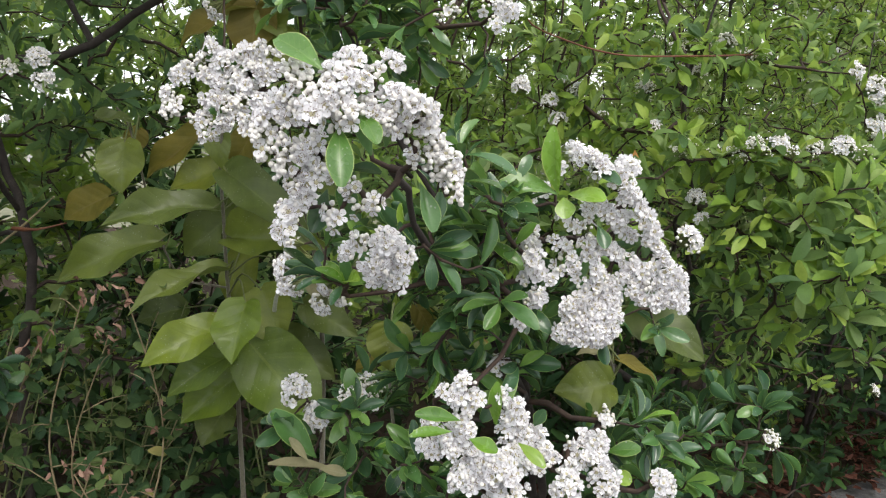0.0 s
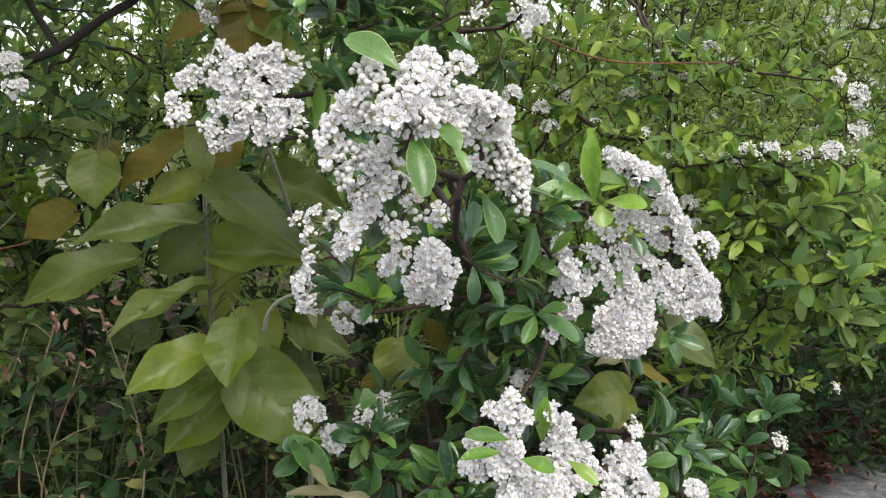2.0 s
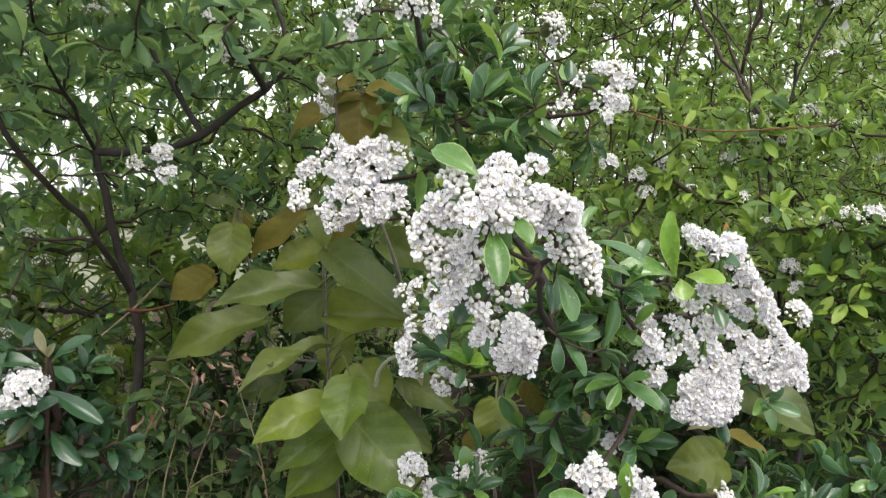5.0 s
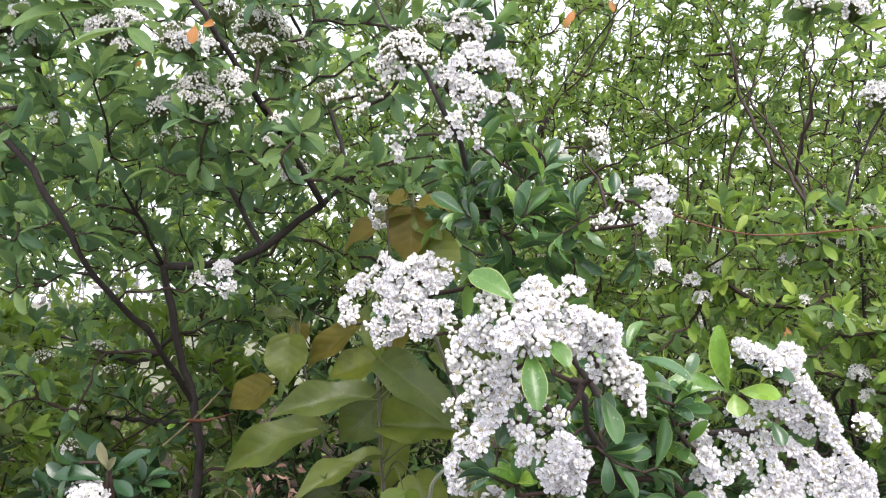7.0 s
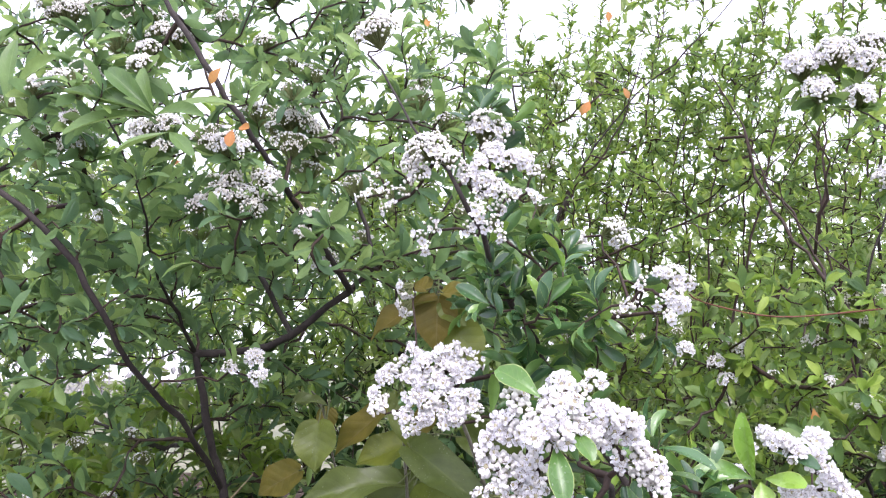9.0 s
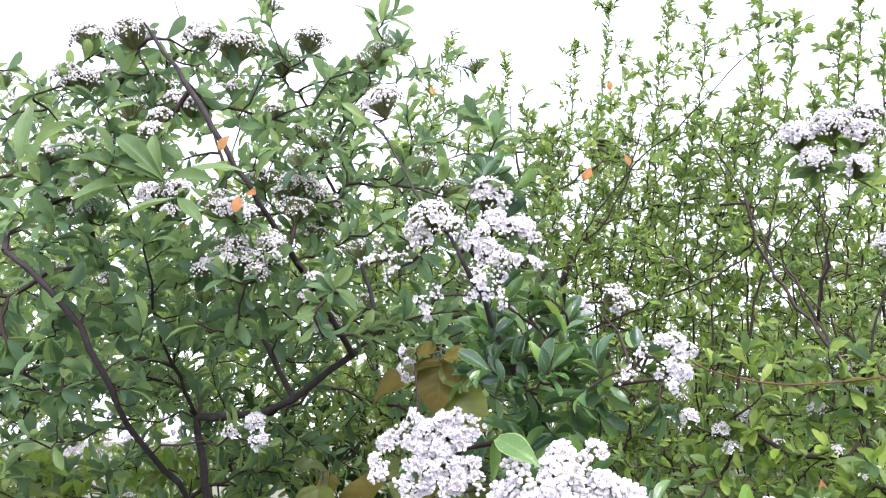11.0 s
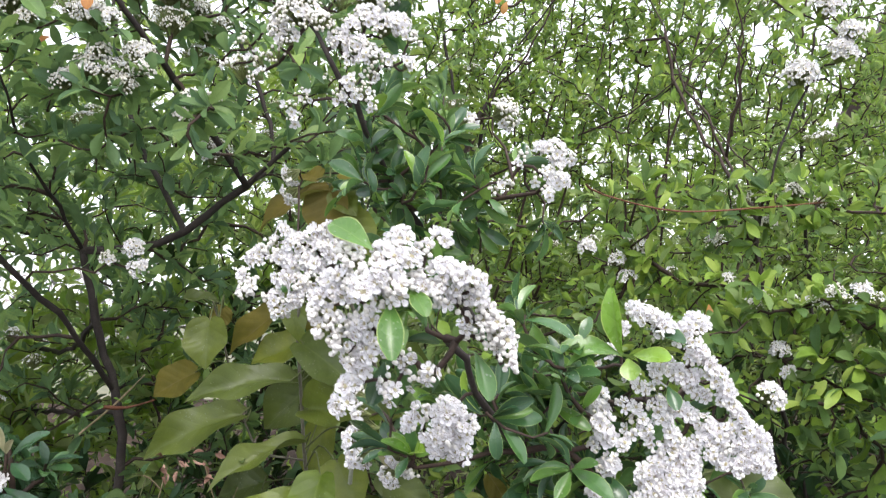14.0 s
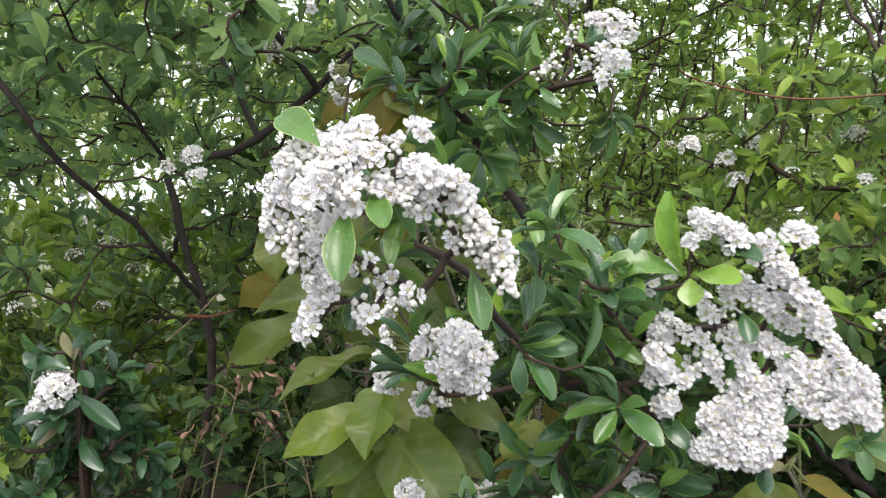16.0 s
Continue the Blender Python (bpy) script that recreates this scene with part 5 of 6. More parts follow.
lw.limb([(-0.361, 0.840, 0.711), (-0.432, 0.880, 0.784), (-0.478, 0.920, 0.852), (-0.536, 0.980, 1.018), (-0.518, 1.000, 1.142)])
lw.limb([(-0.294, 0.840, 0.738), (-0.292, 0.920, 0.800), (-0.381, 0.980, 1.008), (-0.426, 1.000, 1.088), (-0.394, 1.000, 1.167)])
lw.limb([(-0.466, 0.840, 0.596), (-0.579, 0.950, 0.555), (-0.746, 1.050, 0.578), (-0.916, 1.150, 0.609)])
lw.limb([(-0.451, 0.860, 0.493), (-0.640, 1.000, 0.474), (-0.834, 1.100, 0.472)])
lw.limb([(-0.536, 0.980, 1.018), (-0.606, 1.000, 1.197), (-0.644, 1.000, 1.299), (-0.673, 1.000, 1.405)])
BUDDED_A = [(-0.436, 0.654, 0.983, 0.0158, 0.1), (-0.42, 0.66, 0.978, 0.0147, 0.1), (-0.437, 0.632, 0.957, 0.012, 0.1), (-0.431, 0.611, 0.932, 0.0146, 0.2), (-0.484, 0.602, 0.926, 0.0172, 0.1), (-0.496, 0.584, 0.915, 0.0102, 0.1), (-0.526, 0.592, 0.91, 0.0119, 0.1), (-0.537, 0.598, 0.9, 0.0074, 0.1), (-0.488, 0.599, 0.879, 0.0118, 0.1), (-0.527, 0.606, 0.873, 0.0095, 0.1), (-0.44, 0.638, 0.876, 0.0177, 0.1), (-0.416, 0.639, 0.882, 0.015, 0.1), (-0.42, 0.64, 0.859, 0.0107, 0.1), (-0.346, 0.617, 0.851, 0.0152, 0.3), (-0.365, 0.629, 0.858, 0.0104, 0.2)]
BUDDED_B = [(-0.325, 0.614, 0.845, 0.009, 0.2), (-0.353, 0.623, 0.808, 0.0141, 0.1), (-0.377, 0.628, 0.8, 0.0133, 0.1), (-0.333, 0.629, 0.805, 0.0132, 0.1), (-0.343, 0.626, 0.821, 0.0112, 0.1), (-0.317, 0.64, 0.823, 0.0144, 0.1), (-0.306, 0.631, 0.806, 0.0091, 0.1), (-0.322, 0.63, 0.793, 0.0111, 0.1), (-0.32, 0.707, 0.904, 0.023, 0.05), (-0.318, 0.749, 0.904, 0.0171, 0.05), (-0.311, 0.794, 0.907, 0.0148, 0.05), (-0.32, 0.785, 0.891, 0.0115, 0.1), (-0.314, 0.695, 0.868, 0.0102, 0.1), (-0.291, 0.691, 0.797, 0.011, 0.1), (-0.276, 0.699, 0.797, 0.0089, 0.1)]
BUDDED_C = [(-0.296, 0.684, 0.779, 0.0087, 0.1), (-0.55, 0.654, 1.018, 0.0221, 0.05), (-0.512, 0.658, 1.021, 0.0191, 0.05), (-0.561, 0.649, 1.027, 0.0134, 0.05), (-0.396, 0.708, 1.019, 0.0139, 0.05), (-0.353, 0.715, 0.992, 0.012, 0.05), (-0.404, 0.667, 0.987, 0.0103, 0.05), (-0.411, 0.72, 1.08, 0.0279, 0.05), (-0.471, 0.62, 1.047, 0.0238, 0.05), (-0.358, 0.82, 1.137, 0.0241, 0.05), (-0.349, 0.7, 0.662, 0.0105, 0.5), (-0.344, 0.7, 0.643, 0.0094, 0.5), (-0.372, 0.7, 0.654, 0.0074, 0.1)]
BUDDED2 = [(-0.418, 0.660, 1.060, 0.0201, 0.05), (-0.501, 0.620, 0.862, 0.0162, 0.2), (-0.279, 0.900, 1.165, 0.0213, 0.05), (-0.408, 0.850, 1.127, 0.0250, 0.05), (-0.491, 0.700, 1.029, 0.0212, 0.05), (-0.551, 0.660, 1.075, 0.0220, 0.05), (-0.369, 0.800, 0.923, 0.0198, 0.1), (-0.321, 0.800, 0.769, 0.0163, 0.1)]
lfeet = heads(left, (*BUDDED_A, *BUDDED_B, *BUDDED_C), (-0.462, 0.950, 0.621), False, 300, lean=(0, -0.004, 0.02), size=1.0, flower=0.0078)
lfeet += heads(left, BUDDED2, (-0.462, 0.950, 0.621), False, 330, lean=(0, -0.004, 0.02), size=1.1)
lw.reach(lfeet, 0.2, 0.3, 0.004)
lrng = np.random.default_rng(42)


def cloud_points(rng, n, lo, hi, keep):
    out = []
    while len(out) < n:
        p = rng.uniform(lo, hi, (400, 3))
        out += [q for q in p[keep(p)]]
    return np.array(out[:n])


def left_keep(p):
    x, y, z = p[:, 0], p[:, 1], p[:, 2]
    front = np.where(z > 0.80, 0.66, np.where((z > 0.74) | ((x < -0.5) & (z > 0.5)), 0.60, 0.88))
    top = 1.04 + 0.4 * (y - 0.6)
    keep = np.random.default_rng(int(1e6 * abs(float(x[0])))).uniform(0, 1, len(x)) < np.where(z > 0.85, 0.55, 1.0)
    hole = (x < -0.62) & (x > -0.85) & (y > 0.8) & (np.abs(z - 0.66) < 0.04)
    keep &= (x > -0.48) | (z > 0.64) | (np.sin(x * 61 + z * 47 + y * 83) > 0.5)
    keep &= (z > 0.32) | (y > 1.05)
    return (y > front) & (z < top) & ~hole & keep & (x < -0.08 - 0.25 * np.maximum(0, z - 0.85))


lw.reach(cloud_points(lrng, 980, (-1.05, 0.58, 0.12), (-0.05, 1.08, 1.3), left_keep), 0.35, 0.5, 0.006)
lw.reach(cloud_points(lrng, 110, (-1.25, 0.92, 0.46), (-0.5, 1.35, 0.84), lambda p: p[:, 0] > -0.8 * p[:, 1]), 0.35, 0.5, 0.006)
LENDS = [
    ((-0.446, 0.570, 0.887), 0.03, 8), ((-0.513, 0.600, 0.840), 0.05, 9), ((-0.421, 0.630, 0.821), 0.05, 10), ((-0.486, 0.620, 0.789), 0.05, 10), ((-0.393, 0.670, 0.774), 0.05, 10), ((-0.447, 0.640, 0.728), 0.05, 10), ((-0.512, 0.620, 0.717), 0.05, 9),
    ((-0.346, 0.700, 0.926), 0.05, 8), ((-0.402, 0.930, 0.821), 0.05, 9), ((-0.549, 0.920, 0.735), 0.05, 9), ((-0.461, 0.930, 0.763), 0.05, 9), ((-0.512, 0.660, 0.668), 0.05, 8), ((-0.465, 0.640, 1.016), 0.04, 8), ((-0.322, 0.900, 1.023), 0.06, 9),
    ((-0.355, 0.900, 1.090), 0.06, 9), ((-0.351, 0.660, 0.820), 0.04, 7), ((-0.471, 0.620, 0.958), 0.04, 8), ((-0.425, 0.800, 1.141), 0.05, 8),
]
for c, r, n in LENDS:
    lw.reach(ball(lrng, c, r, n), 0.3, 0.3, 0.004)
for i, c in enumerate(lrng.permutation(len(lw.twigs))[:900]):
    tip = lw.P[lw.twigs[c][-1]]
    if tip[2] > 0.78 and i % 6 == 0:
        corymb(left, tip + (0, 0, 0.008), lrng.uniform(0.012, 0.021), (0, -0.3, 1), 0.10, 1500 + i, False, flower=0.0064, simple=True)
along, tips = lw.leaves(0.0078, (0.0165, 0.030), 0.36, 5, 1.0, 0.35, 0.08)
V, F, U, MI = joined(lw.sets(0.0008, 0.26, 4, most=0.0056))
part("branch", mesh_from("branch", V, F, [M_BARK, M_TWIG], U, MI), left, "dark grey-brown limbs and twigs")


def leaf_mass(parent, along, tips, rng, mat, near_y, label, split=None, tip_mat=M_TIP):
    """The leaves of a shrub: finer ones nearer than near_y, brighter ones at the tips."""
    sets = []
    if split:
        both = rng.permutation(np.concatenate([along, tips]))
        front = both[:, 1, 3] < split[0]
        pick = np.flatnonzero(front)[:220]
        host = [o for o in parent.children if o.name.startswith("branch")][0]
        leaf_objects(both[pick], split[1], host, rng)
        rest_ = np.delete(both, pick, 0)
        cut = rng.uniform(0, 1, len(rest_)) < len(tips) / len(both)
        along, tips = rest_[~cut], rest_[cut]
    for poses, m in ((along, 0), (tips, 1)):
        sets += leaf_sets(LEAF_MID, poses[poses[:, 1, 3] < near_y], rng, m)
        y = poses[:, 1, 3]
        sets += leaf_sets(LEAF_FAR, poses[(y >= near_y) & (y < 1.15)], rng, m)
        sets += leaf_sets(LEAF_TINY, poses[(y >= near_y) & (y >= 1.15)], rng, m)
    V, F, U, MI = joined([q for q in sets if len(q[0])])
    part("foliage", mesh_from("foliage", V, F, [mat, tip_mat], U, MI), parent, label, kind="stuff")


leaf_mass(left, along, tips, lrng, M_LEFT, 0.85, "small green leaves in clusters", (0.62, leaf_meshes("leaf", LEAF_MID, M_LEFT_O)), M_LEFT)
part_young = leaf_meshes("young_leaf", LEAF_NEAR, M_YOUNG)
part_orange = leaf_meshes("orange_leaf", LEAF_NEAR, M_ORANGE)

# a young shoot with downy tip leaves, and its small flower head
SHOOT = [
    ((-0.414, 0.630, 0.491), (-0.420, 0.620, 0.523), (0.3, -1, 0.3), 0.011, 1), ((-0.411, 0.630, 0.486), (-0.367, 0.620, 0.521), (-0.3, -0.8, 0.6), 0.019, 0), ((-0.419, 0.630, 0.482), (-0.461, 0.610, 0.502), (0.2, -0.6, 0.8), 0.019, 2),
    ((-0.409, 0.630, 0.483), (-0.377, 0.610, 0.475), (0, -0.6, 0.8), 0.016, 0), ((-0.414, 0.630, 0.489), (-0.400, 0.620, 0.508), (0, -1, 0.3), 0.008, 1), ((-0.417, 0.630, 0.473), (-0.441, 0.610, 0.463), (0, -0.6, 0.8), 0.018, 2),
    ((-0.415, 0.630, 0.464), (-0.345, 0.610, 0.438), (0, -0.7, 0.6), 0.02, 0), ((-0.421, 0.630, 0.438), (-0.451, 0.610, 0.416), (0, -0.7, 0.6), 0.02, 1), ((-0.418, 0.640, 0.426), (-0.374, 0.610, 0.402), (0, -0.9, 0.4), 0.02, 3),
    ((-0.430, 0.640, 0.420), (-0.436, 0.620, 0.389), (0, -0.9, 0.4), 0.018, 0), ((-0.456, 0.640, 0.475), (-0.478, 0.630, 0.502), (0, -0.7, 0.6), 0.016, 0),
]
SHOOT_MESH = leaf_meshes("shoot_leaf", LEAF_NEAR, M_DEEP)
lshoot = Wood(45)
lshoot.limb([(-0.44, 0.68, 0.0), (-0.435, 0.66, 0.2), (-0.421, 0.640, 0.441), (-0.414, 0.630, 0.491)])
lshoot.limb([(-0.435, 0.66, 0.2), (-0.436, 0.660, 0.378), (-0.418, 0.650, 0.447), (-0.428, 0.650, 0.495)])
lshoot.reach(np.vstack([ball(lrng, (-0.433, 0.660, 0.459), 0.05, 16), ball(lrng, (-0.469, 0.650, 0.403), 0.055, 16), ball(lrng, (-0.419, 0.690, 0.396), 0.05, 12), ball(lrng, (-0.442, 0.660, 0.414), 0.05, 14), ball(lrng, (-0.408, 0.680, 0.433), 0.04, 8), ball(lrng, (-0.488, 0.660, 0.465), 0.04, 7)]), 0.3, 0.4, 0.004)
V, F, U, MI = joined(lshoot.sets(0.0014, 0.3, 6))
shoot = part("shoot", mesh_from("shoot", V, F, [M_TWIG, M_TWIG], U, MI), left, "young shoot with broad leaves")
for a, b, nrm, w, kind in SHOOT:
    a, b = np.array(a), np.array(b)
    b = a + (b - a) * 0.72
    part("leaf", (DOWNY_MESH if kind == 1 else SHOOT_MESH)[kind], shoot, "", to_matrix(place(a, b - a, np.array(nrm), np.linalg.norm(b - a), w * 0.75)[0]))
sa, st = lshoot.leaves(0.009, (0.018, 0.030), 0.38, 7, 0.9, 0.3, 0.2)
V, F, U, MI = joined(leaf_sets(LEAF_MID, np.concatenate([sa, st]), lrng))
part("shoot_foliage", mesh_from("shoot_foliage", V, F, [M_DEEP], U, MI), left, "dark glossy leaves low on the shoot", kind="stuff")
heads(left, [(-0.431, 0.615, 0.465, 0.0169, 0.9), (-0.454, 0.625, 0.446, 0.0102, 0.8)], (-0.460, 0.680, 0.430), False, 360)

# larger pale leaves of the fresh shoot ends: base, tip, which way they face
FRESH_ENDS = [
    ((-0.386, 0.575, 0.866), (-0.455, 0.545, 0.86), (0, -0.6, 0.8)),
    ((-0.386, 0.575, 0.866), (-0.457, 0.55, 0.89), (0.2, -0.8, 0.6)),
    ((-0.386, 0.575, 0.866), (-0.44, 0.555, 0.897), (0.2, -0.9, 0.4)),
    ((-0.386, 0.575, 0.866), (-0.428, 0.56, 0.913), (0.3, -1, 0.2)),
    ((-0.386, 0.575, 0.866), (-0.407, 0.575, 0.915), (-0.1, -1, 0.3)),
    ((-0.386, 0.575, 0.866), (-0.398, 0.55, 0.875), (0, -0.9, 0.4)),
    ((-0.386, 0.575, 0.866), (-0.327, 0.58, 0.89), (-0.2, -0.9, 0.5)),
    ((-0.386, 0.575, 0.866), (-0.341, 0.56, 0.867), (-0.2, -0.8, 0.6)),
    ((-0.372, 0.575, 0.85), (-0.341, 0.55, 0.828), (-0.2, -0.7, 0.7)),
    ((-0.372, 0.575, 0.85), (-0.407, 0.55, 0.83), (0.1, -0.7, 0.7)),
    ((-0.512, 0.6, 0.827), (-0.51, 0.59, 0.856), (0.2, -1, 0.2)),
    ((-0.312, 0.6, 0.868), (-0.296, 0.59, 0.895), (-0.2, -1, 0.2)),
    ((-0.553, 0.6, 0.896), (-0.549, 0.59, 0.961), (0.2, -1, 0.2)),
    ((-0.55, 0.6, 0.909), (-0.502, 0.59, 0.939), (0, -0.8, 0.5)),
    ((-0.432, 0.6, 0.795), (-0.411, 0.59, 0.824), (0, -1, 0.3)),
    ((-0.224, 0.58, 0.916), (-0.24, 0.57, 0.909), (0, -0.6, 0.8)),
    ((-0.204, 0.58, 0.907), (-0.221, 0.57, 0.924), (0, -0.8, 0.5)),
]
M_SPRING = leaf_material("spring_leaf", [(0.0, (0.10, 0.19, 0.06)), (0.5, (0.145, 0.25, 0.075)), (1.0, (0.20, 0.31, 0.09))], False, 0.4, 0.35, (0.30, 0.42, 0.16), spec=0.5)
SPRING_MESH = leaf_meshes("spring_leaf", LEAF_NEAR, M_SPRING)
for i, (a, b, nrm) in enumerate(FRESH_ENDS):
    a, b = np.array(a), np.array(b)
    ln = np.linalg.norm(b - a)
    part("leaf", SPRING_MESH[i % 4], left, "pale fresh green leaf at a shoot end", to_matrix(place(a, b - a, np.array(nrm), ln, max(ln * 0.28, 0.008))[0]))

# dead twigs by the trunk, with a few new leaves
for pts, r, m, lab in (([(-0.458, 0.800, 0.478), (-0.430, 0.820, 0.507), (-0.408, 0.840, 0.536)], 0.0016, M_STRAW, "dead pale twig"), ([(-0.432, 0.800, 0.506), (-0.417, 0.820, 0.503), (-0.391, 0.830, 0.510)], 0.0022, M_RED, "reddish broken twig")):
    T = curve(pts, 0.012)
    V, F, U, MI = tube(T, np.linspace(r, r * 0.5, len(T)), 6, 0, 0.25, lrng)
    part("twig", mesh_from("twig", V, F, [m], U, MI), left, lab)
for a, b in (((-0.442, 0.800, 0.502), (-0.445, 0.790, 0.501)), ((-0.440, 0.800, 0.503), (-0.424, 0.790, 0.511)), ((-0.411, 0.800, 0.510), (-0.412, 0.790, 0.518)), ((-0.410, 0.800, 0.510), (-0.395, 0.790, 0.516))):
    a, b = np.array(a), np.array(b)
    part("leaf", part_young[0], left, "small yellow-green new leaf", to_matrix(place(a, b - a, np.array((0, -0.7, 0.7)), 0.013, 0.006)[0]))

# scattered orange leaves
for i, (x, y, z) in enumerate(((-0.313, 0.572, 0.847), (-0.321, 0.600, 0.858), (-0.339, 0.600, 0.915), (-0.432, 0.700, 0.863))):
    d = np.array((0.5 * math.sin(i * 2.1), -0.3, -0.6 + 0.5 * (i % 2)))
    part("leaf", part_orange[i % 4], left, "faded orange leaf", to_matrix(place((x, y, z), d, (0.2, -0.9, 0.4), 0.016, 0.009)[0]))

# ---- hedge shrub, fresh green ----
hedge = thing("firethorn_shrub", None, "bright green bushy firethorn with small bud clusters", "shrub")
hw = Wood(51)
hw.limb([(0.35, 1.15, 0.0), (0.33, 1.10, 0.3), (0.285, 0.950, 0.535), (0.245, 0.880, 0.647), (0.257, 0.870, 0.726), (0.274, 0.860, 0.783), (0.306, 0.860, 0.843)])
hw.limb([(0.33, 1.10, 0.35), (0.260, 0.920, 0.533), (0.342, 0.920, 0.546), (0.418, 0.930, 0.534)])
hw.limb([(0.62, 1.35, 0.0), (0.6, 1.2, 0.4), (0.511, 1.020, 0.650), (0.510, 1.020, 0.766), (0.56, 1.05, 1.0)])
hw.limb([(0.1, 1.35, 0.0), (0.08, 1.3, 0.4), (-0.134, 1.200, 0.649), (-0.054, 1.150, 0.900), (0.040, 1.120, 1.028), (0.125, 1.100, 1.095), (0.209, 1.080, 1.177), (0.307, 1.050, 1.222)])
hw.limb([(-0.054, 1.150, 0.900), (-0.081, 1.200, 0.822), (-0.133, 1.250, 1.085), (-0.154, 1.300, 1.281)])
for line in ([(0.241, 1.000, 0.726), (0.199, 1.020, 0.867), (0.183, 1.040, 0.966), (0.149, 1.060, 1.050)], [(0.272, 0.950, 0.734), (0.239, 0.970, 0.777), (0.206, 1.000, 0.869), (0.185, 1.020, 0.936)], [(0.245, 0.980, 0.751), (0.255, 0.970, 0.852), (0.260, 0.960, 0.935), (0.243, 0.950, 0.984)],
             [(-0.038, 1.100, 0.741), (0.071, 1.050, 0.825), (0.168, 1.000, 0.863), (0.238, 0.980, 0.928)], [(-0.087, 1.150, 0.814), (-0.041, 1.150, 0.917), (0.031, 1.120, 1.002), (0.070, 1.120, 1.117)], [(0.286, 0.950, 0.799), (0.252, 0.930, 0.877), (0.224, 0.920, 0.925)]):
    hw.spires[hw.limb(line, 0.002)[-1]] = 0.0026
hw.limb([(0.257, 0.870, 0.726), (0.220, 0.900, 0.787), (0.195, 0.920, 0.851), (0.256, 0.900, 0.928)])
hw.limb([(0.08, 1.3, 0.4), (-0.15, 1.4, 0.6), (-0.25, 1.4, 0.9), (-0.28, 1.4, 1.1)])
hw.limb([(0.35, 1.15, 0.2), (0.5, 1.5, 0.5), (0.5, 1.5, 0.9), (0.55, 1.5, 1.2)])
BUDS_R = [(0.069, 0.830, 0.664, 0.0116, 0.4), (0.098, 0.830, 0.650, 0.0104, 0.3), (0.123, 0.830, 0.663, 0.0098, 0.4), (0.106, 0.830, 0.634, 0.0092, 0.3), (0.243, 0.860, 0.715, 0.0127, 0.02), (0.280, 0.860, 0.719, 0.0127, 0.02), (0.304, 0.860, 0.706, 0.0104, 0.02), (0.233, 0.870, 0.690, 0.0106, 0.02), (0.257, 0.870, 0.688, 0.0106, 0.02), (0.205, 0.880, 0.672, 0.0108, 0.1),
          (0.283, 0.770, 0.614, 0.0094, 0.05), (0.306, 0.770, 0.617, 0.0104, 0.5), (0.333, 0.760, 0.613, 0.0093, 0.1), (0.356, 0.750, 0.615, 0.0112, 0.5), (0.266, 0.780, 0.608, 0.0074, 0.05), (0.230, 0.790, 0.610, 0.0070, 0.3), (0.242, 0.800, 0.561, 0.0099, 0.8), (0.249, 0.800, 0.541, 0.0077, 0.8), (0.206, 0.840, 0.630, 0.0080, 0.4), (0.649, 1.170, 0.263, 0.0101, 0.1)]
BLOSSOM_R = [(0.185, 0.750, 0.933, 0.0244, 0.48), (0.214, 0.740, 0.938, 0.0239, 0.54), (0.242, 0.750, 0.931, 0.0218, 0.51), (0.195, 0.740, 0.902, 0.0194, 0.54), (0.233, 0.750, 0.897, 0.0184, 0.51), (0.310, 0.830, 0.903, 0.0211, 0.48), (0.332, 0.830, 0.875, 0.0175, 0.48), (0.323, 0.830, 0.856, 0.0198, 0.51), (0.285, 0.830, 0.835, 0.0210, 0.51), (0.304, 0.900, 1.010, 0.0259, 0.18),
             (0.384, 0.800, 0.688, 0.0097, 0.48), (0.405, 0.800, 0.671, 0.0183, 0.48), (0.409, 0.800, 0.637, 0.0141, 0.48), (0.349, 0.900, 0.990, 0.0219, 0.12), (0.285, 0.850, 0.835, 0.0178, 0.42)]
hfeet = heads(hedge, BUDS_R, (0.364, 1.200, 0.236), False, 400, lean=(0, -0.008, 0.018), size=0.92, flower=0.0066)
hfeet += heads(hedge, BLOSSOM_R, (0.263, 1.000, 0.753), False, 430, lean=(0, -0.012, 0.016), size=0.8, flower=0.0088)
hrng = np.random.default_rng(52)
# rows of small bud heads along the shelf and the upper twigs
for a, b, n in (((0.209, 0.800, 0.606), (0.384, 0.745, 0.611), 15), ((0.206, 0.860, 0.705), (0.327, 0.860, 0.715), 9), ((0.090, 0.840, 0.662), (0.147, 0.830, 0.633), 4)):
    for k in range(n):
        c = np.array(a) + (np.array(b) - np.array(a)) * ((k + hrng.uniform(0, 0.8)) / n) + hrng.normal(0, 0.007, 3)
        corymb(hedge, c, hrng.uniform(0.005, 0.009), (hrng.normal(0, 0.3), -0.5, 1), 0.06, 900 + k + n * 20, False, flower=0.0056, simple=True)
        hfeet.append(c - (0, 0, 0.006))
hw.reach(hfeet, 0.2, 0.3, 0.004)


def hedge_keep(p):
    x, y, z = p[:, 0], p[:, 1], p[:, 2]
    behind = -((x - 0.29) * 0.5 - (y - 0.80) * 0.87)
    under = 0.62 * np.clip((0.50 - z) / 0.3, 0, 1) + np.where(x < 0.15, 0.12, 0)
    top = 1.02 + 0.35 * (y - 0.8)
    shelf = np.where(z > 0.64, 0.24 + 0.25 * (z - 0.64), 0)
    thin = np.random.default_rng(int(1e6 * abs(float(x[0])))).uniform(0, 1, len(x)) < np.where(z > 0.74, 0.75, 1.0)
    return (behind > under + shelf) & (z < top) & thin & (z > np.where(x > 0.3, 0.42, 0.36))


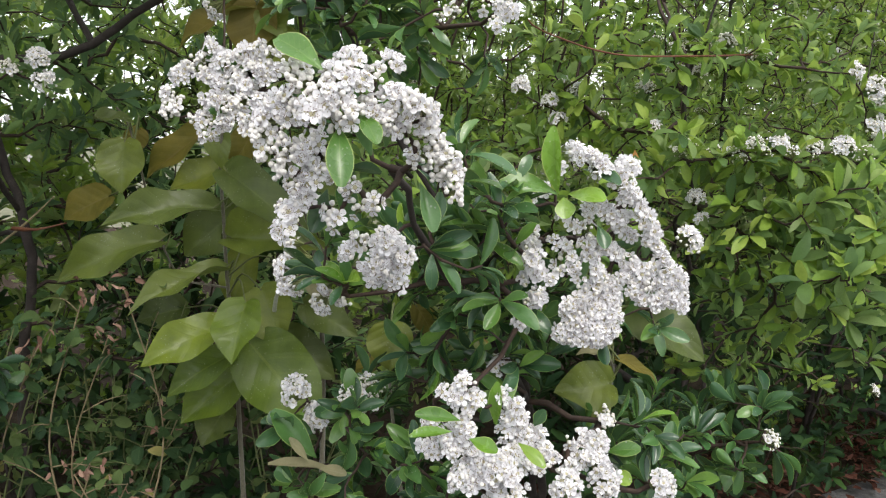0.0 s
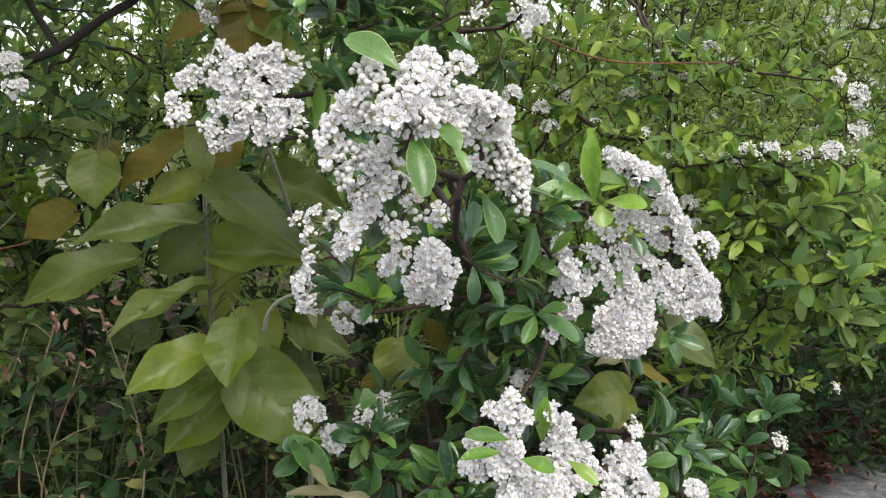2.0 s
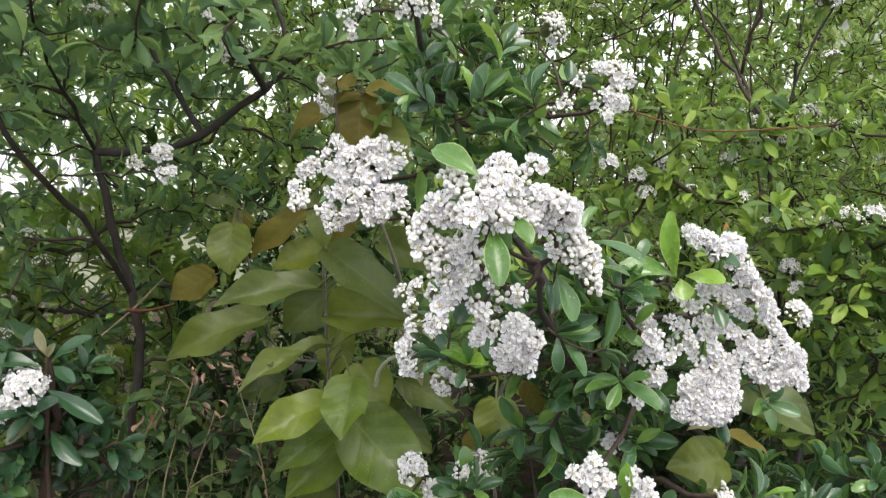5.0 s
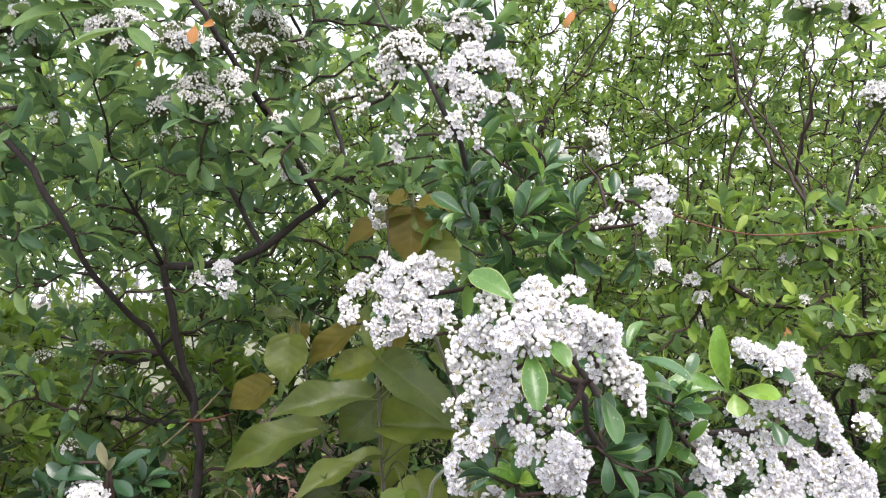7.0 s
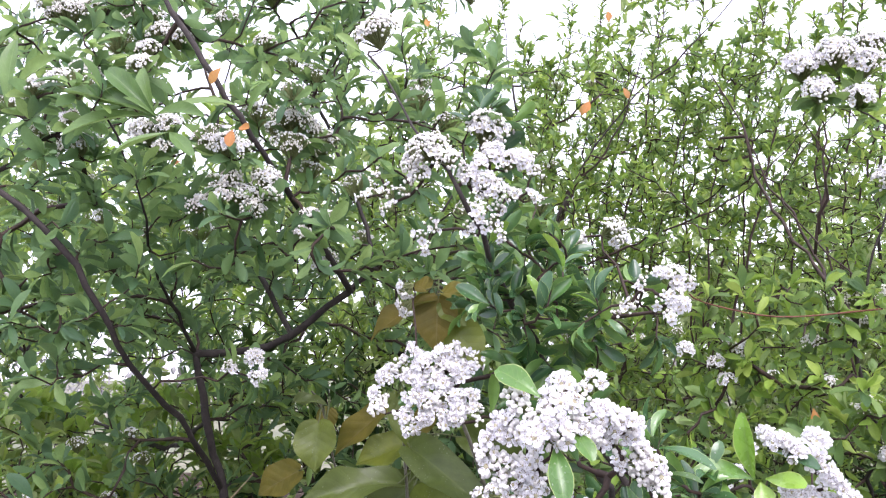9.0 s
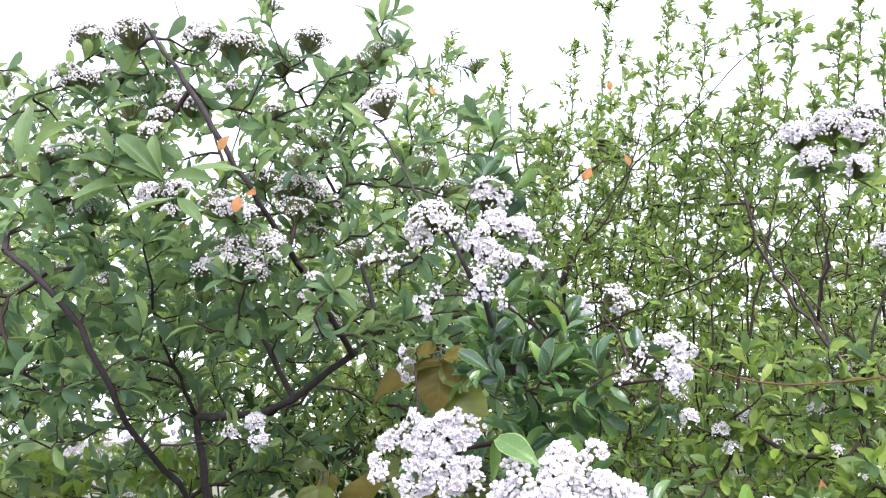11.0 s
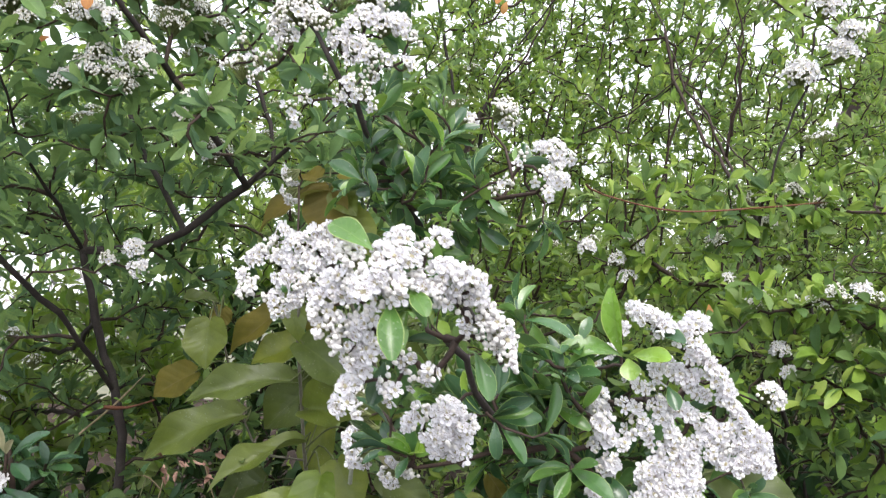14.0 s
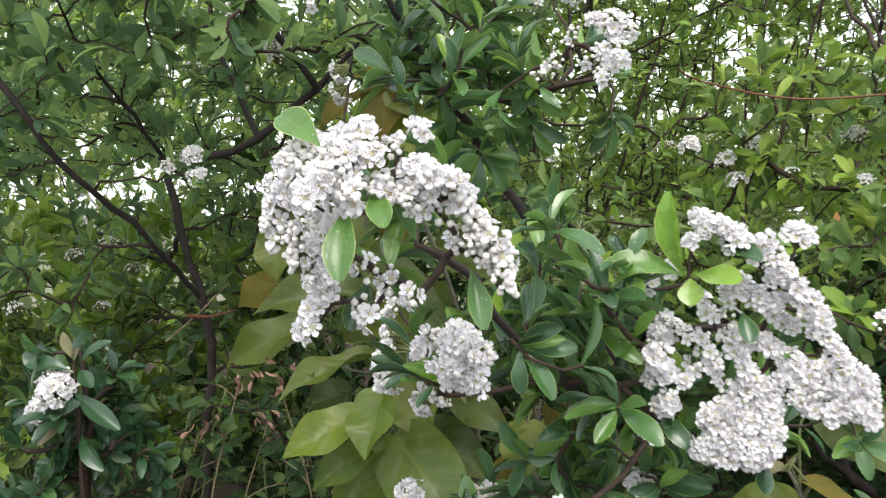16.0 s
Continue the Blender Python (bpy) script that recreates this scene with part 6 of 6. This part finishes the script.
hw.reach(cloud_points(hrng, 2200, (-0.12, 0.72, 0.05), (1.5, 1.7, 1.32), hedge_keep), 0.4, 0.4, 0.008)
# leafy ends that stand out of the hedge: (centre, radius, count)
ENDS = [
    ((0.111, 0.840, 0.702), 0.05, 10), ((0.184, 0.860, 0.696), 0.05, 12), ((0.252, 0.860, 0.704), 0.05, 12), ((0.325, 0.870, 0.714), 0.05, 12), ((0.402, 0.880, 0.694), 0.06, 12),
    ((0.149, 0.840, 0.636), 0.04, 10), ((0.215, 0.820, 0.597), 0.035, 12), ((0.277, 0.820, 0.591), 0.035, 14), ((0.334, 0.810, 0.588), 0.035, 14), ((0.390, 0.800, 0.585), 0.035, 14),
    ((0.291, 0.800, 0.537), 0.05, 14), ((0.338, 0.760, 0.543), 0.05, 14), ((0.372, 0.730, 0.557), 0.05, 14), ((0.279, 0.800, 0.480), 0.04, 10), ((0.353, 0.720, 0.507), 0.05, 14), ((0.342, 0.800, 0.460), 0.05, 12),
    ((0.400, 0.760, 0.449), 0.05, 12), ((0.289, 0.860, 0.408), 0.05, 12), ((0.381, 0.900, 0.376), 0.06, 12), ((0.095, 0.850, 0.641), 0.04, 8),
]
for c, r, n in ENDS:
    hw.reach(ball(hrng, c, r, n), 0.3, 0.3, 0.004)
# upright leafy spires against the sky
SPIRES = [
    (-0.260, 1.300, 1.372), (-0.281, 1.220, 1.243), (-0.154, 1.300, 1.315), (-0.102, 1.200, 1.166), (-0.023, 1.500, 1.457), (0.039, 1.300, 1.413), (0.110, 1.200, 1.249), (0.199, 1.250, 1.368),
    (0.217, 1.150, 1.136), (0.292, 1.100, 1.248), (0.353, 1.100, 1.209), (0.449, 1.200, 1.235), (-0.321, 1.200, 1.132), (-0.185, 1.200, 1.091), (-0.074, 1.400, 1.215), (0.072, 1.300, 1.227),
    (0.143, 1.200, 1.087), (0.278, 1.250, 1.237), (0.365, 1.300, 1.191), (0.165, 1.400, 1.543), (0.310, 1.300, 1.482), (0.467, 1.300, 1.439),
]
for x, y, z in SPIRES:
    foot = (x - 0.10 + 0.06 * math.sin(x * 40), y + 0.05, 0.62)
    stem = hw.limb([foot, (x - 0.06, y + 0.02, 0.62 + (z - 0.62) * 0.5), (x - 0.02, y, 0.62 + (z - 0.62) * 0.8), (x, y, z)], 0.002)
    hw.spires[stem[-1]] = 0.0024
    hw.twigs += [stem[len(stem) // 3:], stem[len(stem) // 2:], stem[len(stem) // 2:]]
    k = 30
    f = hrng.uniform(0.3, 1.0, k)
    w = 0.055 * (1.05 - f) + 0.014
    pts = np.stack([foot[0] + (x - foot[0]) * f ** 1.2, foot[1] + (y - foot[1]) * f, 0.62 + (z - 0.62) * f], 1)
    hw.reach(pts + hrng.normal(0, 1, (k, 3)) * w[:, None] + np.array((0, 0, 0.02)), 0.5, 0.9, 0.003)
# fine growth above the shelf
hw.reach(cloud_points(hrng, 520, (0.5, 1.15, 0.62), (1.25, 1.7, 1.25), lambda p: p[:, 0] < 0.75 * p[:, 1]), 0.5, 0.5, 0.005)
hw.reach(cloud_points(hrng, 420, (-0.45, 1.0, 0.62), (0.1, 1.55, 1.3), lambda p: p[:, 2] < 1.12 + 0.25 * (p[:, 1] - 1.0)), 0.5, 0.5, 0.005)
hw.reach(cloud_points(hrng, 500, (-0.15, 0.95, 0.62), (0.95, 1.6, 1.3), hedge_keep), 0.5, 0.5, 0.005)
for i, c in enumerate(hrng.permutation(len(hw.twigs))[:1200]):
    tip = hw.P[hw.twigs[c][-1]]
    if tip[2] > 0.66 and i % 10 == 0:
        corymb(hedge, tip + (0, 0, 0.006), hrng.uniform(0.009, 0.014), (0, -0.2, 1), 0.05, 700 + i, False, flower=0.0058, simple=True)
for i, (x, y, z) in enumerate(((0.179, 0.805, 0.606), (-0.277, 1.200, 1.239), (-0.018, 1.100, 1.034), (0.026, 1.200, 1.221), (0.037, 1.100, 1.052), (-0.016, 0.900, 0.965))):
    d = np.array((0.3 * math.sin(i * 2.1), -0.3, -0.7))
    part("leaf", part_orange[i % 4], hedge, "faded orange leaf", to_matrix(place((x, y, z), d, (0.2, -0.9, 0.4), 0.019, 0.010)[0]))
along, tips = hw.leaves(0.0064, (0.0165, 0.027), 0.38, 6, 1.0, 0.35, 0.06)
for q in (along, tips):
    q[:, :3, :3] *= np.interp(q[:, 1, 3], (0.76, 0.84, 1.0), (1.08, 0.86, 0.70))[:, None, None]
# a long reddish twig that lies on the hedge
RED = curve([(0.311, 0.860, 0.708), (0.237, 0.820, 0.699), (0.147, 0.780, 0.693), (0.077, 0.740, 0.705), (0.062, 0.730, 0.713)], 0.015)
V, F, U, MI = tube(RED, np.linspace(0.0011, 0.0007, len(RED)), 6, 0, 0.15, hrng)
part("twig", mesh_from("twig", V, F, [M_RED], U, MI), hedge, "long thin reddish twig")
V, F, U, MI = joined(hw.sets(0.0008, 0.21, 4, most=0.0042))
part("branch", mesh_from("branch", V, F, [M_BARK, M_TWIG], U, MI), hedge, "dark limbs and reddish twigs")
leaf_mass(hedge, along, tips, hrng, M_HEDGE, 0.95, "fresh yellow-green leaves", (0.78, leaf_meshes("leaf", LEAF_MID, M_HEDGE_O)))

# ---- shrubs behind ----
back = thing("firethorn_shrub", None, "tall upright firethorn shoots behind, against the sky", "shrub")
bw = Wood(61)
for x in (-1.6, -1.0, -0.6, -0.3, 0.05, 0.4, 0.8, 1.2):
    bw.limb([(x, 1.9, 0.0), (x + 0.05, 1.85, 0.5), (x - 0.05, 1.8, 0.9), (x + 0.04, 1.78, 1.25)])


def back_keep(p):
    x, y, z = p[:, 0], p[:, 1], p[:, 2]
    top = 1.24 + 0.14 * np.sin(x * 9 + 1) + 0.08 * np.sin(x * 23)
    hole = (x < -0.95) & (x > -1.35) & (np.abs(z - 0.68) < 0.07)
    thin = np.random.default_rng(int(1e6 * abs(float(x[0])))).uniform(0, 1, len(x)) < np.where(z > 1.15, 0.5, np.where(z > 0.6, 1.0, 0.35))
    return (z < top) & ~hole & ((y > 1.5) | (x < -0.1)) & thin


brng = np.random.default_rng(62)
bw.reach(cloud_points(brng, 2300, (-1.9, 1.25, 0.05), (1.5, 2.2, 1.5), back_keep), 0.8, 0.2, 0.008)
bw.limb([(-1.0, 1.1, 0.0), (-0.95, 1.0, 0.3), (-0.85, 0.9, 0.45), (-0.7, 0.85, 0.52)])
bw.limb([(-0.75, 1.1, 0.0), (-0.72, 1.0, 0.25), (-0.62, 0.92, 0.42), (-0.5, 0.9, 0.5)])
bw.limb([(-1.3, 1.2, 0.0), (-1.25, 1.1, 0.3), (-1.1, 1.0, 0.5)])
bw.reach(cloud_points(brng, 640, (-1.35, 0.80, 0.28), (-0.45, 1.25, 0.62), lambda p: (p[:, 1] > 0.86 - 0.1 * np.sin(p[:, 0] * 14)) & (np.sin(p[:, 0] * 37 + p[:, 2] * 29) > -0.55)), 0.5, 0.3, 0.006)
bw.reach(cloud_points(brng, 340, (-1.6, 1.3, 0.68), (-0.25, 1.8, 1.12), lambda p: p[:, 2] > 0), 0.6, 0.3, 0.006)
for i in range(26):
    c = (brng.uniform(-1.15, -0.55), brng.uniform(0.80, 0.92), brng.uniform(0.42, 0.60))
    corymb(back, np.array(c), brng.uniform(0.009, 0.015), (0, -0.3, 1), 0.1, 1200 + i, False, flower=0.0058, simple=True)
along, tips = bw.leaves(0.0088, (0.020, 0.036), 0.40, 6, 1.0, 0.4, 0.05)
V, F, U, MI = joined(bw.sets(0.0008, 0.19, 3, most=0.0035))
part("branch", mesh_from("branch", V, F, [M_BARK, M_TWIG], U, MI), back, "dark upright stems")
leaf_mass(back, along, tips, brng, M_HAZED, 0.0, "pale green leaves along upright shoots, haze painted in")

# ---- farther shrubs across the bed ----
# leaf colour lightened and greyed so that it carries the haze
M_FARLEAF = leaf_material("far_shrub_leaf", [(0.0, (0.20, 0.27, 0.13)), (0.5, (0.31, 0.39, 0.19)), (1.0, (0.44, 0.50, 0.27))], True, 0.55, 0.55, (0.3, 0.38, 0.2))


def far_shrub(x, y, height, spread, seed):
    """A rounded shrub: a fan of stems, leafy from low down to its uneven top."""
    rng = np.random.default_rng(seed)
    ob = thing("far_shrub", None, "leafy shrub behind the firethorns, its green paled for haze", "shrub", "shrubs across the bed")
    stems, poses = [], []
    for k in range(28):
        a, lean = rng.uniform(0, 6.28), spread * rng.uniform(0.1, 1.0)
        top = np.array((x + lean * math.cos(a), y + 0.6 * lean * math.sin(a), height * rng.uniform(0.62, 1.0)))
        L = curve([(x + 0.1 * math.cos(a), y + 0.1 * math.sin(a), 0), (x + 0.55 * lean * math.cos(a), y + 0.3 * lean * math.sin(a), top[2] * 0.5), top], 0.08)
        stems.append(tube(L, np.linspace(0.005, 0.0015, len(L)), 4, 0, 0.1, rng))
        n = 190
        t = rng.uniform(0.22, 1.0, n)
        p = np.stack([np.interp(t, np.linspace(0, 1, len(L)), L[:, i]) for i in range(3)], 1)
        side = rng.normal(0, 1, (n, 3)) * (0.03 + 0.09 * (1.05 - t))[:, None]
        ln = rng.uniform(0.028, 0.052, n)
        poses.append(place(p + side, unit(side + np.array((0, 0, 0.05))), unit(np.array((0, -0.3, 0.7)) + rng.normal(0, 0.5, (n, 3))), ln, ln * 0.42))
    V, F, U, MI = joined(stems)
    part("stem", mesh_from("stem", V, F, [M_BARK], U, MI), ob, "dark upright stems")
    V, F, U, MI = joined(leaf_sets(LEAF_TINY, np.concatenate(poses), rng))
    part("foliage", mesh_from("foliage", V, F, [M_FARLEAF], U, MI), ob, "green leaves with haze painted in", kind="stuff")


for i, (x, y, height, spread) in enumerate(((-0.55, 2.8, 0.95, 0.5), (0.05, 2.7, 1.1, 0.5), (0.6, 2.7, 1.3, 0.55), (1.15, 2.6, 1.35, 0.55), (1.8, 2.5, 1.3, 0.6))):
    far_shrub(x, y, height, spread, 660 + i)

# ---- low foliage between the stems, shade painted into its leaf colour ----
low = thing("ground_shrub", None, "low shrub with shade painted into its leaf colour, also filling in below the hedge", "shrub")
uw = Wood(71)
for x in (-1.2, -0.9, -0.6, -0.3, 0.0, 0.25):
    uw.limb([(x, 1.05, 0.0), (x + 0.02, 1.03, 0.15), (x, 1.02, 0.3)])
urng = np.random.default_rng(72)


# darkened leaves below the hedge, in place of its own shaded lower leaves
def low_right(p):
    x, y, z = p[:, 0], p[:, 1], p[:, 2]
    behind = -((x - 0.29) * 0.5 - (y - 0.80) * 0.87)
    return (behind > 0.06 + 0.45 * (0.4 - z)) & (y > 0.9)


def low_keep(p):
    x, y, z = p[:, 0], p[:, 1], p[:, 2]
    return (z < np.where(x < -0.5, 0.30, 0.46) + 0.1 * np.sin(x * 8) + 0.2 * (x < -0.2) * (x > -0.5) * (y > 1.0)) & (y > 0.95 + 0.06 * np.sin(x * 11 + 2))


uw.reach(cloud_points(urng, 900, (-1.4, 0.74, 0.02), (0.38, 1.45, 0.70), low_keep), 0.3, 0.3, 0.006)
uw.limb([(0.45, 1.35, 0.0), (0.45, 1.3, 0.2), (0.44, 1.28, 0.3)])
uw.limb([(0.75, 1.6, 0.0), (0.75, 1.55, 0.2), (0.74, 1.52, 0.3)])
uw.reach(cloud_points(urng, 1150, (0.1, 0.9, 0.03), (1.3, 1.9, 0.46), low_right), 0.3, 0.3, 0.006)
along, tips = uw.leaves(0.009, (0.016, 0.03), 0.46, 5, 1.0, 0.25, 0.05)
V, F, U, MI = joined(uw.sets(0.0008, 0.36, 4, most=0.006))
part("branch", mesh_from("branch", V, F, [M_BARK, M_TWIG], U, MI), low, "thin dark stems")
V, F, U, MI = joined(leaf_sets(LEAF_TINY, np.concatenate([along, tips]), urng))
part("foliage", mesh_from("foliage", V, F, [M_SHADED], U, MI), low, "small leaves, dark green with shade painted in", kind="stuff")

# ---- weeds with dry seed husks ----
wrng = np.random.default_rng(81)


def weed(x, y, h, dry, seed, stems_=0, lean=1.0):
    rng = np.random.default_rng(seed)
    w = thing("weed", None, "thin weed with small rounded leaves" + (" and dry brown seed husks" if dry else ""), "weed", "weeds in the undergrowth")
    stems, poses, husks = [], [], []
    for k in range(stems_ or int(rng.integers(1, 4))):
        a = rng.uniform(0, 6.28)
        top = np.array((x + 0.08 * lean * math.cos(a) * h / 0.4, y + 0.06 * lean * math.sin(a), h * (1 - lean * rng.uniform(0, 0.25))))
        L = curve([(x, y, 0), (x + 0.01 * math.cos(a), y, h * 0.3), (x + 0.05 * math.cos(a), y + 0.02 * math.sin(a), h * 0.65), top], 0.02)
        stems.append(tube(L, np.linspace(0.0016, 0.0007, len(L)), 5))
        for i in range(3, len(L) - 1):
            if rng.uniform() < 0.75:
                d = unit(np.array((math.cos(i * 2.4), math.sin(i * 2.4), rng.uniform(0.1, 0.8))))
                ln = rng.uniform(0.02, 0.06)
                B = curve([L[i], L[i] + d * ln * 0.5 + np.array((0, 0, 0.004)), L[i] + d * ln], 0.012)
                stems.append(tube(B, np.linspace(0.0008, 0.0005, len(B)), 4))
                n = int(rng.integers(3, 7))
                q = B[rng.integers(0, len(B), n)]
                dd = unit(d + rng.normal(0, 0.7, (n, 3)))
                s_ = rng.uniform(0.010, 0.021, n)
                poses.append(place(q, dd, unit(np.array((0, -0.4, 0.8)) + rng.normal(0, 0.4, (n, 3))), s_, s_ * rng.uniform(0.5, 0.75, n)))
        if dry:
            n = 11
            q = top + rng.normal(0, 0.011, (n, 3))
            s_ = rng.uniform(0.007, 0.012, n)
            husks.append(place(q, unit(rng.normal(0, 1, (n, 3)) - (0, 0, 0.5)), rng.normal(0, 1, (n, 3)), s_, s_ * 0.45))
    V, F, U, MI = joined(stems)
    part("stem", mesh_from("stem", V, F, [M_STRAW if dry else M_WEEDSTEM], U, MI), w)
    V, F, U, MI = joined([q for q in leaf_sets(LEAF_ROUND, np.concatenate(poses), rng) if len(q[0])])
    part("foliage", mesh_from("foliage", V, F, [M_WEED], U, MI), w, "small dull green leaves", kind="stuff")
    for tuft in husks:
        V, F, U, MI = joined([q for q in leaf_sets(LEAF_ROUND, tuft, rng) if len(q[0])])
        part("seed_head", mesh_from("seed_head", V, F, [M_DRY], U, MI), w, "curled brown dry husks", kind="stuff")


for i in range(24):
    x = -0.16 - 0.62 * wrng.uniform() ** 0.9
    y = wrng.uniform(0.86, 1.04) if x > -0.42 else wrng.uniform(0.70, 0.98)
    weed(x, y, wrng.uniform(0.26, 0.50), False, 500 + i)
for i, (p, dry) in enumerate((((-0.332, 0.820, 0.393), False), ((-0.282, 0.820, 0.431), False), ((-0.211, 0.840, 0.268), False))):
    weed(p[0] - 0.02, p[1], p[2] + 0.02, dry, 600 + i)
for i, p in enumerate(((-0.329, 0.760, 0.464), (-0.319, 0.770, 0.469), (-0.379, 0.760, 0.404), (-0.352, 0.740, 0.281), (-0.332, 0.760, 0.279), (-0.313, 0.800, 0.249), (-0.271, 0.830, 0.312), (-0.327, 0.800, 0.401))):
    weed(p[0], p[1], p[2], True, 640 + i, 1, 0.12)
